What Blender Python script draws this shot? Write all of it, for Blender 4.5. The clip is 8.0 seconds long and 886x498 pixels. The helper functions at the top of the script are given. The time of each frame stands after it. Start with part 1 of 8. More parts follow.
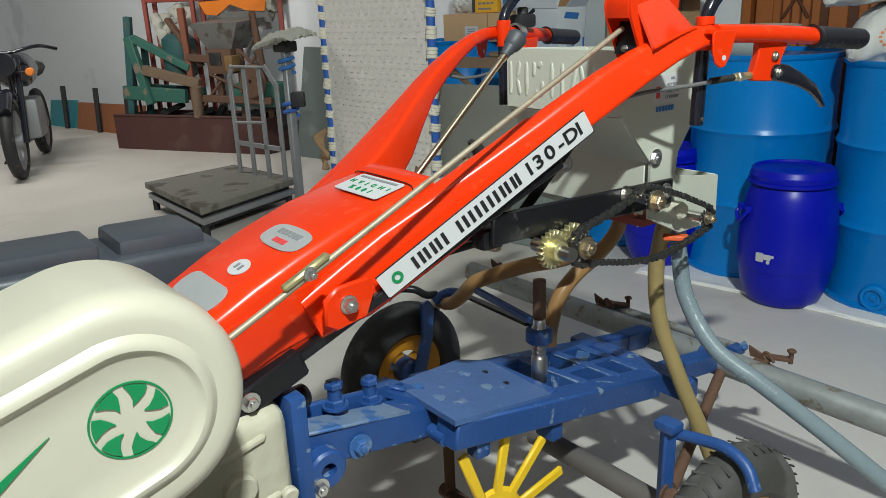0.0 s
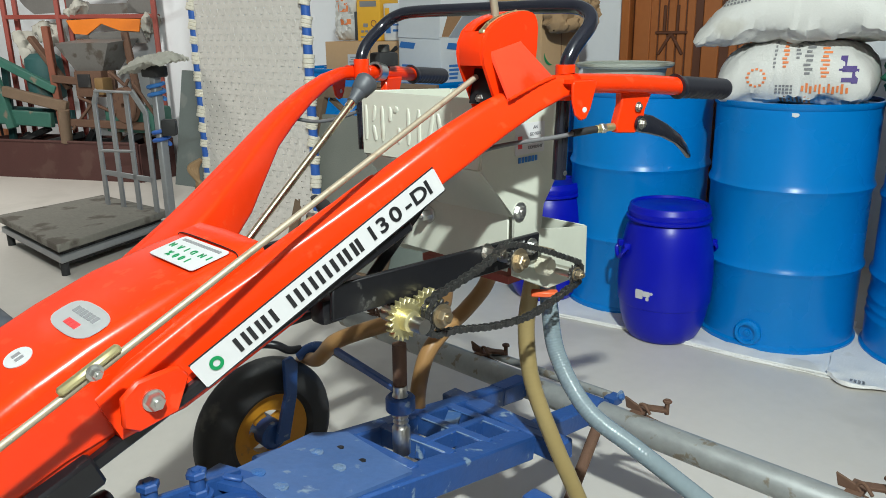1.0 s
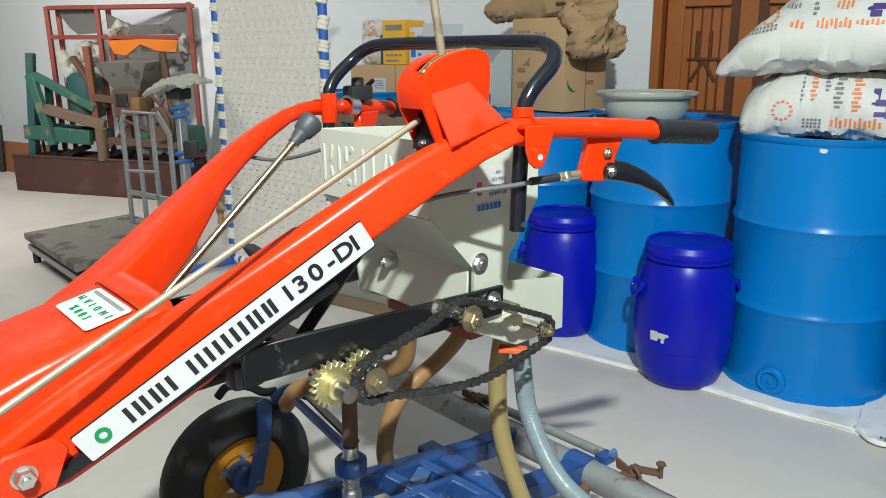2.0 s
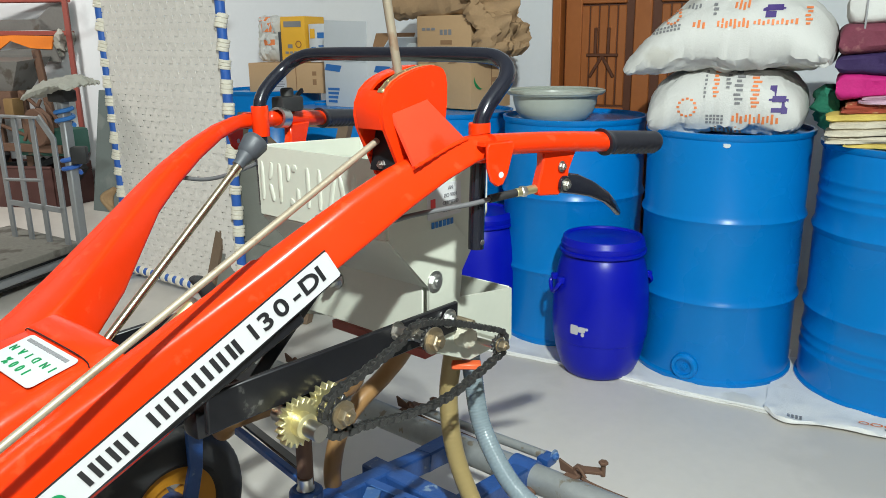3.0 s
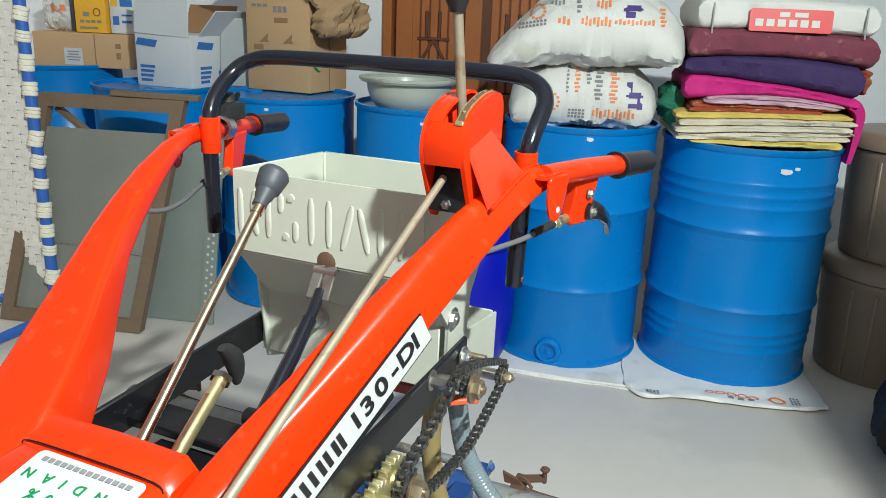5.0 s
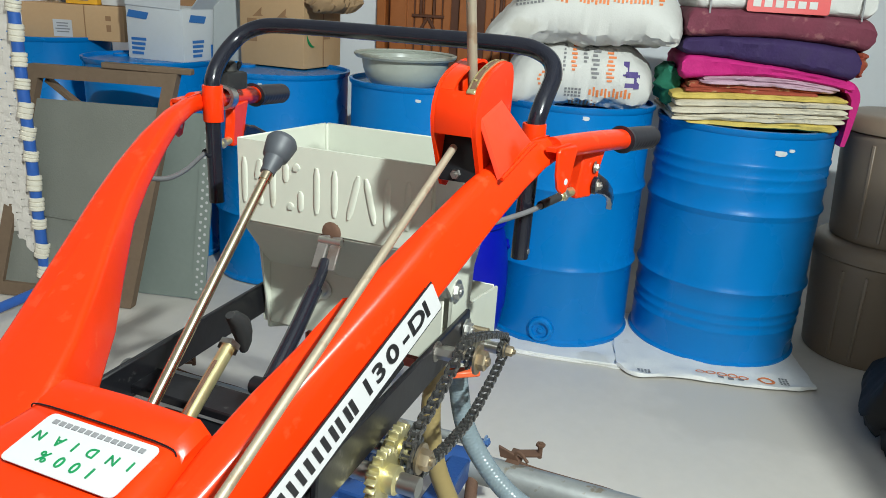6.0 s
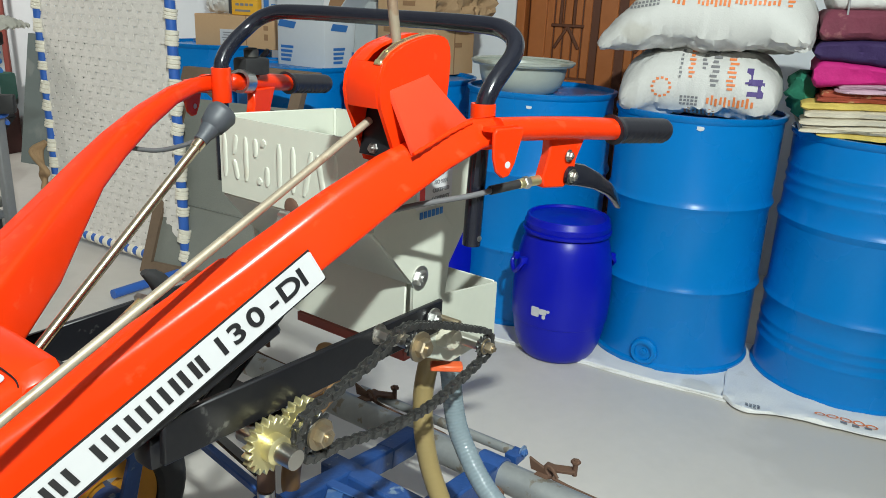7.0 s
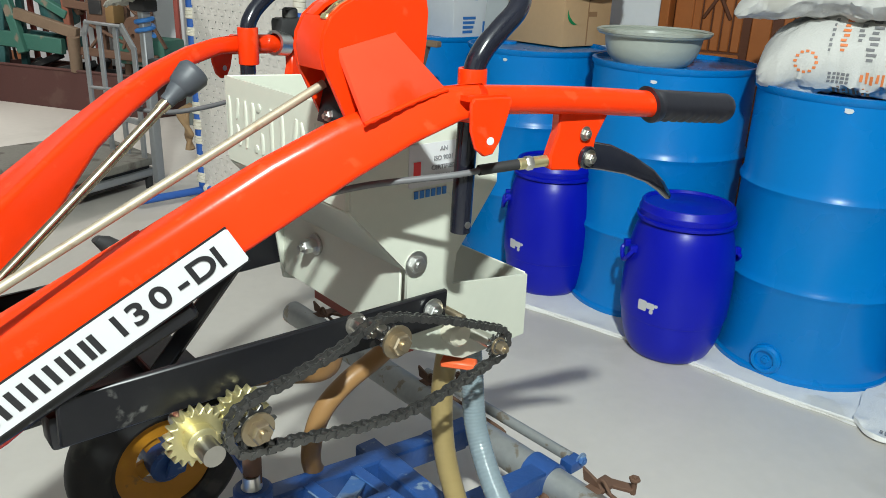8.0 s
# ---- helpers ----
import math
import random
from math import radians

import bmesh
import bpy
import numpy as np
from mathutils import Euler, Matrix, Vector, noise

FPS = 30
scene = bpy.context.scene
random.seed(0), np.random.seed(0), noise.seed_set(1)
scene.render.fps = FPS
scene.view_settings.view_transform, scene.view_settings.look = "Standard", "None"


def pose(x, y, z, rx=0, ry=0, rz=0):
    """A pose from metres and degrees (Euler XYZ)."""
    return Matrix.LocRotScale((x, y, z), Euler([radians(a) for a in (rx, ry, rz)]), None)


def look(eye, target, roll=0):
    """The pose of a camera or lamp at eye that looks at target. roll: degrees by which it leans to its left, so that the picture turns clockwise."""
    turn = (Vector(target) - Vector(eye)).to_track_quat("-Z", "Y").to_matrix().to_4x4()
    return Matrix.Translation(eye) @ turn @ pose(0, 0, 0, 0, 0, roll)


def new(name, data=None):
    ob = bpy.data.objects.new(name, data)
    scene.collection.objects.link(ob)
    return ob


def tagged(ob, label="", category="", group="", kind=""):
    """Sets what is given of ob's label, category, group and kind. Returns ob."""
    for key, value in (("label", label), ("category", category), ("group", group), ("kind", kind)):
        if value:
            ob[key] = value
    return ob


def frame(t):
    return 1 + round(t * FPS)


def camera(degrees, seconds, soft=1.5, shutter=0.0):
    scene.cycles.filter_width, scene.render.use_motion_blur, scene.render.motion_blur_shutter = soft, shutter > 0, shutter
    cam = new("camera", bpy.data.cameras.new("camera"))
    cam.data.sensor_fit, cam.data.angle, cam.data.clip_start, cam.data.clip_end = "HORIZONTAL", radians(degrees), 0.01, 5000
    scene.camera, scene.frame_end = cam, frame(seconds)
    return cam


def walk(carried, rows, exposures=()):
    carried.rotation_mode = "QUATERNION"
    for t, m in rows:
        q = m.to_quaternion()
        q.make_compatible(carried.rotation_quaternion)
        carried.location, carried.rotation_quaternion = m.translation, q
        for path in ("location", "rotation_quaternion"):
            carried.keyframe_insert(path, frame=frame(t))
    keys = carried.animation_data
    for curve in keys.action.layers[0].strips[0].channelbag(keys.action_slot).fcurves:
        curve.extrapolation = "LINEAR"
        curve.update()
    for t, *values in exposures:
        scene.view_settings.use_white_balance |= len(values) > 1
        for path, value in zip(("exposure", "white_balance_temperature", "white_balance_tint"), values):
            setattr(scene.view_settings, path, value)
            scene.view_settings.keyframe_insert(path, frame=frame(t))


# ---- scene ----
cam = camera(60.17, 8.0, soft=0.7)
PATH = [
    (0, (0.0129, 0.0439, 1.1180), (-0.0052, 1.9510, 0.5159), -2.40),
    (0.5, (0.0630, 0.1056, 1.1202), (0.1734, 2.0073, 0.5108), -2.41),
    (1, (0.0999, 0.1789, 1.1420), (0.3454, 2.0846, 0.5874), -0.82),
    (1.2, (0.1062, 0.2111, 1.1428), (0.4017, 2.1149, 0.6058), -0.79),
    (2.3, (0.2842, 0.2953, 1.1703), (0.3716, 2.2286, 0.6657), -0.28),
    (2.5, (0.2785, 0.3146, 1.1718), (0.4248, 2.2405, 0.6524), -0.58),
    (3, (0.1737, 0.3237, 1.1963), (0.5707, 2.2104, 0.6651), -0.68),
    (3.5, (0.1008, 0.3591, 1.2035), (0.6011, 2.2152, 0.6516), 0.16),
    (4, (0.0347, 0.4582, 1.2297), (0.6690, 2.2662, 0.6562), 0.08),
    (4.2, (0.0077, 0.4846, 1.2485), (0.7122, 2.2680, 0.6798), 1.63),
    (5.3, (-0.1434, 0.5676, 1.2502), (0.8559, 2.1935, 0.6521), 2.63),
    (5.5, (-0.1533, 0.5683, 1.2519), (0.8563, 2.1909, 0.6618), 3.34),
    (6, (-0.1314, 0.5674, 1.2354), (0.8408, 2.1932, 0.5935), 3.26),
    (6.5, (0.0024, 0.5133, 1.2214), (0.7444, 2.2653, 0.6053), 2.94),
    (7, (0.1403, 0.4639, 1.2003), (0.6820, 2.2868, 0.5806), 2.66),
    (7.5, (0.2471, 0.4946, 1.1846), (0.5852, 2.3549, 0.5327), 1.72),
    (8, (0.3577, 0.5393, 1.1843), (0.4859, 2.4089, 0.4854), 2.30),
]
walk(cam, [(t, look(eye, target, roll)) for t, eye, target, roll in PATH], [(0.0, -0.48), (0.5, -0.21), (1.0, -0.05), (2.5, 0.05), (3.5, 0.07), (4.2, 0.04), (5.5, 0.03), (6.5, 0.0), (7.5, -0.03), (8.0, 0.06)])

# ---- world and light ----
SHADOW_LAMP = (0.342, -0.695, 2.876)
# fill lamp out of view, added to brighten the far left background
FAR_FILL = (-3.1, 4.7, 3.02)
world = bpy.data.worlds.new("world")
scene.world = world
world.use_nodes = True
world.node_tree.nodes["Background"].inputs[0].default_value = (0.75, 0.82, 0.9, 1)
world.node_tree.nodes["Background"].inputs[1].default_value = 0.03


def area_lamp(name, place, target, size, size_y, watts, colour):
    data = bpy.data.lights.new(name, "AREA")
    data.shape, data.size, data.size_y, data.energy, data.color = "RECTANGLE", size, size_y, watts, colour
    ob = new(name, data)
    ob.matrix_world = look(place, target)
    return ob


area_lamp("tube_light_glow", SHADOW_LAMP, (-0.45, 2.75, 0.6), 0.15, 0.06, 172, (0.905, 1.0, 0.965))
area_lamp("far_fill_light", FAR_FILL, (-3.4, 6.6, 1.1), 1.2, 0.2, 98, (1.0, 0.985, 0.93))


# ---- materials ----
def material(name, colour, rough=0.5, metal=0.0, vary=0.12, scale=6.0, fine=60.0, bump=0.08, coat=0.0, spots=None, spot_size=3.0, spot_cut=0.62, wave=None, spec=0.5):
    """Two scales of colour noise, noise on the gloss, fine bump, and stains or wear of another colour."""
    mat = bpy.data.materials.new(name)
    mat.use_nodes = True
    nt = mat.node_tree
    n, l = nt.nodes, nt.links
    b = n["Principled BSDF"]
    b.inputs["Metallic"].default_value = metal
    b.inputs["Coat Weight"].default_value = coat
    b.inputs["Coat Roughness"].default_value = 0.12
    b.inputs["Specular IOR Level"].default_value = spec
    tc = n.new("ShaderNodeTexCoord")
    info = n.new("ShaderNodeObjectInfo")
    add = n.new("ShaderNodeVectorMath")
    add.operation = "ADD"
    l.new(tc.outputs["Object"], add.inputs[0])
    l.new(info.outputs["Random"], add.inputs[1])

    def noise_node(s, detail=4.0):
        t = n.new("ShaderNodeTexNoise")
        t.inputs["Scale"].default_value = s
        t.inputs["Detail"].default_value = detail
        l.new(add.outputs[0], t.inputs["Vector"])
        return t

    big, small = noise_node(scale), noise_node(fine)
    mix = n.new("ShaderNodeMix")
    mix.data_type = "RGBA"
    dark = [c * (1 - vary) for c in colour]
    light = [min(1, c * (1 + vary)) for c in colour]
    mix.inputs["A"].default_value = (*dark, 1)
    mix.inputs["B"].default_value = (*light, 1)
    avg = n.new("ShaderNodeMath")
    avg.operation = "MULTIPLY_ADD"
    l.new(small.outputs[0], avg.inputs[0])
    avg.inputs[1].default_value = 0.4
    half = n.new("ShaderNodeMath")
    half.operation = "MULTIPLY"
    l.new(big.outputs[0], half.inputs[0])
    half.inputs[1].default_value = 0.6
    l.new(half.outputs[0], avg.inputs[2])
    l.new(avg.outputs[0], mix.inputs["Factor"])
    out = mix.outputs["Result"]
    if spots:
        st = noise_node(spot_size, 8.0)
        ramp = n.new("ShaderNodeMapRange")
        ramp.inputs["From Min"].default_value = spot_cut
        ramp.inputs["From Max"].default_value = spot_cut + 0.06
        l.new(st.outputs[0], ramp.inputs["Value"])
        m2 = n.new("ShaderNodeMix")
        m2.data_type = "RGBA"
        l.new(ramp.outputs[0], m2.inputs["Factor"])
        l.new(out, m2.inputs["A"])
        m2.inputs["B"].default_value = (*spots, 1)
        out = m2.outputs["Result"]
    l.new(out, b.inputs["Base Color"])
    r = n.new("ShaderNodeMapRange")
    r.inputs["To Min"].default_value = max(0.02, rough * 0.75)
    r.inputs["To Max"].default_value = min(1, rough * 1.25)
    l.new(big.outputs[0], r.inputs["Value"])
    l.new(r.outputs[0], b.inputs["Roughness"])
    if bump:
        bp = n.new("ShaderNodeBump")
        bp.inputs["Strength"].default_value = bump
        bp.inputs["Distance"].default_value = 0.004
        l.new(small.outputs[0], bp.inputs["Height"])
        if wave:
            wv = n.new("ShaderNodeTexWave")
            wv.inputs["Scale"].default_value = wave
            wv.inputs["Distortion"].default_value = 3.0
            l.new(add.outputs[0], wv.inputs["Vector"])
            l.new(wv.outputs[0], bp.inputs["Height"])
        l.new(bp.outputs[0], b.inputs["Normal"])
    return mat


FADED_RED = material("dusty_vermilion_paint", (0.72, 0.054, 0.020), 0.4, vary=0.12, scale=9, bump=0.06, spots=(0.74, 0.034, 0.004), spot_size=9, spot_cut=0.52, spec=0.34)
RED = material("vermilion_paint", (0.74, 0.034, 0.003), 0.25, vary=0.10, scale=9, bump=0.05, spots=(0.74, 0.052, 0.012), spot_size=38, spot_cut=0.61, spec=0.34)
CREAM = material("cream_paint", (0.53, 0.50, 0.40), 0.35, vary=0.04, bump=0.02, coat=0.3)
HOPPER = material("grey_cream_paint", (0.53, 0.545, 0.465), 0.45, vary=0.08, bump=0.03, spots=(0.40, 0.37, 0.28), spot_size=7, spot_cut=0.66)
CASTING = material("cream_casting_paint", (0.50, 0.47, 0.36), 0.55, vary=0.2, fine=35, bump=0.7, spots=(0.25, 0.23, 0.17), spot_size=9, spot_cut=0.62)
GREEN = material("green_print", (0.0, 0.22, 0.07), 0.4, vary=0.05, bump=0)
BLACK = material("black_paint", (0.009, 0.009, 0.011), 0.34, vary=0.3, bump=0.06, spots=(0.08, 0.078, 0.075), spot_size=40, spot_cut=0.68, spec=0.35)
GLOSS_BLACK = material("glossy_black_tube", (0.010, 0.011, 0.018), 0.18, vary=0.2, bump=0.02, coat=0.3)
BAG_BLACK = material("black_bag_cloth", (0.008, 0.009, 0.011), 0.7, vary=0.3, scale=14, bump=0.3)
RUBBER = material("black_rubber", (0.018, 0.018, 0.019), 0.62, vary=0.25, bump=0.15, spots=(0.06, 0.057, 0.05), spot_size=10, spot_cut=0.6)
DARK_GREY = material("dark_grey_paint", (0.050, 0.057, 0.070), 0.45, vary=0.15, bump=0.05)
# lightened blue: dust, plus the deck top's reflected sheen put into the colour
DUST_SHEEN_BLUE = material("dust_and_sheen_deck_paint", (0.060, 0.125, 0.30), 0.5, vary=0.40, scale=9, fine=80, bump=0.15, spots=(0.20, 0.27, 0.37), spot_size=22, spot_cut=0.64)
BLUE_FRAME = material("worn_blue_paint", (0.018, 0.068, 0.235), 0.42, vary=0.35, scale=12, fine=90, bump=0.18, spots=(0.17, 0.24, 0.34), spot_size=34, spot_cut=0.645)
WORN_BLUE = material("rubbed_blue_primer", (0.14, 0.21, 0.33), 0.5, vary=0.35, scale=30, bump=0.2, spots=(0.04, 0.12, 0.32), spot_size=20, spot_cut=0.52)
STEEL = material("bare_steel", (0.55, 0.53, 0.50), 0.3, 1.0, vary=0.15, bump=0.05, spots=(0.25, 0.16, 0.10), spot_size=16, spot_cut=0.68)
CHROME = material("rod_plating", (0.76, 0.65, 0.47), 0.2, 1.0, vary=0.15, bump=0.03, spots=(0.35, 0.22, 0.12), spot_size=25, spot_cut=0.67)
DULL_ROD = material("dull_weathered_rod", (0.37, 0.31, 0.23), 0.50, 0.45, vary=0.2, scale=20, bump=0.08, spots=(0.30, 0.21, 0.14), spot_size=30, spot_cut=0.60)
BRASS = material("yellow_zinc_plating", (0.66, 0.59, 0.32), 0.36, 0.85, vary=0.25, scale=20, bump=0.08, spots=(0.45, 0.22, 0.07), spot_size=25, spot_cut=0.64)
OLD_ZINC = material("dull_zinc", (0.36, 0.35, 0.32), 0.42, 0.9, vary=0.25, bump=0.08, spots=(0.24, 0.21, 0.16), spot_size=40)
BOLT = material("zinc_bolt", (0.66, 0.66, 0.64), 0.32, 1.0, vary=0.15, bump=0.05)
CHAIN = material("oiled_chain_steel", (0.14, 0.138, 0.135), 0.32, 0.85, vary=0.3, bump=0.05)
TAN_BOLT = material("tarnished_bolt", (0.44, 0.36, 0.25), 0.4, 0.9, vary=0.25, bump=0.08)
OLD_STEEL = material("dusty_old_steel", (0.15, 0.135, 0.125), 0.6, 0.3, vary=0.3, bump=0.2, spots=(0.10, 0.06, 0.045), spot_size=9)
DUSTY_TYRE = material("dusty_rubber", (0.060, 0.057, 0.052), 0.75, vary=0.3, bump=0.25, spots=(0.11, 0.105, 0.095), spot_size=7, spot_cut=0.55)
KNOB = material("grey_rubber_knob", (0.050, 0.055, 0.065), 0.5, vary=0.15, bump=0.06)
CABLE = material("grey_cable_sheath", (0.12, 0.12, 0.125), 0.45, vary=0.2, bump=0.08)
GRIP = material("handle_rubber", (0.014, 0.014, 0.019), 0.40, vary=0.25, bump=0.10, spots=(0.05, 0.05, 0.05), spot_size=30, spot_cut=0.67)
RUST = material("rusty_iron", (0.13, 0.07, 0.045), 0.8, 0.2, vary=0.35, bump=0.4, spots=(0.07, 0.04, 0.03), spot_size=12)
# zinc darkened to carry the hopper's shade on the pipe
GALVANIZED = material("shade_darkened_galvanized", (0.31, 0.325, 0.325), 0.48, 0.45, vary=0.34, scale=18, bump=0.14, spots=(0.22, 0.19, 0.15), spot_size=30, spot_cut=0.60)
RIM_YELLOW = material("yellow_rim_paint", (0.62, 0.27, 0.02), 0.5, vary=0.2, bump=0.08, spots=(0.25, 0.14, 0.05), spot_size=14)
BRIGHT_YELLOW = material("bright_yellow_paint", (0.82, 0.52, 0.02), 0.4, vary=0.08, bump=0.05)
DRUM_BLUE = material("sky_blue_drum_paint", (0.0005, 0.186, 0.55), 0.28, vary=0.07, scale=3, bump=0.03, spec=0.30, spots=(0.002, 0.125, 0.42), spot_size=2.5, spot_cut=0.66)
BARREL_BLUE = material("royal_blue_plastic", (0.002, 0.007, 0.40), 0.34, vary=0.10, bump=0.03, spec=0.32)
PAINT_CHIP = material("bare_chip", (0.62, 0.65, 0.66), 0.6, vary=0.1, bump=0.1)
WHITE_STICKER = material("white_sticker", (0.54, 0.54, 0.55), 0.35, vary=0.04, bump=0.02)
BLACK_PRINT = material("black_print", (0.012, 0.012, 0.014), 0.4, vary=0.1, bump=0)
SILVER_STICKER = material("silver_sticker", (0.50, 0.51, 0.52), 0.3, 0.4, vary=0.12, bump=0.02)
RED_PRINT = material("red_print", (0.65, 0.05, 0.05), 0.45, vary=0.1, bump=0)
GREY_PRINT = material("grey_print", (0.22, 0.22, 0.23), 0.5, vary=0.1, bump=0)
ORANGE_PRINT = material("orange_print", (0.80, 0.23, 0.07), 0.6, vary=0.15, bump=0)
PURPLE_PRINT = material("purple_print", (0.07, 0.04, 0.20), 0.6, vary=0.15, bump=0)
SACK = material("woven_white_sack", (0.62, 0.615, 0.59), 0.6, vary=0.08, scale=9, fine=220, bump=0.25, spots=(0.54, 0.525, 0.48), spot_size=4)
FLOOR_SACK = material("white_floor_sacking", (0.78, 0.775, 0.75), 0.6, vary=0.08, scale=9, fine=220, bump=0.25, spots=(0.66, 0.645, 0.60), spot_size=5)
WALL = material("painted_wall", (0.75, 0.775, 0.80), 0.75, vary=0.05, scale=1.2, fine=40, bump=0.10, spots=(0.62, 0.64, 0.66), spot_size=1.3, spot_cut=0.6)
# darkened grey for walls out of view, so they bounce less light
WALL_LOW_BOUNCE = material("low_bounce_wall_grey", (0.40, 0.40, 0.40), 0.8, vary=0.06, scale=1.2, bump=0.1)
FLOOR = material("smooth_cement_floor", (0.60, 0.562, 0.515), 0.45, vary=0.12, scale=2.2, fine=26, bump=0.05, spots=(0.545, 0.510, 0.465), spot_size=1.8, spot_cut=0.57)
# white ceiling darkened to grey to hold back its bounce light
CEILING = material("low_bounce_ceiling_grey", (0.46, 0.46, 0.46), 0.8, vary=0.05, bump=0.05)
WOOD = material("varnished_door_wood", (0.36, 0.115, 0.03), 0.38, vary=0.25, scale=4, fine=30, bump=0.12, wave=3.0)
WOOD_DARK = material("carved_groove_wood", (0.10, 0.030, 0.010), 0.5, vary=0.2, bump=0.1)
OLD_WOOD = material("weathered_wood", (0.17, 0.115, 0.075), 0.75, vary=0.3, scale=8, fine=50, bump=0.3)
CARDBOARD = material("brown_cardboard", (0.51, 0.325, 0.172), 0.8, vary=0.10, scale=5, bump=0.08)
CARDBOARD_DARK = material("aged_cardboard", (0.30, 0.165, 0.08), 0.8, vary=0.15, bump=0.1)
WHITE_CARD = material("white_printed_card", (0.60, 0.62, 0.64), 0.6, vary=0.06, bump=0.04)
GREY_CARD = material("grey_card_lining", (0.40, 0.42, 0.42), 0.7, vary=0.08, bump=0.05)
YELLOW_CARD = material("yellow_card", (0.80, 0.42, 0.03), 0.55, vary=0.08, bump=0.03)
BLUE_PRINT = material("blue_print", (0.03, 0.16, 0.45), 0.5, vary=0.1, bump=0)
BURLAP = material("brown_sacking", (0.37, 0.235, 0.125), 0.9, vary=0.25, scale=12, fine=120, bump=0.5)
BOWL_GREY = material("enamel_bowl", (0.42, 0.45, 0.40), 0.35, vary=0.15, bump=0.06, spots=(0.30, 0.30, 0.25), spot_size=6)
BIN_BROWN = material("brown_plastic_bin", (0.245, 0.188, 0.138), 0.4, vary=0.06, bump=0.03)
COT_BLUE = material("cot_blue_paint", (0.03, 0.12, 0.45), 0.45, vary=0.15, bump=0.08)
COT_WEB = material("cotton_webbing", (0.78, 0.735, 0.685), 0.85, vary=0.14, scale=10, fine=140, bump=0.4)
COT_BAND = material("cotton_band", (0.76, 0.71, 0.60), 0.85, vary=0.12, fine=140, bump=0.4)
MESH_GREY = material("dusty_wire_screen", (0.20, 0.205, 0.18), 0.7, vary=0.2, scale=5, fine=180, bump=0.3)
DUSTY_GLASS = material("dusty_sheet", (0.21, 0.245, 0.225), 0.5, vary=0.12, bump=0.05)
BOARD_GREY = material("grey_green_board", (0.115, 0.14, 0.135), 0.6, vary=0.15, scale=3, bump=0.06, spots=(0.16, 0.18, 0.17), spot_size=4)
MACHINE_GREEN = material("faded_green_paint", (0.035, 0.125, 0.095), 0.6, vary=0.25, bump=0.15, spots=(0.20, 0.16, 0.12), spot_size=7)
DARK_TEAL = material("dark_teal_paint", (0.022, 0.085, 0.085), 0.55, vary=0.3, bump=0.15, spots=(0.07, 0.09, 0.08), spot_size=6)
RUST_PAINT = material("red_brown_post", (0.20, 0.062, 0.034), 0.7, vary=0.35, scale=10, bump=0.2, spots=(0.09, 0.045, 0.03), spot_size=9)
DARK_SHEET = material("dull_sheet_metal", (0.17, 0.165, 0.155), 0.55, 0.3, vary=0.3, scale=4, bump=0.1, spots=(0.10, 0.085, 0.07), spot_size=6)
OCHRE_BLOCK = material("ochre_paint", (0.20, 0.12, 0.045), 0.6, vary=0.3, bump=0.1)
MAROON = material("dusty_maroon_paint", (0.075, 0.028, 0.024), 0.65, vary=0.25, bump=0.15, spots=(0.095, 0.046, 0.037), spot_size=5)
RACK_RED = material("red_oxide_frame", (0.27, 0.055, 0.04), 0.6, vary=0.2, bump=0.12)
OXIDE = material("orange_red_paint", (0.70, 0.11, 0.03), 0.5, vary=0.2, bump=0.08)
ORANGE = material("orange_paint", (0.75, 0.20, 0.02), 0.5, vary=0.15, bump=0.05)
GREY_METAL = material("dull_grey_metal", (0.32, 0.33, 0.34), 0.5, 0.5, vary=0.2, bump=0.12)
PLANK_GREY = material("dusty_platform", (0.19, 0.18, 0.155), 0.8, vary=0.5, scale=5, bump=0.45, spots=(0.10, 0.085, 0.07), spot_size=5, spot_cut=0.54)
OLD_CLOTH = material("soiled_white_cloth", (0.42, 0.41, 0.36), 0.9, vary=0.3, scale=14, fine=120, bump=0.35, spots=(0.22, 0.20, 0.16), spot_size=11, spot_cut=0.60)
TEAL = material("teal_paint", (0.02, 0.20, 0.24), 0.5, vary=0.15, bump=0.08)
BROWN_PAINT = material("rust_brown_panel", (0.28, 0.10, 0.04), 0.6, vary=0.2, bump=0.1)
MAROON_CLOTH = material("maroon_quilt_cloth", (0.17, 0.035, 0.060), 0.85, vary=0.35, scale=14, fine=120, bump=0.4, spots=(0.27, 0.10, 0.11), spot_size=18, spot_cut=0.60)
PURPLE_CLOTH = material("dark_purple_quilt_cloth", (0.035, 0.016, 0.085), 0.85, vary=0.3, scale=14, fine=120, bump=0.4)
PINK_CLOTH = material("magenta_cloth", (0.55, 0.012, 0.19), 0.8, vary=0.2, scale=14, fine=120, bump=0.35)
LILAC_CLOTH = material("pale_lilac_cloth", (0.55, 0.36, 0.45), 0.85, vary=0.15, fine=120, bump=0.35)
RUST_CLOTH = material("rust_printed_cloth", (0.33, 0.06, 0.03), 0.85, vary=0.35, scale=30, fine=120, bump=0.35, spots=(0.50, 0.30, 0.14), spot_size=22, spot_cut=0.60)
YELLOW_CLOTH = material("mustard_cloth", (0.66, 0.50, 0.12), 0.85, vary=0.18, scale=20, fine=120, bump=0.35, spots=(0.15, 0.32, 0.08), spot_size=20, spot_cut=0.66)
IVORY_CLOTH = material("ivory_printed_cloth", (0.62, 0.56, 0.44), 0.85, vary=0.15, scale=20, fine=120, bump=0.35, spots=(0.34, 0.33, 0.29), spot_size=24, spot_cut=0.65)
GREEN_CLOTH = material("green_cloth", (0.02, 0.20, 0.12), 0.85, vary=0.3, fine=120, bump=0.35)


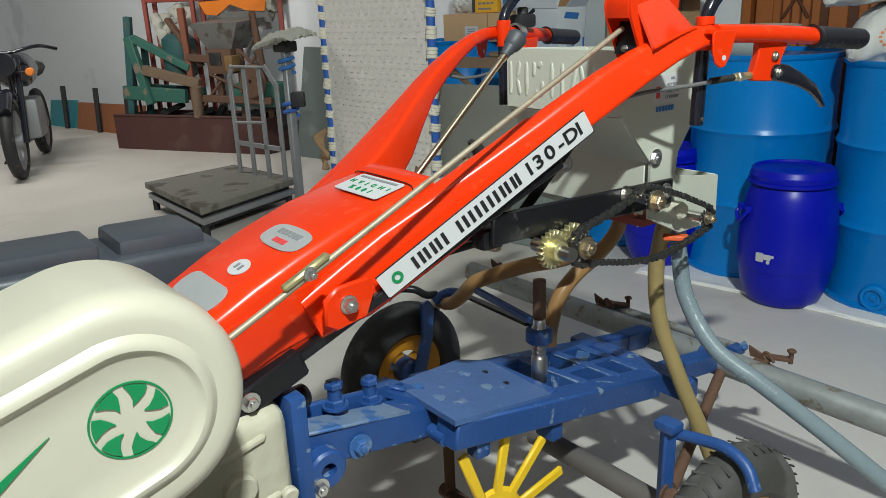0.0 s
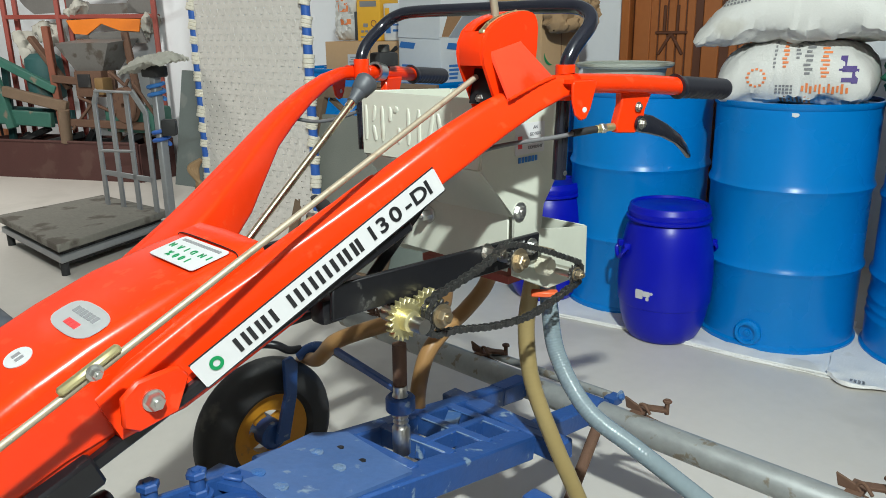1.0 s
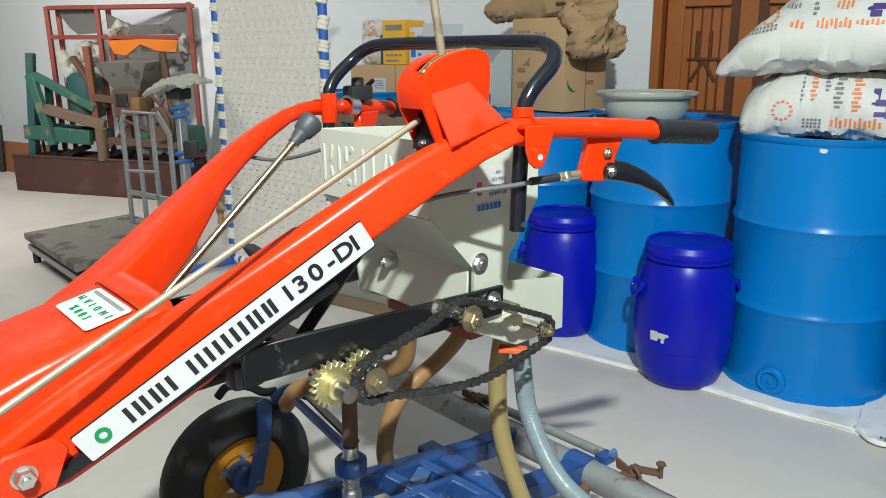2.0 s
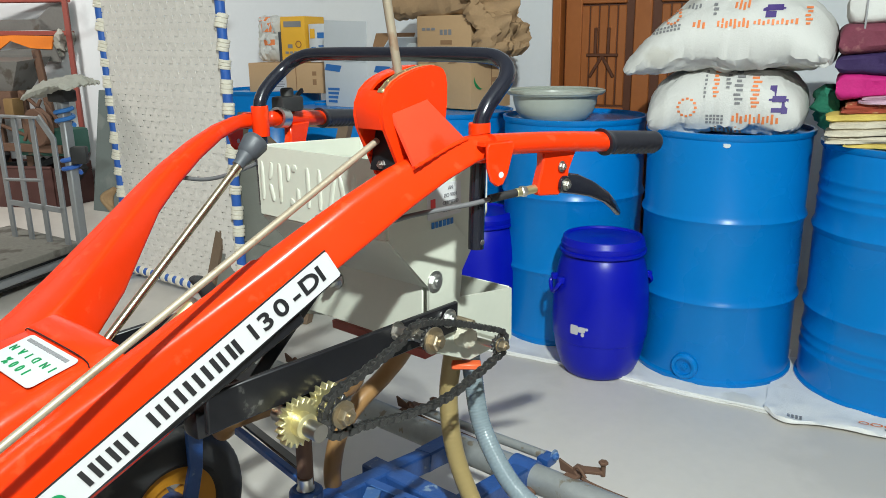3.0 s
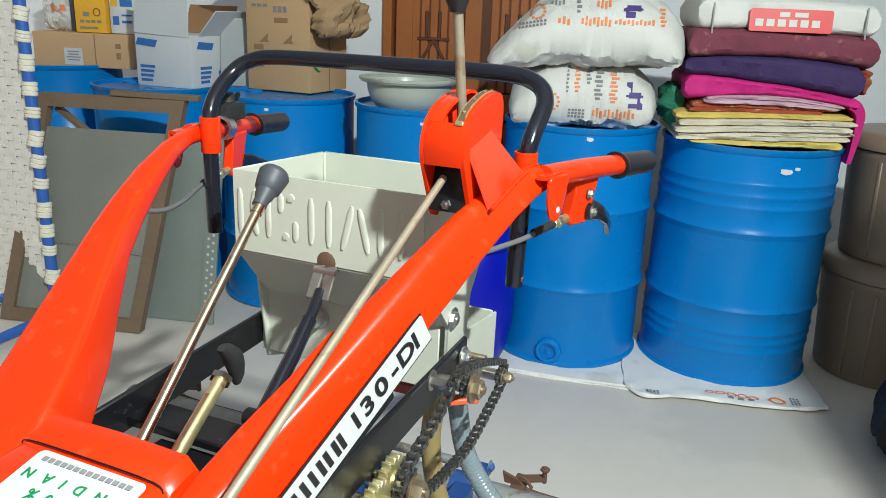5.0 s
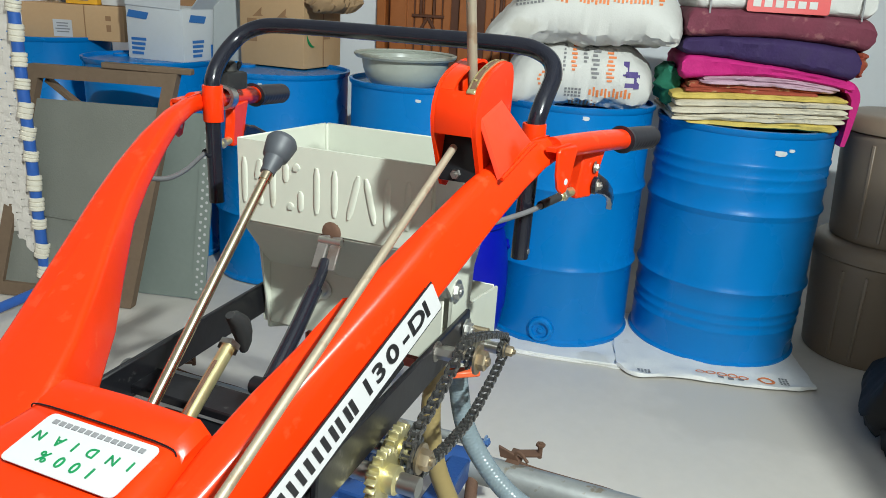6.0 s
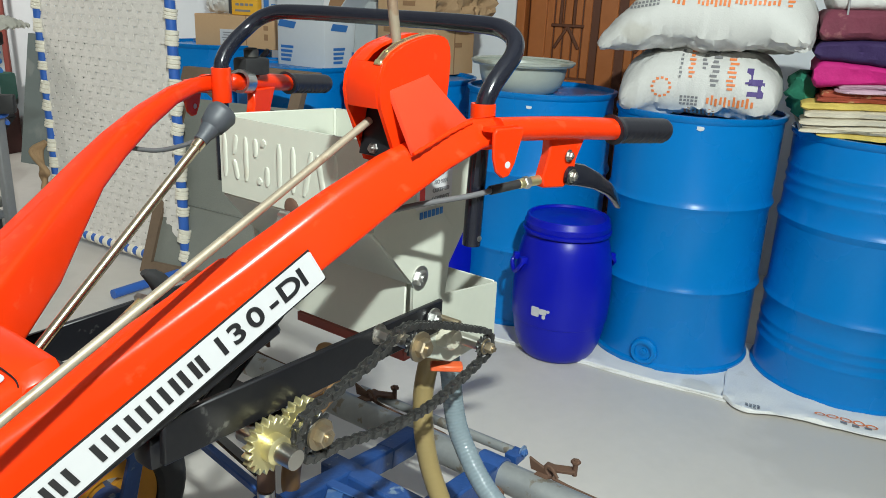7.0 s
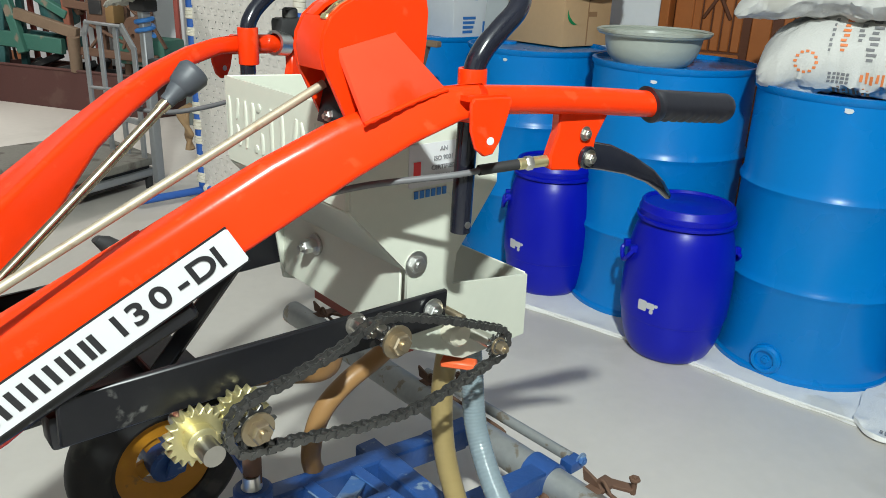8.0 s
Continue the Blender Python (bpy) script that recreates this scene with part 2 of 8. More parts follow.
def clear_material(name, colour, rough, transmission, ior=1.4):
    mat = material(name, colour, rough, vary=0.1, bump=0.02)
    b = mat.node_tree.nodes["Principled BSDF"]
    b.inputs["Transmission Weight"].default_value = transmission
    b.inputs["IOR"].default_value = ior
    return mat


AMBER_HOSE = clear_material("amber_translucent_hose", (0.34, 0.255, 0.11), 0.35, 0.15)
BROWN_HOSE = clear_material("brown_rubber_hose", (0.33, 0.18, 0.07), 0.4, 0.1)
CLEAR_HOSE = clear_material("clear_braided_hose", (0.27, 0.335, 0.365), 0.10, 0.35)
LAMP_WHITE = material("lamp_tube_glass", (0.9, 0.9, 0.88), 0.4, vary=0.02, bump=0)
LAMP_WHITE.node_tree.nodes["Principled BSDF"].inputs["Emission Color"].default_value = (1, 0.97, 0.92, 1)
LAMP_WHITE.node_tree.nodes["Principled BSDF"].inputs["Emission Strength"].default_value = 6.0


# ---- mesh helpers ----
def thing(name, place, label, category, group=""):
    ob = new(name)
    ob.empty_display_size = 0.1
    ob.location = place
    return tagged(ob, label, category, group)


def root_of(ob):
    return ob if ob.parent is None else root_of(ob.parent)


def part(name, bm, mat, parent, label="", smooth=True):
    """Links a bmesh, drawn in world places, as one mesh under a thing or a part."""
    bmesh.ops.recalc_face_normals(bm, faces=bm.faces)
    bmesh.ops.translate(bm, verts=bm.verts, vec=-root_of(parent).location)
    me = bpy.data.meshes.new(name)
    bm.to_mesh(me)
    bm.free()
    finish(me, smooth)
    me.materials.append(mat)
    ob = new(name, me)
    ob.parent = parent
    return tagged(ob, label)


def solo(name, bm, mat, place, label, category, group="", kind="", smooth=True):
    """A thing that is one mesh."""
    place = Vector(place)
    bmesh.ops.recalc_face_normals(bm, faces=bm.faces)
    bmesh.ops.translate(bm, verts=bm.verts, vec=-place)
    me = bpy.data.meshes.new(name)
    bm.to_mesh(me)
    bm.free()
    finish(me, smooth)
    me.materials.append(mat)
    ob = new(name, me)
    ob.location = place
    return tagged(ob, label, category, group, kind)


def finish(me, smooth):
    if smooth and len(me.polygons):
        me.polygons.foreach_set("use_smooth", [True] * len(me.polygons))
        me.set_sharp_from_angle(angle=radians(38))


def box(size, m=None, bevel=0.0, seg=2, bm=None):
    bm = bm or bmesh.new()
    made = bmesh.ops.create_cube(bm, size=1.0)["verts"]
    bmesh.ops.scale(bm, verts=made, vec=Vector(size))
    if bevel:
        edges = {e for v in made for e in v.link_edges}
        out = bmesh.ops.bevel(bm, geom=list(edges), offset=bevel, segments=seg, profile=0.6, affect="EDGES")
        made = list({v for f in out["faces"] for v in f.verts} | {v for v in made if v.is_valid})
    if m is not None:
        bmesh.ops.transform(bm, matrix=m, verts=made)
    return bm


def frame_at(a, b, up=(0, 0, 1)):
    """A matrix with its z from a to b."""
    a, b = Vector(a), Vector(b)
    z = (b - a).normalized()
    u = Vector(up)
    if abs(z.dot(u)) > 0.98:
        u = Vector((1, 0, 0))
    x = u.cross(z).normalized()
    y = z.cross(x)
    return Matrix((( x.x, y.x, z.x, a.x), (x.y, y.y, z.y, a.y), (x.z, y.z, z.z, a.z), (0, 0, 0, 1)))


def beam(a, b, wide, high, bevel=0.002, up=(0, 0, 1), bm=None):
    """A bar from a to b; wide across, high along up."""
    a, b = Vector(a), Vector(b)
    return box((wide, high, (b - a).length), frame_at(a, b, up) @ Matrix.Translation((0, 0, (b - a).length / 2)), bevel, 1, bm)


def lathe(profile, m=None, seg=32, bm=None, close=False):
    """Turns (radius, height) pairs round z."""
    bm = bm or bmesh.new()
    m = m or Matrix()
    rings = []
    for r, h in profile:
        if r < 1e-6:
            rings.append([bm.verts.new(m @ Vector((0, 0, h)))])
        else:
            rings.append([bm.verts.new(m @ Vector((r * math.cos(2 * math.pi * k / seg), r * math.sin(2 * math.pi * k / seg), h))) for k in range(seg)])
    pairs = list(zip(rings, rings[1:])) + ([(rings[-1], rings[0])] if close else [])
    for p, q in pairs:
        for k in range(seg):
            j = (k + 1) % seg
            if len(p) == 1 and len(q) == 1:
                continue
            if len(p) == 1:
                bm.faces.new((p[0], q[k], q[j]))
            elif len(q) == 1:
                bm.faces.new((p[k], p[j], q[0]))
            else:
                bm.faces.new((p[k], p[j], q[j], q[k]))
    return bm


def rod(a, b, r, seg=16, r2=None, bm=None, soft=0.0):
    a, b = Vector(a), Vector(b)
    h = (b - a).length
    r2 = r if r2 is None else r2
    s = min(soft, r * 0.9, h * 0.4)
    prof = [(0, 0), (r - s, 0), (r, s), (r2, h - s), (r2 - s, h), (0, h)] if s else [(0, 0), (r, 0), (r2, h), (0, h)]
    return lathe(prof, frame_at(a, b), seg, bm)


def smooth_path(points, n=8):
    p = [Vector(q) for q in points]
    p = [2 * p[0] - p[1]] + p + [2 * p[-1] - p[-2]]
    out = []
    for i in range(1, len(p) - 2):
        a, b, c, d = p[i - 1:i + 3]
        for k in range(n):
            s = k / n
            out.append(0.5 * (2 * b + (c - a) * s + (2 * a - 5 * b + 4 * c - d) * s * s + (3 * b - a - 3 * c + d) * s ** 3))
    return out + [p[-2]]


def tube(points, r, seg=12, n=8, bm=None, radii=None):
    """A round tube along a smooth line."""
    bm = bm or bmesh.new()
    path = smooth_path(points, n) if n else [Vector(p) for p in points]
    rings, x = [], None
    for i, p in enumerate(path):
        d = (path[min(i + 1, len(path) - 1)] - path[max(i - 1, 0)]).normalized()
        if x is None:
            x = d.orthogonal().normalized()
        x = (x - d * x.dot(d)).normalized()
        y = d.cross(x)
        rr = radii(i / (len(path) - 1)) * r if radii else r
        rings.append([bm.verts.new(p + (x * math.cos(2 * math.pi * k / seg) + y * math.sin(2 * math.pi * k / seg)) * rr) for k in range(seg)])
    for p, q in zip(rings, rings[1:]):
        for k in range(seg):
            j = (k + 1) % seg
            bm.faces.new((p[k], p[j], q[j], q[k]))
    bm.faces.new(rings[0][::-1])
    bm.faces.new(rings[-1])
    return bm


def loft(sections, bm=None, caps=True):
    """Joins closed rings of the same count."""
    bm = bm or bmesh.new()
    rings = [[bm.verts.new(Vector(p)) for p in s] for s in sections]
    n = len(rings[0])
    for p, q in zip(rings, rings[1:]):
        for k in range(n):
            j = (k + 1) % n
            bm.faces.new((p[k], p[j], q[j], q[k]))
    if caps:
        bm.faces.new(rings[0][::-1])
        bm.faces.new(rings[-1])
    return bm


def round_rect(w, h, r, seg=3):
    """Corner-rounded rectangle, centred, as (x, y) pairs."""
    out = []
    for cx, cy, a0 in ((w / 2 - r, h / 2 - r, 0), (-w / 2 + r, h / 2 - r, 90), (-w / 2 + r, -h / 2 + r, 180), (w / 2 - r, -h / 2 + r, 270)):
        for k in range(seg + 1):
            a = radians(a0 + 90 * k / seg)
            out.append((cx + r * math.cos(a), cy + r * math.sin(a)))
    return out


def plate(outline, thick, m, bevel=0.0015, bm=None):
    """An outline of (x, y) pairs made thick along z (centred), placed by m."""
    own = bmesh.new()
    lo = [own.verts.new((x, y, -thick / 2)) for x, y in outline]
    f = own.faces.new(lo)
    ext = bmesh.ops.extrude_face_region(own, geom=[f])
    bmesh.ops.translate(own, verts=[v for v in ext["geom"] if isinstance(v, bmesh.types.BMVert)], vec=(0, 0, thick))
    if bevel:
        bmesh.ops.bevel(own, geom=[e for e in own.edges if e.calc_face_angle(0) > 0.9], offset=bevel, segments=1, affect="EDGES")
    bmesh.ops.transform(own, matrix=m, verts=own.verts)
    if bm is None:
        return own
    join(bm, own)
    return bm


def join(bm, other):
    me = bpy.data.meshes.new("joined")
    other.to_mesh(me)
    other.free()
    bm.from_mesh(me)
    bpy.data.meshes.remove(me)
    return bm


def hexbolt(place, axis, r, high, bm=None, washer=1.5):
    """A hexagon head on a washer, pointing along axis."""
    bm = bm or bmesh.new()
    m = frame_at(place, Vector(place) + Vector(axis))
    if washer:
        lathe([(0, 0), (r * washer, 0), (r * washer, r * 0.25), (0, r * 0.25)], m, 16, bm)
    lathe([(0, r * 0.2), (r, r * 0.2), (r, high * 0.85), (r * 0.85, high), (0, high)], m, 6, bm)
    lathe([(0, high * 0.9), (r * 0.45, high * 0.9), (r * 0.42, high * 1.25), (0, high * 1.25)], m, 10, bm)
    return bm


def write(text, size, m, mat, parent, name="lettering", thick=0.0006, label="", bold=0.0):
    """Letters in the built-in font, centred at m, along its x, facing its z."""
    cu = bpy.data.curves.new("letters", "FONT")
    cu.body, cu.size, cu.align_x, cu.align_y, cu.extrude, cu.offset = text, size, "CENTER", "CENTER", thick, bold
    tmp = new("letters", cu)
    me = bpy.data.meshes.new_from_object(tmp.evaluated_get(bpy.context.evaluated_depsgraph_get()))
    bpy.data.objects.remove(tmp)
    bpy.data.curves.remove(cu)
    me.transform(Matrix.Translation(-root_of(parent).location) @ m)
    me.name = name
    me.materials.clear()
    me.materials.append(mat)
    ob = new(name, me)
    ob.parent = parent
    return tagged(ob, label)


def axes(origin, x, y):
    """A matrix with its x along x, y near y."""
    x = Vector(x).normalized()
    z = x.cross(Vector(y)).normalized()
    y = z.cross(x)
    o = Vector(origin)
    return Matrix(((x.x, y.x, z.x, o.x), (x.y, y.y, z.y, o.y), (x.z, y.z, z.z, o.z), (0, 0, 0, 1)))


def bar_parts(name, cells, m, mat, parent, label="", thick=0.0012):
    """Plain bars, each a part of its own."""
    for cell in cells:
        part(name, bars([cell], m, thick), mat, parent, label)


def bars(cells, m, thick=0.0012):
    """Plain bars at (x, y, wide, high) on a face."""
    bm = bmesh.new()
    for x, y, w, h in cells:
        box((w, h, thick), m @ Matrix.Translation((x, y, 0)), bm=bm)
    return bm


# ---- plan frames ----
TU, TV = Vector((0.797, 0.606, 0)), Vector((0.606, -0.797, 0))
T0 = Vector((0.283, 1.5, 0))
RQ, RB = Vector((-0.783, 0.622, 0)), Vector((0.622, 0.783, 0))
R0 = Vector((1.736, 2.786, 0))


def P(u, v, w):
    """A place in the tiller's own plan: u towards its handles, v to its right, w up."""
    return T0 + TU * u + TV * v + Vector((0, 0, w))


def RW(q, b, z):
    """A place along the drums: q along the row, b back to the wall, z up."""
    return R0 + RQ * q + RB * b + Vector((0, 0, z))


def row_pose(q, b, z, turn=0.0):
    return Matrix.Translation(RW(q, b, z)) @ pose(0, 0, 0, 0, 0, math.degrees(math.atan2(-RQ.y, -RQ.x)) + turn)


# ---- room ----
WALL_B, FRONT_B, LEFT_Q, RIGHT_Q, HIGH = 1.02, -4.6, 11.4, -2.3, 3.25
FAR_B = 1.62


def wall_slab(name, a, b, z0, z1, thick, out, label, mat=None):
    """A wall between two plan points, its inner face on the line, thick to the outside."""
    a, b, out = Vector(a), Vector(b), Vector(out).normalized() * thick
    ring = [a, b, b + out, a + out]
    bm = loft([[p + Vector((0, 0, z0)) for p in ring], [p + Vector((0, 0, z1)) for p in ring]])
    return solo(name, bm, mat or WALL, a, label, "wall", kind="structure", smooth=False)


DOOR_Q0, DOOR_Q1, DOOR_H = 0.10, 1.00, 2.08
bm = loft([[RW(LEFT_Q + 0.2, FRONT_B - 0.2, z), RW(RIGHT_Q - 0.2, FRONT_B - 0.2, z), RW(RIGHT_Q - 0.2, FAR_B + 0.2, z), RW(LEFT_Q + 0.2, FAR_B + 0.2, z)] for z in (-0.12, 0.0)])
solo("floor", bm, FLOOR, RW(3, -2, 0), "smooth pale grey cement floor with faint stains", "floor", kind="structure", smooth=False)
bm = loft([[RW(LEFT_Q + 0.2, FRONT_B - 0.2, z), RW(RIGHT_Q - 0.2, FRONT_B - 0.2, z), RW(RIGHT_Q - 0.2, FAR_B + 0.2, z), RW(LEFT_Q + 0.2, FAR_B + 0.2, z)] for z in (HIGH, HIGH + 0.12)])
solo("ceiling", bm, CEILING, RW(3, -2, HIGH), "plain flat ceiling out of view, greyed to cut bounce light", "ceiling", kind="structure", smooth=False)
# the back wall stands in three pieces round the doorway
bm = bmesh.new()
for q0, q1, z0, z1 in ((LEFT_Q, DOOR_Q1, 0, HIGH), (DOOR_Q1, DOOR_Q0, DOOR_H, HIGH), (DOOR_Q0, RIGHT_Q, 0, HIGH)):
    b0 = FAR_B if q0 == LEFT_Q else WALL_B
    ring = [(q0, b0), (q1, WALL_B), (q1, WALL_B + 0.18), (q0, b0 + 0.18)]
    loft([[RW(q, b, z) for q, b in ring] for z in (z0, z1)], bm)
solo("wall_north", bm, WALL, RW(3, WALL_B, 0), "pale bluish white painted plaster wall", "wall", kind="structure", smooth=False)
wall_slab("wall_west", RW(LEFT_Q, FRONT_B, 0), RW(LEFT_Q, FAR_B + 0.18, 0), 0, HIGH, 0.18, RQ, "pale painted plaster side wall")
wall_slab("wall_east", RW(RIGHT_Q, WALL_B + 0.18, 0), RW(RIGHT_Q, FRONT_B, 0), 0, HIGH, 0.18, -RQ, "unseen plaster end wall, greyed to cut bounce light", WALL_LOW_BOUNCE)
wall_slab("wall_south", RW(RIGHT_Q, FRONT_B, 0), RW(LEFT_Q, FRONT_B, 0), 0, HIGH, 0.18, -RB, "unseen plaster wall, greyed to cut bounce light", WALL_LOW_BOUNCE)
# an unseen partition added to shade the end of the row from the lamp; short of the ceiling, beside the camera's way
wall_slab("wall_partition", RW(RIGHT_Q, -2.30, 0), RW(-0.973, -2.30, 0), 0, 2.05, 0.12, -RB, "unseen grey partition wall added to shade the row's end", WALL_LOW_BOUNCE)


def lamp_fixture(place, along, label):
    a = Vector(along).normalized()
    lamp = thing("tube_lamp", Vector(place), label, "lamp")
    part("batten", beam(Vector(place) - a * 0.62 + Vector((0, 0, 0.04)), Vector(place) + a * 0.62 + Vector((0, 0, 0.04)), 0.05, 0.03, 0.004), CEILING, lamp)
    part("tube", rod(Vector(place) - a * 0.58, Vector(place) + a * 0.58, 0.014), LAMP_WHITE, lamp)
    part("hanger", rod(Vector(place) + Vector((0, 0, 0.055)), (place[0], place[1], HIGH), 0.006), GREY_METAL, lamp)
    return lamp


lamp_fixture(Vector(SHADOW_LAMP) + Vector((0, -0.02, 0.06)), RQ, "white fluorescent batten lamp hanging from the ceiling")
# fixture added to go with the far fill light
lamp_fixture(Vector(FAR_FILL) + Vector((0, -0.05, 0.06)), RQ, "unseen white batten lamp added as fill near the far wall")


# ---- door ----
door = thing("door_1", RW(0.55, WALL_B, 0), "varnished brown wooden door with carved panels, closed", "door")
door["kind"] = "structure"


def door_box(x, z, w, h, y=0.0, d=0.02, bevel=0.004, bm=None):
    """A block on the door's face; x from the door's middle to the right."""
    return box((w, d, h), row_pose(0.55, WALL_B + 0.02, 0) @ Matrix.Translation((x, y, z)), bevel, 1, bm)


W = DOOR_Q1 - DOOR_Q0
part("door_leaf", door_box(0, DOOR_H / 2, W - 0.09, DOOR_H - 0.06, 0.03, 0.03), WOOD_DARK, door)
bm = bmesh.new()
for x in (-W / 2 + 0.022, W / 2 - 0.022):
    door_box(x, DOOR_H / 2, 0.045, DOOR_H, 0.0, 0.10, bm=bm)
door_box(0, DOOR_H - 0.02, W - 0.09, 0.045, 0.0, 0.10, bm=bm)
part("door_frame", bm, WOOD, door)
for x in (-W / 2 + 0.10, 0.0, W / 2 - 0.10):
    part("stile", door_box(x, DOOR_H / 2 - 0.02, 0.085, DOOR_H - 0.07, 0.008, 0.03), WOOD, door)
for x in (-0.20, 0.20):
    for z, h in ((0.12, 0.16), (0.78, 0.13), (1.42, 0.13), (1.97, 0.12)):
        part("rail", door_box(x, z, 0.235, h, 0.010, 0.026), WOOD, door)
    for z0, z1 in ((0.21, 0.71), (0.85, 1.35), (1.49, 1.90)):
        zc = (z0 + z1) / 2
        for k in range(5):
            part("panel_slat", door_box(x - 0.094 + 0.047 * k, zc, 0.040, z1 - z0 - 0.01, 0.016, 0.014), WOOD, door)
        # carved mark: a crossbar with two uprights over it and two slanting strokes under it
        orn = bmesh.new()
        for a, b in (((-0.036, 0.03), (-0.036, 0.16)), ((0.030, 0.03), (0.030, 0.16)), ((-0.082, 0.025), (0.082, 0.025)), ((0.0, 0.02), (-0.062, -0.085)), ((0.0, 0.02), (0.062, -0.085))):
            m = row_pose(0.55, WALL_B + 0.02, 0)
            beam(m @ Vector((x + a[0], 0.006, zc - 0.02 + a[1])), m @ Vector((x + b[0], 0.006, zc - 0.02 + b[1])), 0.016, 0.012, 0.003, RB, orn)
        part("carved_star", orn, WOOD_DARK, door)


# ---- drums in a row ----
def drum_profile(r, h, rings):
    pts = [(0, 0.012), (r - 0.012, 0.012), (r - 0.010, 0.0), (r + 0.002, 0.0), (r + 0.003, 0.014), (r - 0.006, 0.022)]
    for z, kind in rings:
        d = 0.010 if kind else 0.004
        s = 0.016 if kind else 0.009
        pts += [(r - 0.006, z - s * 1.4), (r - 0.006 + d * 0.7, z - s * 0.5), (r - 0.006 + d, z), (r - 0.006 + d * 0.7, z + s * 0.5), (r - 0.006, z + s * 1.4)]
    pts += [(r - 0.006, h - 0.024), (r + 0.002, h - 0.015), (r + 0.003, h - 0.001), (r - 0.009, h), (r - 0.011, h - 0.016), (r - 0.05, h - 0.014), (0, h - 0.013)]
    return pts


def drum(place, label, r=0.287, h=0.88, many=False, bung=None, chips=()):
    rings = [(h * 0.335, 1), (h * 0.665, 1)]
    if many:
        rings = [(0.13, 0), (0.165, 0), (0.20, 0), (h * 0.335, 1), (0.56, 0), (h * 0.665, 1), (0.65, 0), (0.69, 0), (0.73, 0)]
        rings.sort()
    ob = thing("steel_drum", Vector(place), label, "drum", "blue drums in a row")
    m = Matrix.Translation(place)
    shell = lathe(drum_profile(r, h, rings), m, 72)
    for v in shell.verts:
        d = v.co - Vector(place)
        if 0.05 < d.z < h - 0.04:
            n = noise.noise(Vector((v.co.x * 5, v.co.y * 5, v.co.z * 4))) * (0.0055 if many else 0.0035) + noise.noise(v.co * 14) * (0.0022 if many else 0.0011)
            v.co += Vector((d.x, d.y, 0)).normalized() * (n - 0.001)
    part("shell", shell, DRUM_BLUE, ob)
    if bung is not None:
        c = Vector(place) + Vector((math.cos(bung) * (r - 0.006), math.sin(bung) * (r - 0.006), 0.058))
        out = Vector((math.cos(bung), math.sin(bung), 0))
        cap = part("bung", lathe([(0.048, -0.006), (0.048, 0.008), (0.041, 0.016), (0.031, 0.016), (0.029, 0.004), (0, 0.004)], frame_at(c, c + out), 28), DRUM_BLUE, ob, "round screw bung in the drum side")
        part("bung_plug", hexbolt(c, out, 0.013, 0.012, washer=0), DRUM_BLUE, cap)
    cc = part("filler_cap", lathe([(0, 0), (0.036, 0), (0.036, 0.010), (0.02, 0.012), (0, 0.012)], m @ Matrix.Translation((-0.10, 0.16, h - 0.014)), 24), DRUM_BLUE, ob)
    for a, z, w, t in chips:
        out = Vector((math.cos(a), math.sin(a), 0))
        side = Vector((-out.y, out.x, 0))
        c = Vector(place) + out * (r - 0.0045) + Vector((0, 0, z))
        outline = [(w / 2 * math.cos(k * 0.785) * (1 + 0.25 * math.sin(k * 2.7)), t / 2 * math.sin(k * 0.785) * (1 + 0.2 * math.cos(k * 1.9))) for k in range(8)]
        part("paint_chip", plate(outline, 0.002, axes(c, side, (0, 0, 1)), 0), PAINT_CHIP, ob, "bare chip in the blue paint")
    return ob


FRONT = math.atan2(-RB.y, -RB.x)
drum(RW(0, -0.004, 0.006), "sky blue steel drum with a bung, sacks on top", r=0.282, h=0.880, bung=FRONT - 0.185, chips=((FRONT + 0.10, 0.845, 0.026, 0.015),))
drum(RW(-0.606, 0.000, 0.006), "sky blue ribbed steel drum under a stack of quilts", r=0.307, h=0.850, many=True, chips=((FRONT + 0.19, 0.782, 0.045, 0.020), (FRONT + 0.31, 0.792, 0.022, 0.012)))
drum(RW(0.60, 0.11, 0.006), "sky blue steel drum with a metal bowl on top", r=0.284, h=0.892, chips=((FRONT + 0.12, 0.845, 0.024, 0.012),))
drum(RW(1.24, 0.28, 0.006), "sky blue steel drum under a tall cardboard carton", chips=((FRONT + 0.05, 0.84, 0.02, 0.012),))
drum(RW(1.87, 0.36, 0.006), "sky blue steel drum under a white carton")
drum(RW(2.56, 0.66, 0.006), "sky blue steel drum under a brown carton", h=0.925)


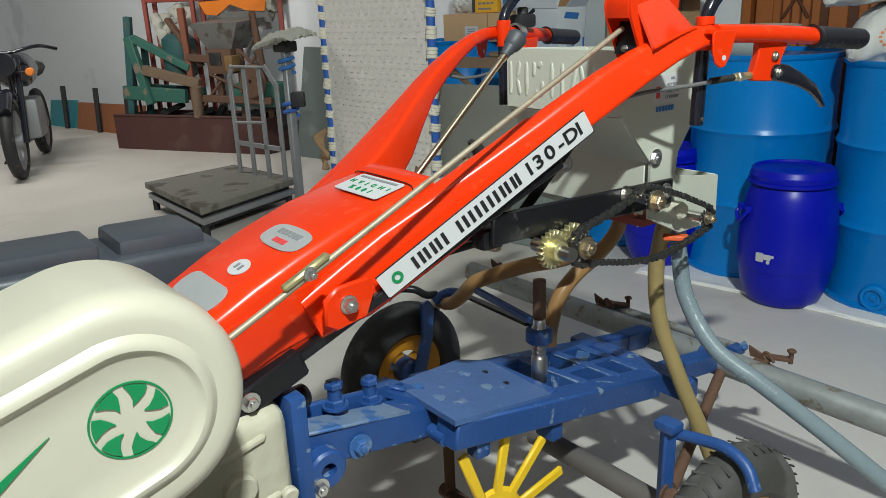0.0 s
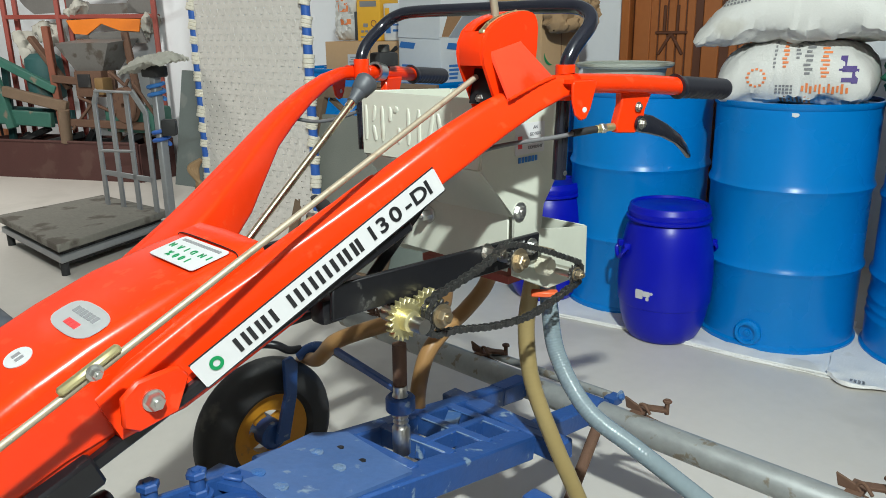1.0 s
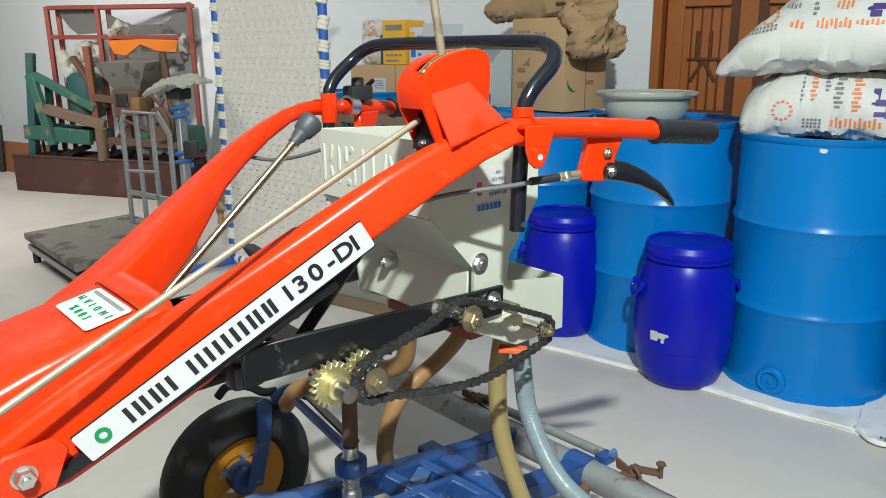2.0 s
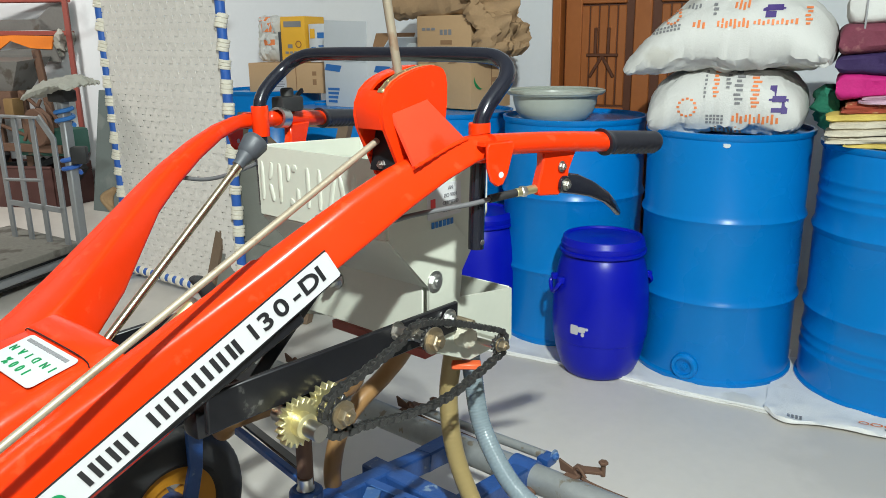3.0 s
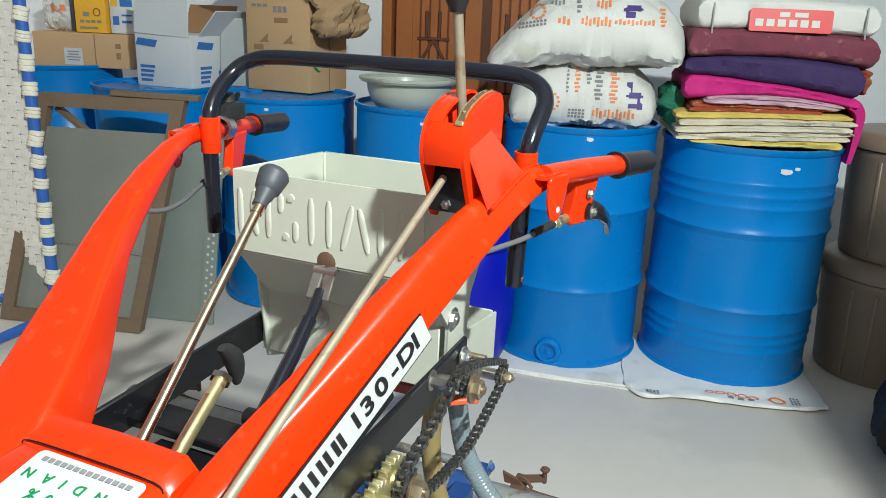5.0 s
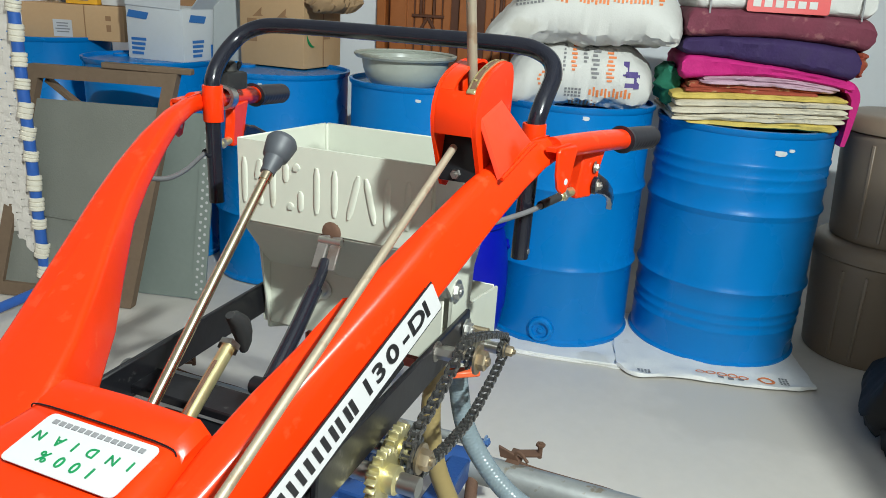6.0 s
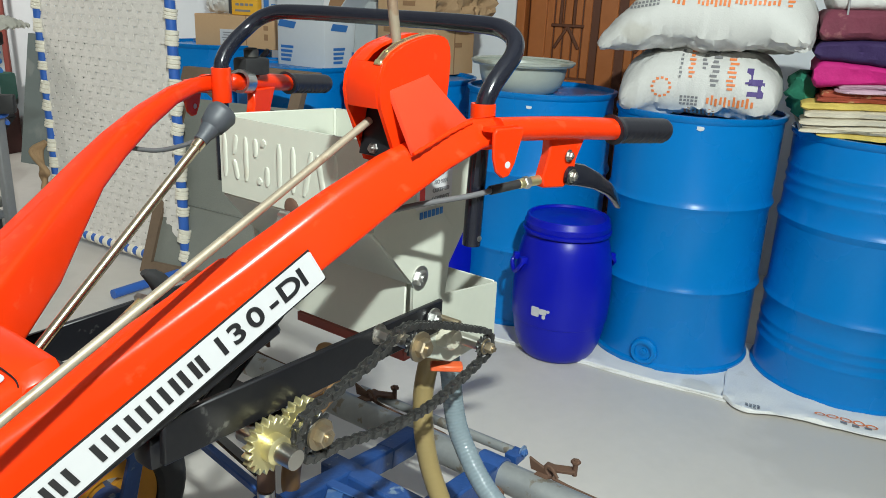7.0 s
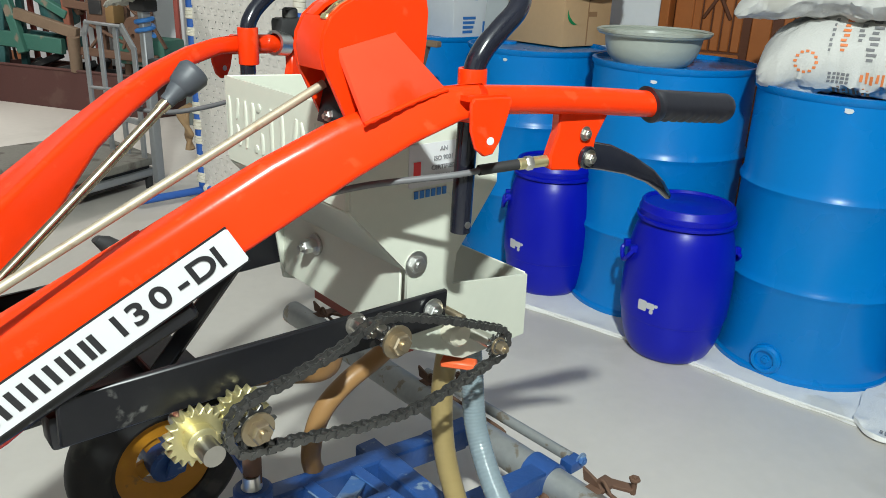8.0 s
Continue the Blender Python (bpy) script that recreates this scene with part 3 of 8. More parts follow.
# ---- royal blue barrels ----
def barrel(place, label, turn=0.0, h=0.515, r=0.165):
    ob = thing("plastic_barrel", Vector(place), label, "barrel", "small blue barrels")
    m = Matrix.Translation(place) @ pose(0, 0, 0, 0, 0, turn)
    body = [(0, 0.004), (r * 0.68, 0), (r * 0.74, 0.006), (r * 0.82, h * 0.05), (r * 0.90, h * 0.11), (r * 0.965, h * 0.19), (r * 1.002, h * 0.28), (r * 1.018, h * 0.283), (r * 1.032, h * 0.30), (r * 1.045, h * 0.40), (r * 1.045, h * 0.50), (r * 1.025, h * 0.62), (r * 0.985, h * 0.72), (r * 0.93, h * 0.805), (r * 0.87, h * 0.865), (r * 0.83, h * 0.885), (r * 0.82, h * 0.92), (0, h * 0.92)]
    part("body", lathe(body, m, 56), BARREL_BLUE, ob)
    part("lid", lathe([(r * 0.80, h * 0.915), (r * 0.885, h * 0.915), (r * 0.90, h * 0.925), (r * 0.90, h * 0.955), (r * 0.875, h * 0.965), (r * 0.865, h * 0.99), (r * 0.84, h), (r * 0.80, h), (r * 0.77, h * 0.985), (r * 0.3, h * 0.982), (r * 0.26, h * 0.987), (0, h * 0.987)], m, 56), BARREL_BLUE, ob, "screw lid with a raised rim")
    part("clamp_ring", lathe([(r * 0.88, h * 0.888), (r * 0.925, h * 0.893), (r * 0.93, h * 0.912), (r * 0.89, h * 0.918)], m, 56, close=True), BARREL_BLUE, ob)
    for a in (10, 190):
        k = m @ pose(0, 0, 0, 0, 0, a)
        for y in (0.03, -0.03):
            part("handle_lug", box((0.030, 0.022, 0.024), k @ Matrix.Translation((r * 0.995, y, h * 0.71)), 0.005), BARREL_BLUE, ob)
        part("handle", tube([k @ Vector((r * 1.0, -0.035, h * 0.71)), k @ Vector((r * 1.10, -0.034, h * 0.67)), k @ Vector((r * 1.12, 0.0, h * 0.62)), k @ Vector((r * 1.10, 0.034, h * 0.67)), k @ Vector((r * 1.0, 0.035, h * 0.71))], 0.0075, 8, 5), BARREL_BLUE, ob, "moulded carrying handle")
    # torn paper label
    out = Vector((math.cos(FRONT + radians(turn)), math.sin(FRONT + radians(turn)), 0))
    for dx, dz, w, t in ((-0.016, 0, 0.030, 0.034), (0.012, 0.004, 0.026, 0.020), (0.016, -0.014, 0.012, 0.014), (0.030, 0.008, 0.012, 0.010)):
        side = Vector((-out.y, out.x, 0))
        c = Vector(place) + (out * r * 1.04 + side * dx).normalized() * (r * 1.048) + Vector((0, 0, 0.205 + dz))
        part("label_scrap", plate(round_rect(w, t, 0.003, 1), 0.0015, axes(c, Vector((-(c.y - place[1]), c.x - place[0], 0)), (0, 0, 1)), 0), WHITE_STICKER, ob, "scrap of torn white paper label")
    return ob


barrel(Vector((1.278, 2.79, 0)), "royal blue plastic barrel with lid, beside a drum", -10)
barrel(Vector((0.958, 3.315, 0)), "royal blue plastic barrel standing against a drum", -18)


# ---- white sacks laid under the drums ----
def floor_sack(front, back, z, seed):
    """A flattened sack between a front and a back line of (q, b), crumpled towards its front hem."""
    bm = bmesh.new()
    nx, ny = 72, 16
    f, k = [Vector((q, b, 0)) for q, b in front], [Vector((q, b, 0)) for q, b in back]
    f, k = smooth_path(f, 12), smooth_path(k, 12)
    grid = {}
    for s in (1, 0):
        for i in range(nx + 1):
            p0, p1 = f[round(i / nx * (len(f) - 1))], k[round(i / nx * (len(k) - 1))]
            for j in range(ny + 1):
                t = (j / ny) ** 1.6
                p = p0.lerp(p1, t)
                near = 1 - t
                c = noise.noise(Vector((p.x * 9 + seed, p.y * 14, 0))) + 0.6 * noise.noise(Vector((p.x * 26 + seed, p.y * 30, 3)))
                q = p.x + 0.006 * noise.noise(Vector((p.x * 20, seed, j * 0.4)))
                b = p.y + 0.010 * near * noise.noise(Vector((p.x * 11, seed + 4, 0)))
                lift = (0.0035 + (0.004 + 0.011 * max(-0.3, c)) * near ** 2) if s and 0 < j else 0.0030 * s
                grid[s, i, j] = bm.verts.new(RW(q, b, z + max(lift, 0.002) * s))
    for i in range(nx):
        for j in range(ny):
            bm.faces.new((grid[1, i, j], grid[1, i + 1, j], grid[1, i + 1, j + 1], grid[1, i, j + 1]))
            bm.faces.new((grid[0, i, j], grid[0, i, j + 1], grid[0, i + 1, j + 1], grid[0, i + 1, j]))
    for i in range(nx):
        for j in (0, ny):
            bm.faces.new((grid[0, i, j], grid[0, i + 1, j], grid[1, i + 1, j], grid[1, i, j]))
    for j in range(ny):
        for i in (0, nx):
            bm.faces.new((grid[0, i, j], grid[0, i, j + 1], grid[1, i, j + 1], grid[1, i, j]))
    return bm


sack_a = thing("floor_sack", RW(0.1, 0, 0), "flattened white woven sack spread under the drums", "sack", "sacks on the floor")
part("sheet", floor_sack([(0.95, -0.31), (0.62, -0.315), (0.30, -0.345), (0.0, -0.385), (-0.28, -0.40)], [(0.95, 0.2), (0.62, 0.2), (0.30, 0.2), (0.0, 0.2), (-0.28, 0.2)], 0.001, 2.0), FLOOR_SACK, sack_a)
hem = tube([RW(q, b + 0.004, 0.010) for q, b in ((0.93, -0.305), (0.62, -0.312), (0.30, -0.340), (0.0, -0.380), (-0.26, -0.396))], 0.0045, 6, 12)
part("rolled_hem", hem, FLOOR_SACK, sack_a, "rolled front hem of the sack")
sack_b = thing("floor_sack", RW(-0.55, 0, 0), "crumpled white printed sack spread under a drum", "sack", "sacks on the floor")
sheet = part("sheet", floor_sack([(-0.225, -0.40), (-0.29, -0.455), (-0.42, -0.430), (-0.62, -0.440), (-0.80, -0.432), (-0.90, -0.40)], [(-0.235, 0.1), (-0.30, 0.1), (-0.42, 0.1), (-0.62, 0.1), (-0.77, 0.1), (-0.88, 0.1)], 0.009, 7.0), FLOOR_SACK, sack_b)


def print_down(parent, cells, mat, name, label=""):
    """Printed patches laid on a sheet that lies on the floor: (q, b, wide, deep), or with a radius alone for a ring."""
    bm = bmesh.new()
    root = root_of(parent)
    for cell in cells:
        if len(cell) == 4:
            q, b, w, h = cell
            loops = [[(q + w / 2, b - h / 2), (q - w / 2, b - h / 2), (q - w / 2, b + h / 2), (q + w / 2, b + h / 2)]]
        else:
            q, b, r = cell
            arc = [(q + r * math.cos(k * math.pi / 8), b + 0.8 * r * math.sin(k * math.pi / 8)) for k in range(17)]
            arc2 = [(q + 0.66 * r * math.cos(k * math.pi / 8), b + 0.53 * r * math.sin(k * math.pi / 8)) for k in range(17)]
            loops = [[arc[k], arc[k + 1], arc2[k + 1], arc2[k]] for k in range(16)]
        for loop_ in loops:
            pts = []
            for qq, bb in loop_:
                o = RW(qq, bb, 0.5) - root.location
                hit, at, nor, _ = parent.ray_cast(o, Vector((0, 0, -1)))
                pts.append(at + root.location + Vector((0, 0, 0.0022)) if hit else None)
            if None not in pts:
                bm.faces.new([bm.verts.new(p) for p in pts])
    return part(name, bm, mat, root, label)


bpy.context.view_layer.update()
for k, (q, r) in enumerate(((-0.515, 0.016), (-0.550, 0.018), (-0.588, 0.018), (-0.624, 0.018), (-0.660, 0.018), (-0.735, 0.030))):
    print_down(sheet, [(q, -0.378 - 0.003 * k, r)], ORANGE_PRINT, "round_print", "faded orange printed ring")
print_down(sheet, [(-0.58 - 0.034 * k, -0.408, 0.020, 0.014) for k in range(3)], GREY_PRINT, "lettering_bar")
print_down(sheet, [(-0.785 - 0.011 * i, -0.365 - 0.013 * j, 0.007, 0.009) for i in range(3) for j in range(4)], GREY_PRINT, "dotted_print")
print_down(sheet, [(-0.30 - 0.012 * i, -0.41 - 0.011 * j, 0.008, 0.007) for i in range(4) for j in range(3)], GREY_PRINT, "dotted_print")


# ---- things on the drums ----
def pillow(m, size, fill=0.55, lump=0.03, seed=0, nx=28, ny=20, droop=0.0, taper=0.0, crease=0.0):
    """A filled sack: two bulging sheets that meet in a seam."""
    bm = bmesh.new()
    lx, ly, lz = size
    grid = {}
    for s in (1, -1):
        for i in range(nx + 1):
            for j in range(ny + 1):
                a, b = 2 * i / nx - 1, 2 * j / ny - 1
                edge = abs(a) > 0.999 or abs(b) > 0.999
                if edge and s < 0:
                    grid[s, i, j] = grid[1, i, j]
                    continue
                bulge = (max(0, 1 - abs(a) ** 2.6) * max(0, 1 - abs(b) ** 2.6)) ** fill
                pull = 1 - 0.10 * abs(a) ** 3 * abs(b) ** 3 - 0.05 * (1 - abs(a)) * abs(b) ** 4
                p = Vector((a * lx / 2 * pull, b * ly / 2 * pull, s * lz / 2 * bulge))
                d = noise.noise(Vector((a * 2.2 + seed, b * 2.2, s * 1.3))) * lump + noise.noise(Vector((a * 6 + seed, b * 6, s))) * lump * 0.35
                p.z += d * (0.3 + bulge) - droop * abs(a) ** 2.5 * (1 if a < 0 else 0.6) - droop * 0.5 * b * b
                if taper:
                    p.z = p.z * (1 - taper * max(0, -a) ** 1.4) - lz * taper * 0.50 * max(0, -a) ** 1.8 - 0.05 * max(0, a - 0.3) ** 2
                if crease:
                    fold = noise.noise(Vector((a * 5 + b * 3 + seed, b * 16 - a * 4, s * 2))) + 0.5 * noise.noise(Vector((a * 19 + seed, b * 9, s)))
                    p.z += crease * fold * (0.4 + 0.6 * max(abs(a), abs(b)))
                    p.y += crease * 0.7 * fold * abs(b)
                grid[s, i, j] = bm.verts.new(m @ p)
    for s in (1, -1):
        for i in range(nx):
            for j in range(ny):
                q = (grid[s, i, j], grid[s, i + 1, j], grid[s, i + 1, j + 1], grid[s, i, j + 1])
                try:
                    bm.faces.new(q if s > 0 else q[::-1])
                except ValueError:
                    pass
    return bm


def print_on(parent, m, size, marks, mat, name="print", label=""):
    """Printed bars lying on a bulging sack front: (x, z, wide, high), by casting onto its mesh."""
    from_ob = parent
    bm = bmesh.new()
    for x, z, w, h in marks:
        nx = max(1, int(w / 0.02))
        cols = []
        for i in range(nx + 1):
            xx = x - w / 2 + w * i / nx
            col = []
            for zz in (z - h / 2, z + h / 2):
                o = m @ Vector((xx, -1.0, zz))
                d = (m.to_3x3() @ Vector((0, 1, 0))).normalized()
                hit, loc, nor, _ = from_ob.ray_cast(o - root_of(from_ob).location, d)
                col.append(loc + nor * 0.0025 + root_of(from_ob).location if hit else None)
            cols.append(col)
        for c, d in zip(cols, cols[1:]):
            if None in c or None in d:
                continue
            v = [bm.verts.new(p) for p in (c[0], d[0], d[1], c[1])]
            bm.faces.new(v)
    return part(name, bm, mat, root_of(parent), label)


lower_m = row_pose(0.008, 0.00, 0.990)
lower = thing("feed_sack", RW(0.02, 0, 0.88), "full white woven feed sack lying on a blue drum", "sack", "feed sacks on a drum")
lower_body = part("sack_body", pillow(lower_m, (0.520, 0.47, 0.245), 0.42, 0.022, 3, 56, 44, 0.05, 0.0, 0.012), SACK, lower)
upper_m = row_pose(0.020, 0.00, 1.225) @ pose(0, 0, 0, 0, -3, 0)
upper = thing("feed_sack", RW(0.03, 0, 1.09), "bulging white woven feed sack on top of another", "sack", "feed sacks on a drum")
upper_body = part("sack_body", pillow(upper_m, (0.68, 0.58, 0.27), 0.44, 0.024, 8, 60, 44, 0.085, 0.62, 0.012), SACK, upper)
bpy.context.view_layer.update()


def word(x, z, w, h, upright=False):
    """A word that cannot be read, as plain bars: a head line with uneven strokes under it."""
    out = []
    n = max(2, round((h if upright else w) / 0.013))
    for k in range(n):
        s = (k + 0.5) / n - 0.5
        if upright:
            out.append((x + 0.12 * w * math.sin(k * 2.4), z + s * h, w * (0.55 + 0.35 * math.sin(k * 1.9) ** 2), 0.55 * h / n))
        else:
            out.append((x + s * w, z + 0.1 * h * math.sin(k * 2.4), 0.55 * w / n, h * (0.55 + 0.4 * math.sin(k * 1.9) ** 2)))
    return out


def ring_marks(x, z, r):
    return [(x + r * math.cos(k * math.pi / 6), z + r * math.sin(k * math.pi / 6), 0.009, 0.007) for k in range(12)]


def dot_block(x, z, nx, nz, slant=0.0):
    return [(x + 0.012 * i, z - 0.011 * j + slant * i, 0.008, 0.007) for i in range(nx) for j in range(nz)]


m = row_pose(0.02, 0, 0.985)
for mat, marks in ((ORANGE_PRINT, word(-0.010, 0.062, 0.022, 0.10, True)), (ORANGE_PRINT, word(0.113, 0.032, 0.030, 0.10, True)), (ORANGE_PRINT, word(0.118, -0.052, 0.145, 0.034)), (ORANGE_PRINT, ring_marks(-0.095, -0.02, 0.028)),
                   (ORANGE_PRINT, word(0.03, -0.09, 0.10, 0.022)), (GREY_PRINT, word(-0.042, 0.055, 0.010, 0.09, True)), (GREY_PRINT, word(0.028, 0.070, 0.018, 0.06, True)), (GREY_PRINT, word(0.062, 0.045, 0.030, 0.11, True)),
                   (GREY_PRINT, dot_block(-0.03, -0.045, 5, 3)), (PURPLE_PRINT, [(0.165, 0.030, 0.020, 0.045), (0.185, 0.012, 0.040, 0.018), (0.203, -0.010, 0.018, 0.045), (0.180, -0.022, 0.030, 0.014)])):
    print_on(lower_body, m, None, marks, mat, "sack_print", "plain printed bars on woven sacking")
m = row_pose(0.045, 0, 1.20)
for mat, marks in ((ORANGE_PRINT, word(-0.045, 0.028, 0.045, 0.026)), (ORANGE_PRINT, word(0.058, 0.030, 0.10, 0.030)), (ORANGE_PRINT, word(0.18, 0.032, 0.13, 0.018)), (ORANGE_PRINT, word(0.08, 0.085, 0.05, 0.035)), (ORANGE_PRINT, ring_marks(-0.135, 0.055, 0.024)),
                   (ORANGE_PRINT, word(0.27, 0.05, 0.022, 0.06, True)), (GREY_PRINT, dot_block(-0.19, 0.012, 8, 2, 0.0022)), (GREY_PRINT, word(0.0, 0.075, 0.018, 0.045, True)), (GREY_PRINT, word(-0.07, 0.085, 0.05, 0.02)),
                   (PURPLE_PRINT, [(0.150, 0.090, 0.018, 0.05), (0.175, 0.075, 0.045, 0.018), (0.195, 0.092, 0.018, 0.045), (0.165, 0.055, 0.030, 0.018)])):
    print_on(upper_body, m, None, marks, mat, "sack_print", "plain printed bars on woven sacking")

# folded bedding, bottom to top: name, from, to across, top at its left, middle and right end, cloth, label
quilts = [("bedsheet", -0.250, 0.230, (0.012, 0.022, 0.034), YELLOW_CLOTH, "folded thin yellow sheet on a drum"),
          ("bedsheet", -0.305, 0.258, (0.032, 0.050, 0.066), IVORY_CLOTH, "folded fringed ivory sheet on a drum"),
          ("bedsheet", -0.300, 0.262, (0.078, 0.096, 0.102), IVORY_CLOTH, "folded ivory printed sheet in a stack"),
          ("bedsheet", -0.302, 0.250, (0.106, 0.116, 0.120), YELLOW_CLOTH, "folded mustard yellow sheet in a stack"),
          ("bedsheet", -0.265, 0.165, (0.140, 0.142, 0.128), RUST_CLOTH, "folded rust printed sheet in a stack"),
          ("bedsheet", -0.225, 0.215, (0.146, 0.174, 0.136), LILAC_CLOTH, "folded pale lilac sheet in a stack"),
          ("blanket", -0.285, 0.262, (0.239, 0.215, 0.172), PINK_CLOTH, "folded magenta blanket, one end hanging from the stack"),
          ("quilt", -0.292, 0.262, (0.292, 0.304, 0.274), PURPLE_CLOTH, "folded dark purple quilt in a stack"),
          ("quilt", -0.296, 0.284, (0.388, 0.390, 0.376), MAROON_CLOTH, "folded maroon patterned quilt in a stack"),
          ("bedding_bag", -0.278, 0.274, (0.494, 0.494, 0.478), SACK, "folded white printed woven bag on a quilt stack")]


def level(h, x):
    """Height at x across the stack, from its left, middle and right heights."""
    a = max(-1.0, min(1.0, x / 0.29))
    return 0.95 * (h[1] + (h[2] - h[0]) / 2 * a + ((h[0] + h[2]) / 2 - h[1]) * a * a)


def folded(m, x0, x1, low, high, deep, seed):
    """A folded cloth between two heights: rounded front fold, wavy edges, a shallow groove between its layers."""
    secs = []
    n = 56
    for i in range(n + 1):
        s = i / n
        x = x0 + (x1 - x0) * s
        lo, hi = level(low, x) - 0.004, level(high, x) + 0.003
        hi = max(hi, lo + 0.010)
        end = 1 - 0.55 * max(0, abs(2 * s - 1) - 0.95) / 0.05
        mid, half = (lo + hi) / 2, (hi - lo) / 2 * end
        fold = 0.3 if half > 0.02 else 0.16
        sec = []
        for k in range(28):
            t = 2 * math.pi * k / 28
            cy, cz = math.cos(t), math.sin(t)
            y = math.copysign(abs(cy) ** (0.30 if half < 0.02 else 0.22), cy) * deep / 2
            zz = math.copysign(abs(cz) ** 0.55, cz)
            w = noise.noise(Vector((x * 7, seed * 3.1, cz))) * 0.012 + noise.noise(Vector((x * 24, seed * 1.7, cz * 1.5 + cy))) * 0.006 + noise.noise(Vector((x * 70, seed * 2.9, cz * 4))) * 0.0022
            groove = 0.006 * math.exp(-((zz - 0.12 * math.sin(9 * x + seed)) / fold) ** 2) * min(1, half / 0.02)
            sec.append(m @ Vector((x + 0.4 * w, y - math.copysign(groove, y) + w, mid + zz * half + 0.22 * w)))
        secs.append(sec)
    return loft(secs)


below, base = (0, 0, 0), 0.855
for k, (name, x0, x1, top, mat, label) in enumerate(quilts):
    m = row_pose(-0.610, -0.01 + 0.006 * math.sin(k * 2.3), base) @ pose(0, 0, 0, 0, 0, 1.2 * math.sin(k * 1.7))
    ob = thing(name, m @ Vector((0, 0, below[1])), label, "bedding", "stack of bedding")
    deep = (0.45, 0.46, 0.455, 0.45, 0.42, 0.425, 0.445, 0.45, 0.455, 0.44)[k]
    if name == "bedsheet" and top[1] - below[1] > 0.022:
        half_way = tuple((p + q) / 2 for p, q in zip(below, top))
        part("folded_layer", folded(m, x0, x1 - 0.012, below, half_way, deep, k + 0.4), mat, ob)
        part("folded_layer", folded(m, x0 + 0.008, x1, half_way, top, deep - 0.006, k + 0.9), mat, ob)
    else:
        part("folded_layer", folded(m, x0, x1, below, top, deep, k), mat, ob)
    if name == "bedding_bag":
        bag = ob
    if mat is PINK_CLOTH:
        secs = []
        for s in range(13):
            t = s / 12
            ang = min(1.0, t * 1.9) * math.pi / 2
            x, zz = 0.236 + 0.044 * math.sin(ang) - 0.016 * max(0, t - 0.5), 0.104 + 0.050 * math.cos(ang) - 0.30 * max(0, t - 0.5)
            nx, nz, th = math.sin(ang), math.cos(ang), 0.019 - 0.012 * t
            rim = [(-1, -0.222), (1, -0.222), (1.15, -0.10), (0.9, 0.0), (1, 0.09), (-1, 0.09), (-0.9, -0.06)]
            secs.append([m @ Vector((x + nx * th * r + 0.004 * math.sin(40 * y + 5 * t), y * (1 - 0.18 * t), zz + nz * th * r)) for r, y in rim])
        part("hanging_end", loft(secs), mat, ob)
    if mat is PURPLE_CLOTH:
        part("patterned_lining", pillow(m @ Matrix.Translation((0.268, -0.10, 0.222)) @ pose(0, 0, 0, 0, 88, 0), (0.085, 0.22, 0.05), 0.5, 0.02, 4, 14, 14, 0, 0, 0.006), RUST_CLOTH, ob, "red printed lining at the quilt's end")
    below = top
z = base + 0.466
band_m = row_pose(-0.615, -0.236, z - 0.064) @ pose(0, 0, 0, 82, 0, 0)
band = part("printed_band", plate(round_rect(0.25, 0.070, 0.008), 0.003, band_m, 0), RED_PRINT, bag, "faded red printed band")
bar_parts("printed_mark", [(-0.095 + 0.034 * i, -0.008, 0.024, 0.022) for i in range(6)] + [(-0.02, 0.018, 0.03, 0.014), (0.03, 0.018, 0.04, 0.014)], band_m @ Matrix.Translation((0, 0, 0.0016)), SACK, bag, "", 0.002)
for x in (-0.235, 0.225):
    part("dark_stripe", bars([(x, 0.0, 0.005, 0.095)], band_m @ Matrix.Translation((0, 0, -0.002)), 0.002), GREY_PRINT, bag)
solo("green_cloth", pillow(row_pose(-0.315, -0.04, 0.965) @ pose(0, 0, 0, 0, 70, 0), (0.15, 0.20, 0.08), 0.5, 0.03, 5, 14, 10), GREEN_CLOTH, RW(-0.315, -0.04, 0.92), "dark green cloth wedged between sack and bedding", "cloth")

# metal bowl
c = RW(0.655, 0.02, 0.885)
bowl = thing("metal_bowl", c, "dull grey enamel bowl standing on a drum", "bowl")
BOWL = [(0, 0.005), (0.112, 0.005), (0.120, 0.0), (0.134, 0.010), (0.150, 0.032), (0.160, 0.062), (0.165, 0.094), (0.186, 0.098), (0.191, 0.104), (0.184, 0.108), (0.160, 0.101), (0.152, 0.058), (0.128, 0.020), (0, 0.013)]
part("basin", lathe(BOWL, Matrix.Translation(c), 48), BOWL_GREY, bowl)
part("rim", lathe([(0.181, 0.105), (0.193, 0.105), (0.195, 0.113), (0.187, 0.116), (0.177, 0.111)], Matrix.Translation(c), 48, close=True), BOWL_GREY, bowl)


def carton(name, m, size, mat, label, flaps=(), group=""):
    """A cardboard box; m at the middle of its base. flaps: angles of the four top flaps, front, right, back, left; None for shut."""
    lx, ly, lz = size
    ob = thing(name, m.translation, label, "box", group)
    part("box_body", box((lx, ly, lz), m @ Matrix.Translation((0, 0, lz / 2)), 0.006, 2), mat, ob)
    for k, a in enumerate(flaps):
        if a is None:
            continue
        w, d = ((lx, ly), (ly, lx))[k % 2]
        f = m @ Matrix.Translation((0, 0, lz)) @ pose(0, 0, 0, 0, 0, 90 * k) @ Matrix.Translation((0, -d / 2, 0)) @ pose(0, 0, 0, a, 0, 0)
        part("flap", box((w * 0.96, d * 0.48, 0.005), f @ Matrix.Translation((0, d * 0.24, 0)), 0.0015, 1), mat, ob)
    return ob


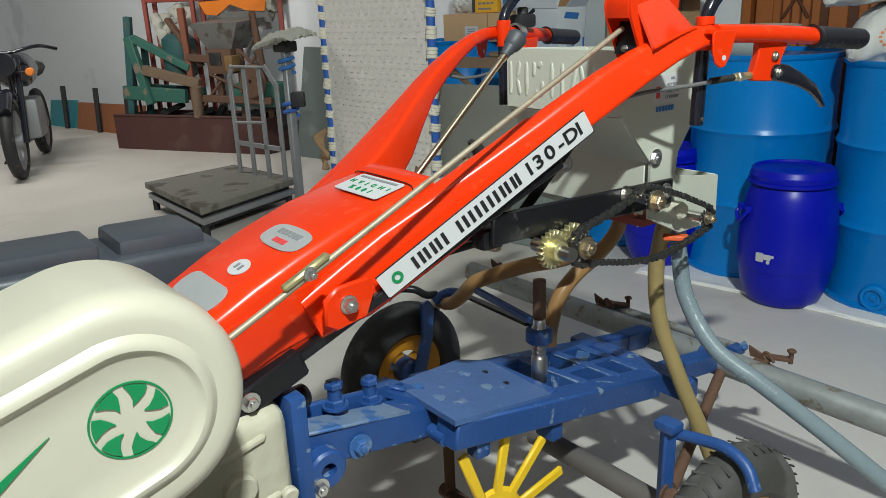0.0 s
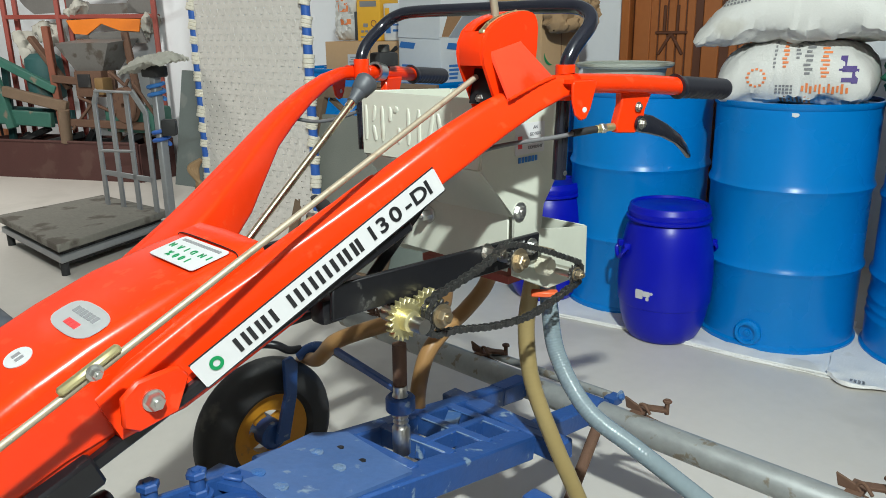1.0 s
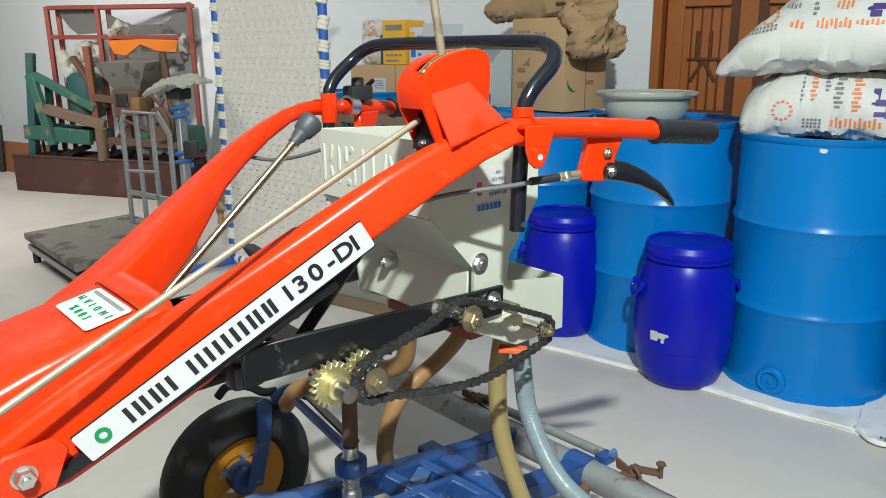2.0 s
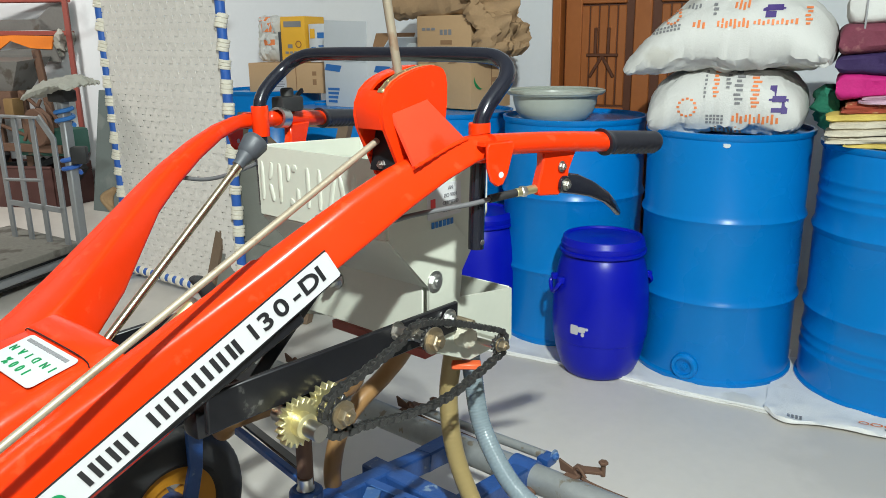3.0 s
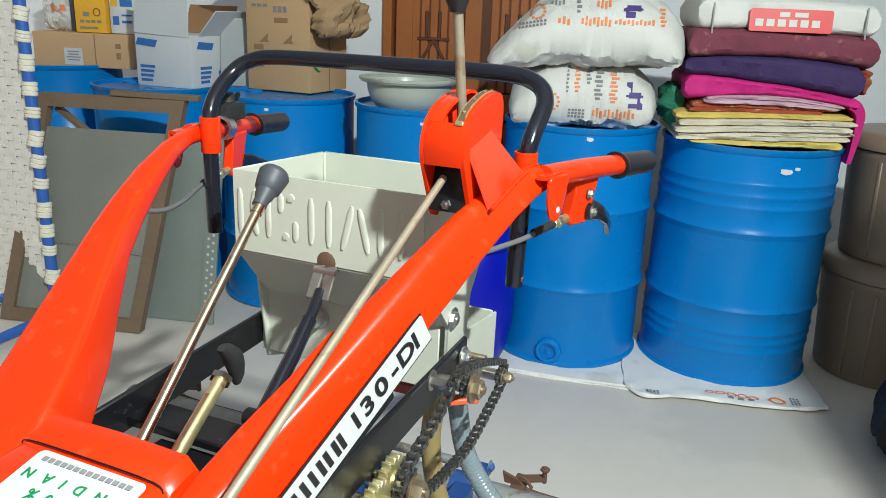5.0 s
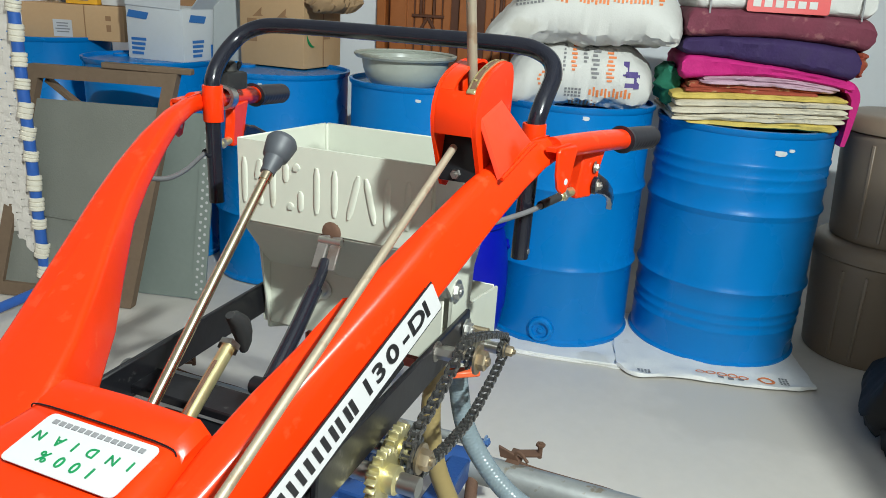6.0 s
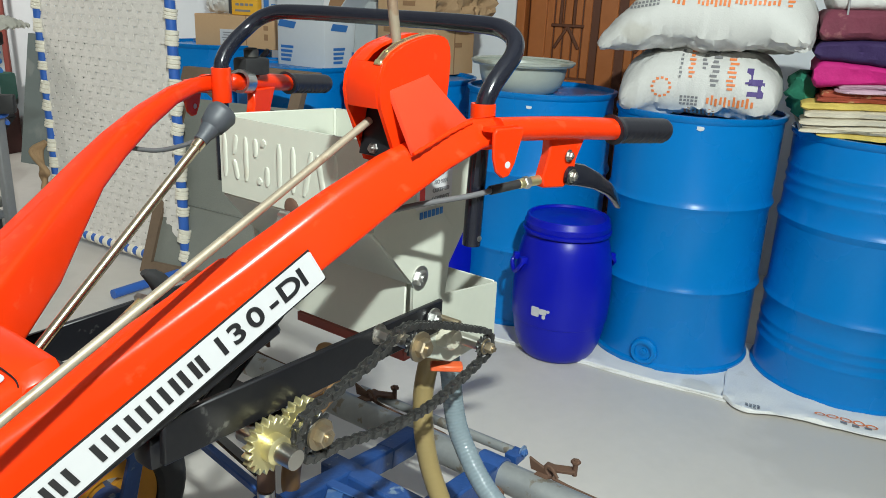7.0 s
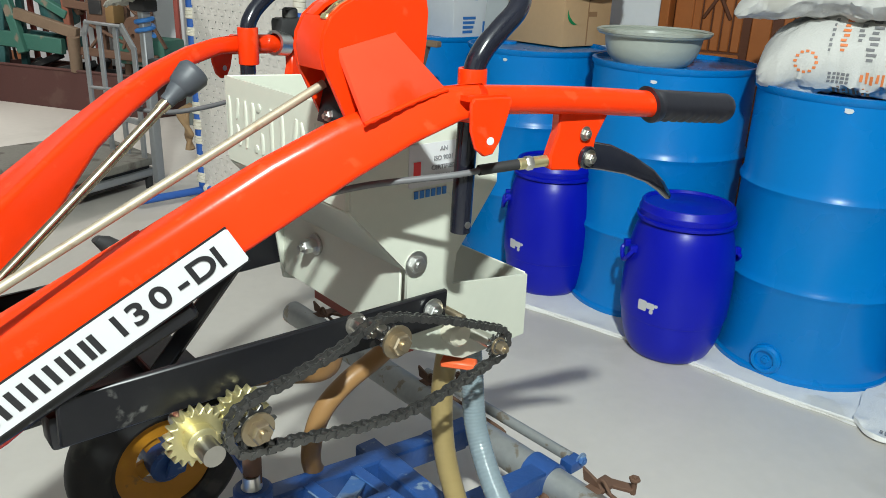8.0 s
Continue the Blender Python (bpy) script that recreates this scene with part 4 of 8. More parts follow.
fm = row_pose(1.277, 0.518, 0.878, -15)
tall = carton("tall_carton", fm, (0.33, 0.30, 0.42), CARDBOARD, "tall brown cardboard carton standing on a drum")
f_front = fm @ Matrix.Translation((0, -0.1515, 0)) @ pose(0, 0, 0, 90, 0, 0)
f_side = fm @ Matrix.Translation((0.1665, 0, 0)) @ pose(0, 0, 0, 90, 0, 90)
for x in (-0.07, 0.055):
    part("arrow_print", plate([(x - 0.026, 0.205), (x + 0.022, 0.245), (x + 0.018, 0.215), (x + 0.030, 0.208)], 0.0012, f_front, 0), CARDBOARD_DARK, tall)
bar_parts("lettering_bar", [(-0.01 + 0.026 * i, 0.345, 0.018, 0.024) for i in range(3)] + [(-0.12 + 0.03 * i, 0.36, 0.022, 0.012) for i in range(3)], f_front, GREY_PRINT, tall)
bar_parts("lettering_bar", [(-0.10, 0.185, 0.05, 0.022), (-0.10, 0.115, 0.05, 0.03), (0.02, 0.30, 0.07, 0.02)], f_front, CARDBOARD_DARK, tall)
bar_parts("lettering_bar", [(0.03, 0.13, 0.05, 0.02), (0.05, 0.28, 0.06, 0.02)], f_side, CARDBOARD_DARK, tall)
arc = [(math.cos(radians(a)), math.sin(radians(a)), a) for a in range(165, 300, 9)]
part("green_mark", plate([(0.046 * x, 0.046 * y) for x, y, _ in arc] + [((0.046 - 0.014 * math.sin(radians((a - 165) * 180 / 126))) * x, (0.046 - 0.014 * math.sin(radians((a - 165) * 180 / 126))) * y) for x, y, a in arc[::-1][1:-1]], 0.001, f_side @ Matrix.Translation((-0.085, 0.135, 0.001)), 0), GREEN, tall, "green printed swoosh")
part("seam_tape", bars([(0, 0.21, 0.006, 0.41)], f_side), CARDBOARD_DARK, tall)
roll_m = fm @ Matrix.Translation((-0.08, -0.03, 0.495)) @ pose(0, 0, 0, 0, -2, 6)
solo("burlap_sack", pillow(roll_m, (0.58, 0.30, 0.16), 0.36, 0.03, 20, 40, 26, 0.02, 0.0, 0.010), BURLAP, roll_m.translation, "rolled brown burlap sack lying on a carton", "sack")
drape_m = fm @ Matrix.Translation((0.235, -0.02, 0.405)) @ pose(0, 0, 0, 0, 68, 0)
solo("burlap_sack", pillow(drape_m, (0.34, 0.34, 0.13), 0.5, 0.07, 27, 34, 30, 0.05, 0.0, 0.022), BURLAP, drape_m.translation, "crumpled brown burlap hanging over a carton", "sack")

wm_ = Matrix.Translation(RW(1.80, 0.49, 0.872)) @ pose(0, 0, 0, 0, 0, -50)
white = carton("white_carton", wm_, (0.30, 0.32, 0.225), WHITE_CARD, "white cardboard carton with blue print and raised flaps on a drum")
for wf, x, y in ((wm_ @ Matrix.Translation((0, -0.1615, 0)) @ pose(0, 0, 0, 90, 0, 0), -0.085, 0.188), (wm_ @ Matrix.Translation((0.1515, 0, 0)) @ pose(0, 0, 0, 90, 0, 90), -0.06, 0.180)):
    part("blue_print", plate([(x - 0.060, y - 0.010), (x + 0.045, y - 0.018), (x + 0.060, y + 0.012), (x - 0.045, y + 0.020)], 0.0012, wf, 0), BLUE_PRINT, white)
    bar_parts("blue_print", [(x - 0.010 + 0.003 * j, 0.026 + 0.020 * j, 0.062 + 0.006 * j, 0.012) for j in range(4)], wf, BLUE_PRINT, white)
part("blue_print", bars([(0.04, 0.040, 0.026, 0.060)], wf), BLUE_PRINT, white)
part("flap", box((0.29, 0.005, 0.19), wm_ @ Matrix.Translation((0, -0.157, 0.225 + 0.092)) @ pose(0, 0, 0, -3, 2, 0), 0.0015, 1), WHITE_CARD, white, "white flap standing up")
part("flap", box((0.27, 0.005, 0.15), wm_ @ Matrix.Translation((0.0, 0.185, 0.225 + 0.060)) @ pose(0, 0, 0, -24, 0, 0), 0.0015, 1), CARDBOARD_DARK, white, "brown inner flap")
part("flap", box((0.005, 0.28, 0.15), wm_ @ Matrix.Translation((0.195, 0.04, 0.225 + 0.052)) @ pose(0, 0, 0, 0, 42, 0), 0.0015, 1), WHITE_CARD, white)
solo("grey_card", box((0.16, 0.012, 0.30), row_pose(1.555, 0.50, 1.027, 0) @ pose(0, 0, 0, -6, 0, 0), 0.002), GREY_CARD, RW(1.555, 0.50, 0.878), "grey card sheet wedged between cartons on a drum", "card")
bm_at = row_pose(2.37, 0.71, 0.917, 4)
brown = carton("brown_carton", bm_at, (0.50, 0.32, 0.16), CARDBOARD, "flat brown cardboard carton standing on a drum")
bf = bm_at @ Matrix.Translation((0, -0.1615, 0)) @ pose(0, 0, 0, 90, 0, 0)
part("paper_label", bars([(-0.05, 0.050, 0.092, 0.078)], bf), WHITE_STICKER, brown, "white paper label on the carton front")
bar_parts("lettering_bar", [(-0.05, 0.034 + 0.013 * i, 0.060 + 0.012 * math.sin(i * 2), 0.005) for i in range(4)], bf @ Matrix.Translation((0, 0, 0.0012)), GREY_PRINT, brown)
part("seam_tape", bars([(0.06, 0.08, 0.004, 0.158), (0.0, 0.079, 0.002, 0.158)][:1], bf), CARDBOARD_DARK, brown)
bar_parts("lettering_bar", [(0.175, 0.06, 0.022, 0.03), (0.175, 0.105, 0.026, 0.022)], bf, CARDBOARD_DARK, brown)
ym_ = row_pose(2.33, 0.68, 1.079, 3)
yellow = carton("yellow_carton", ym_, (0.155, 0.20, 0.24), YELLOW_CARD, "bright yellow printed carton on a brown carton")
yf = ym_ @ Matrix.Translation((0, -0.1015, 0)) @ pose(0, 0, 0, 90, 0, 0)
bar_parts("lettering_bar", [(-0.042 + 0.028 * i, 0.052, 0.020, 0.012) for i in range(4)] + [(-0.01, 0.022, 0.09, 0.010), (0.0, 0.20, 0.11, 0.03), (-0.02, 0.085, 0.03, 0.02)], yf, GREY_PRINT, yellow)
ring = bmesh.new()
lathe([(0.014, 0), (0.019, 0), (0.019, 0.001), (0.014, 0.001)], yf @ Matrix.Translation((0.035, 0.095, 0.001)), 20, ring, True)
part("round_print", ring, BROWN_PAINT, yellow)
sm_ = row_pose(2.18, 0.70, 1.079, 3)
small = carton("printed_carton", sm_, (0.13, 0.18, 0.20), WHITE_CARD, "small white and blue printed carton")
sf = sm_ @ Matrix.Translation((0, -0.0915, 0)) @ pose(0, 0, 0, 90, 0, 0)
bar_parts("picture_print", [(-0.035, 0.06, 0.03, 0.04), (0.02, 0.055, 0.05, 0.012), (0.02, 0.085, 0.05, 0.008), (0.02, 0.14, 0.06, 0.03)], sf, BLUE_PRINT, small)
part("picture_print", bars([(-0.04, 0.15, 0.03, 0.05)], sf), YELLOW_CARD, small)
solo("black_tin", box((0.028, 0.10, 0.16), row_pose(2.435, 0.66, 1.161, 3), 0.004), DARK_GREY, RW(2.435, 0.66, 1.079), "narrow dark box standing between cartons", "box")
bagm = row_pose(2.53, 0.66, 1.205)
snack = thing("plastic_packet", RW(2.53, 0.66, 1.08), "orange and white printed plastic packet on a carton", "packet")
snack_body = part("packet_body", pillow(bagm @ pose(0, 0, 0, 85, 0, 0), (0.17, 0.26, 0.10), 0.5, 0.03, 11, 24, 24, 0.0, 0.0, 0.012), SACK, snack)
bpy.context.view_layer.update()
for mark in ((0.0, 0.06, 0.09, 0.05), (0.02, -0.02, 0.07, 0.03), (-0.03, 0.105, 0.06, 0.02)):
    print_on(snack_body, bagm, None, [mark], ORANGE_PRINT, "orange_print")

# stacked brown bins
for k, (z0, label) in enumerate(((0.0, "large brown plastic bin with lid on the floor"), (0.455, "brown plastic bin stacked on another bin"))):
    c = RW(-1.19, 0.02, z0)
    m = Matrix.Translation(c)
    b = thing("storage_bin", c, label, "bin", "stacked brown bins")
    r = 0.245 - 0.012 * k
    part("tub", lathe([(0, 0.004), (r * 0.86, 0.0), (r * 0.88, 0.01), (r * 0.985, 0.36), (r, 0.365), (r, 0.385), (r * 0.97, 0.39), (r * 0.97, 0.40), (0, 0.40)], m, 56), BIN_BROWN, b)
    part("lid", lathe([(r * 0.95, 0.392), (r * 1.05, 0.392), (r * 1.06, 0.405), (r * 1.04, 0.425), (r * 0.98, 0.445), (r * 0.9, 0.452), (0, 0.455)], m, 56), BIN_BROWN, b, "rounded press-on lid")
    for a in (-0.9, -0.55):
        out = Vector((math.cos(FRONT + a), math.sin(FRONT + a), 0))
        part("moulded_rib", beam(c + out * (r * 0.885) + Vector((0, 0, 0.02)), c + out * (r * 0.985) + Vector((0, 0, 0.355)), 0.012, 0.008, 0.002, out), BIN_BROWN, b)
# black bag on the floor at the end of the row
solo("black_bag", pillow(Matrix.Translation(RW(-1.12, -0.62, 0.10)) @ pose(0, 0, 0, 0, 0, 30), (0.36, 0.34, 0.20), 0.5, 0.09, 31), BAG_BLACK, RW(-1.12, -0.62, 0), "slumped black rubber bag lying on the floor", "bag")
solo("black_bag", pillow(Matrix.Translation(RW(-1.10, -0.86, 0.07)) @ pose(0, 0, 0, 0, 0, 60), (0.30, 0.26, 0.14), 0.5, 0.08, 37), BAG_BLACK, RW(-1.10, -0.86, 0), "small black rubber bag lying on the floor", "bag")


# ---- power tiller ----
tiller = thing("power_tiller", P(-0.7, 0, 0), "vermilion two-wheel power tiller with long steering handles, parked", "tiller")


def side(s, u, v, w):
    return P(u, s * v, w)


# along u: outer edge, inner edge, top, bottom
ARM = [(-0.672, 0.138, 0.1, 0.755, 0.698), (-0.6, 0.143, 0.1, 0.792, 0.712), (-0.54, 0.15, 0.1, 0.824, 0.74), (-0.45, 0.17, 0.09, 0.87, 0.79),
       (-0.4, 0.184, 0.098, 0.898, 0.828), (-0.345, 0.2, 0.122, 0.93, 0.865), (-0.3, 0.213, 0.148, 0.957, 0.8995), (-0.247, 0.228, 0.177, 0.99, 0.939),
       (-0.2, 0.239, 0.192, 1.017, 0.9655), (-0.144, 0.2515, 0.203, 1.044, 0.997), (-0.087, 0.264, 0.212, 1.0645, 1.025), (-0.04, 0.274, 0.217, 1.074, 1.0425),
       (0.004, 0.2825, 0.221, 1.0765, 1.0505)]
INNER_LEFT = (0.085, 0.075, 0.064, 0.058, 0.076, 0.103, 0.130, 0.158, 0.178, 0.198, 0.220, 0.236, 0.253)
INNER_RIGHT = (0.100, 0.102, 0.106, 0.112, 0.124, 0.142, 0.160, 0.180, 0.196, 0.211, 0.225, 0.238, 0.253)
for s in (1, -1):
    secs = []
    for (u, vo, _, wt, wb), vi in zip(ARM, INNER_RIGHT if s > 0 else INNER_LEFT):
        r = 0.0085
        if s < 0:
            wb += 0.020 * max(0.0, 1 - ((u + 0.16) / 0.16) ** 2)
        mid, tall_ = (wt + wb) / 2, wt - wb
        secs.append([side(s, u - 0.35 * b, (vo + vi) / 2 + a - (0.020 * (b / tall_ + 0.5) if a > 0 else 0.0), mid + b) for a, b in round_rect(vo - vi, tall_, r, 4)])
    part("handle_arm", loft(secs), RED, tiller, "vermilion box-section steering arm")

# hood over the gearbox neck
secs = []
HOOD = [(-0.93, 0.098, 0.682, 0.60), (-0.90, 0.104, 0.703, 0.60), (-0.80, 0.110, 0.757, 0.64), (-0.737, 0.112, 0.789, 0.66), (-0.674, 0.113, 0.816, 0.68), (-0.60, 0.114, 0.842, 0.70), (-0.52, 0.112, 0.865, 0.74), (-0.455, 0.108, 0.879, 0.78), (-0.447, 0.104, 0.877, 0.80)]
for u, hw, wt, wb in HOOD:
    off = 0.018 + 0.010 * max(0, (u + 0.60) / 0.155)
    secs.append([P(u, off + x * (0.86 - 0.10 * max(0, (u + 0.60) / 0.155)), (wt + wb) / 2 + y) for x, y in round_rect(2 * hw, wt - wb, 0.020, 4)])
hood = part("hood", loft(secs), RED, tiller, "sloping vermilion hood with stickers")
part("hood_lip", loft([[P(u, v, w) for v, w in ((-0.056, 0.868 + d), (-0.048, 0.879 + d), (0.027, 0.881 + d), (0.100, 0.879 + d), (0.110, 0.868 + d), (0.110, 0.850), (-0.056, 0.850))] for u, d in ((-0.482, -0.006), (-0.478, -0.0015), (-0.452, 0.004), (-0.446, 0.002), (-0.443, -0.004))]), RED, hood)


part("hood_seam", tube([P(-0.4825, -0.058, 0.852), P(-0.4825, -0.054, 0.866), P(-0.4825, -0.044, 0.8755), P(-0.4825, 0.027, 0.8770), P(-0.4825, 0.096, 0.8755), P(-0.4825, 0.106, 0.866), P(-0.4825, 0.109, 0.852)], 0.0008, 6, 4), BLACK, hood, "thin dark seam")


def on_hood(u, v, lift=0.0):
    """A matrix lying on the hood's top, x to the tiller's left, y down the hood: writing faces the driver's side."""
    for (u0, _, w0, _), (u1, _, w1, _) in zip(HOOD, HOOD[1:]):
        if u0 <= u <= u1:
            break
    k = (w1 - w0) / (u1 - u0)
    return axes(P(u, v, w0 + k * (u - u0) + 0.0012 + lift), -TV, -(TU + Vector((0, 0, k))))


m = on_hood(-0.514, 0.037, 0.0015)
sticker = part("sticker", plate(round_rect(0.118, 0.056, 0.006), 0.001, m, 0), WHITE_STICKER, tiller, "white rounded sticker with green lettering")
write("I   N   D   I   A   N", 0.0135, m @ Matrix.Translation((0, -0.003, 0.0012)), GREEN, sticker)
write("1  0  0  %", 0.0150, m @ Matrix.Translation((0, 0.014, 0.0012)), GREEN, sticker)
part("small_print_bar", bars([(-0.046 + 0.0071 * i, -0.0195, 0.005, 0.0045) for i in range(14)], m @ Matrix.Translation((0, 0, 0.001))), GREY_PRINT, sticker)
m = on_hood(-0.660, 0.047)
sticker = part("sticker", plate([(math.copysign(0.056 * abs(math.cos(k * math.pi / 12)) ** 0.8, math.cos(k * math.pi / 12)), math.copysign(0.025 * abs(math.sin(k * math.pi / 12)) ** 0.6, math.sin(k * math.pi / 12))) for k in range(24)], 0.001, m, 0), SILVER_STICKER, tiller, "oval silver maker's sticker")
part("print_bar", bars([(-0.028 + 0.011 * i, -0.008, 0.008, 0.010) for i in range(6)], m @ Matrix.Translation((0, 0, 0.001))), GREY_PRINT, sticker)
part("print_bar", bars([(-0.014 + 0.009 * i, 0.010, 0.007, 0.009) for i in range(4)], m @ Matrix.Translation((0, 0, 0.001))), RED_PRINT, sticker)
m = on_hood(-0.729, 0.040)
sticker = part("sticker", plate([(0.022 * math.cos(k * math.pi / 12), 0.016 * math.sin(k * math.pi / 12)) for k in range(24)], 0.001, m, 0), WHITE_STICKER, tiller, "small oval white sticker")
part("print_bar", bars([(-0.006, 0, 0.006, 0.010), (0.006, 0, 0.006, 0.010)], m @ Matrix.Translation((0, 0, 0.001))), GREY_PRINT, sticker)
m = on_hood(-0.782, 0.022)
part("sticker", plate(round_rect(0.130, 0.050, 0.02), 0.001, m, 0), SILVER_STICKER, tiller, "plain silver rounded sticker")

# long name strip on the right arm: plain bars for the brand, then the model figures
a, b = P(-0.575, 0.1545, 0.7535), P(-0.248, 0.2275, 0.951)
strip = axes((a + b) / 2, b - a, Vector((0, 0, 1)))
strip_len = (b - a).length
decal = part("name_strip", plate(round_rect(strip_len, 0.036, 0.002, 1), 0.001, strip @ Matrix.Translation((0, 0, 0.0005)), 0), WHITE_STICKER, tiller, "long white name strip with black lettering")
part("strip_border", bars([(0, 0.0187, strip_len, 0.0022), (0, -0.0187, strip_len, 0.0022)], strip), BLACK_PRINT, decal)
lm = strip @ Matrix.Translation((-strip_len / 2, 0, 0.0015))
for x in (0.064, 0.085, 0.106, 0.145, 0.168, 0.191, 0.214, 0.235, 0.249):
    offs = (0.0,) if x == 0.249 else (-0.0058, 0.0058)
    part("lettering_bar", bars([(x + d, 0, 0.0054, 0.0195) for d in offs], lm), BLACK_PRINT, decal, "plain black printed bars")
for sign, x in zip("130-DI", (0.2715, 0.2895, 0.3115, 0.3325, 0.3530, 0.3695)):
    write(sign, 0.0285, lm @ Matrix.Translation((x, 0, 0)) @ Matrix.Diagonal((1.22, 1, 1, 1)), BLACK_PRINT, decal, bold=0.00055)
ringm = bmesh.new()
lathe([(0.0045, 0), (0.0088, 0), (0.0088, 0.0008), (0.0045, 0.0008)], lm @ Matrix.Translation((0.026, 0, 0)), 20, ringm, True)
part("round_mark", ringm, GREEN, decal)

for s in (1, -1):
    pts = [(-0.66, 0.112, 0.768), (-0.60, 0.118, 0.796), (-0.54, 0.124, 0.826), (-0.45, 0.140, 0.871), (-0.40, 0.150, 0.899), (-0.345, 0.162, 0.931), (-0.31, 0.172, 0.951)]
    secs = [[side(s, u, v + a, w + b) for a, b in ((-0.016, -0.008), (-0.014, 0.004), (-0.006, 0.007), (0.002, 0.004), (0.004, -0.008))] for u, v, w in pts]
    part("arm_flange", loft(secs), RED, tiller)

# pivot tab with its bolt, lower side panels and black beam
tab = part("pivot_tab", plate([(-0.040, -0.024), (-0.020, -0.036), (0.035, -0.026), (0.055, 0.020), (0.042, 0.038), (-0.016, 0.034), (-0.038, 0.016)], 0.010, axes(P(-0.634, 0.155, 0.745), TU, (0, 0, 1)) @ Matrix.Diagonal((0.86, 0.86, 1, 1)), 0.003), RED, tiller)
part("pivot_bolt", hexbolt(P(-0.633, 0.160, 0.748), TV, 0.0105, 0.013, washer=1.25), BOLT, tab, "zinc hexagon pivot bolt")
part("side_panel", loft([[P(u, v, w) for u, w in ((-0.93, 0.60), (-0.93, 0.70), (-0.80, 0.738), (-0.66, 0.775), (-0.66, 0.705), (-0.72, 0.690), (-0.80, 0.660))] for v in (0.100, 0.118)]), RED, tiller)
part("lower_beam", beam(P(-1.0, 0.125, 0.560), P(-0.69, 0.118, 0.672), 0.03, 0.040, 0.004), BLACK, tiller, "black painted lower chassis beam")
part("lower_beam", beam(P(-1.0, -0.08, 0.560), P(-0.69, -0.08, 0.672), 0.03, 0.040, 0.004), BLACK, tiller)
part("beam_bolt", hexbolt(P(-0.775, 0.139, 0.646), TV, 0.009, 0.010), BOLT, tiller)
part("under_channel", beam(P(-0.71, 0.105, 0.665), P(-0.28, 0.196, 0.892), 0.034, 0.016, 0.003), BLACK, tiller)

# gearbox casting below the beam
cast = part("gearbox", box((0.30, 0.30, 0.44), axes(P(-0.878, 0.0, 0.41), TU, -TV), 0.03, 3), CASTING, tiller, "cream painted cast gearbox")
for du, dw in ((-0.06, 0.12), (0.06, 0.02), (0.07, 0.13), (-0.08, -0.02)):
    part("boss", rod(P(-0.878 + du, 0.14, 0.41 + dw), P(-0.878 + du, 0.166, 0.41 + dw), 0.022, 18, soft=0.004), CASTING, cast)
for (u0, w0), (u1, w1) in (((-0.860, 0.575), (-0.765, 0.598)), ((-0.850, 0.520), (-0.800, 0.532)), ((-0.790, 0.500), (-0.752, 0.506)), ((-0.835, 0.450), (-0.775, 0.462))):
    part("casting_rib", beam(P(u0, 0.150, w0), P(u1, 0.150, w1), 0.010, 0.012, 0.004, (0, 0, 1)), CASTING, cast)
for u, w in ((-0.742, 0.500), (-0.748, 0.440)):
    part("boss", rod(P(u, 0.146, w), P(u, 0.160, w), 0.012, 14, soft=0.003), CASTING, cast)
part("axle_tube", rod(P(-0.92, -0.32, 0.28), P(-0.92, 0.32, 0.28), 0.045, 24), CASTING, tiller)
for s in (1, -1):
    wheel_c = P(-0.92, s * 0.36, 0.28)
    wm = frame_at(wheel_c - TV * 0.075, wheel_c + TV)
    tyre = part("tyre", lathe([(0.15, 0.01), (0.17, 0.0), (0.24, 0.002), (0.27, 0.02), (0.28, 0.05), (0.28, 0.10), (0.27, 0.13), (0.24, 0.148), (0.17, 0.15), (0.15, 0.14)], wm, 48, close=True), RUBBER, tiller)
    part("rim", lathe([(0, 0.06), (0.05, 0.05), (0.13, 0.05), (0.155, 0.02), (0.16, 0.02), (0.16, 0.13), (0.155, 0.13), (0.13, 0.09), (0.05, 0.09), (0, 0.09)], wm, 40), RIM_YELLOW, tyre)

# cream belt guard: a stadium that slopes down to the engine pulley
ga, gb = P(-0.952, 0.235, 0.760), P(-1.60, 0.235, 0.567)
gx = (gb - ga).normalized()
gm = axes(ga, gx, Vector((0, 0, 1)))
glen = (gb - ga).length


def stadium(r, n=30):
    out = [(r * math.cos(radians(90 + 180 * k / n)), r * math.sin(radians(90 + 180 * k / n))) for k in range(n + 1)]
    return out + [(glen - x, -y) for x, y in out]


gz = -1 if (gm.to_3x3() @ Vector((0, 0, 1))).dot(TV) < 0 else 1
prof = [(0.117, -0.095), (0.1205, 0.030), (0.1195, 0.047), (0.114, 0.059), (0.105, 0.0655), (0.097, 0.067), (0.084, 0.066), (0.079, 0.070), (0.075, 0.073), (0.070, 0.073), (0.066, 0.069), (0.061, 0.066), (0.03, 0.066)]
guard = part("belt_guard", loft([[gm @ Vector((x, y, gz * h)) for x, y in stadium(r)] for r, h in prof]), CREAM, tiller, "smooth cream belt guard with a raised rim")
em = gm @ Matrix.Translation((0.0, 0, gz * 0.0675))
ringm = bmesh.new()
lathe([(0.0370, 0), (0.0388, 0), (0.0388, 0.0012), (0.0370, 0.0012)], em, 48, ringm, True)
part("emblem_ring", ringm, GREEN, guard)
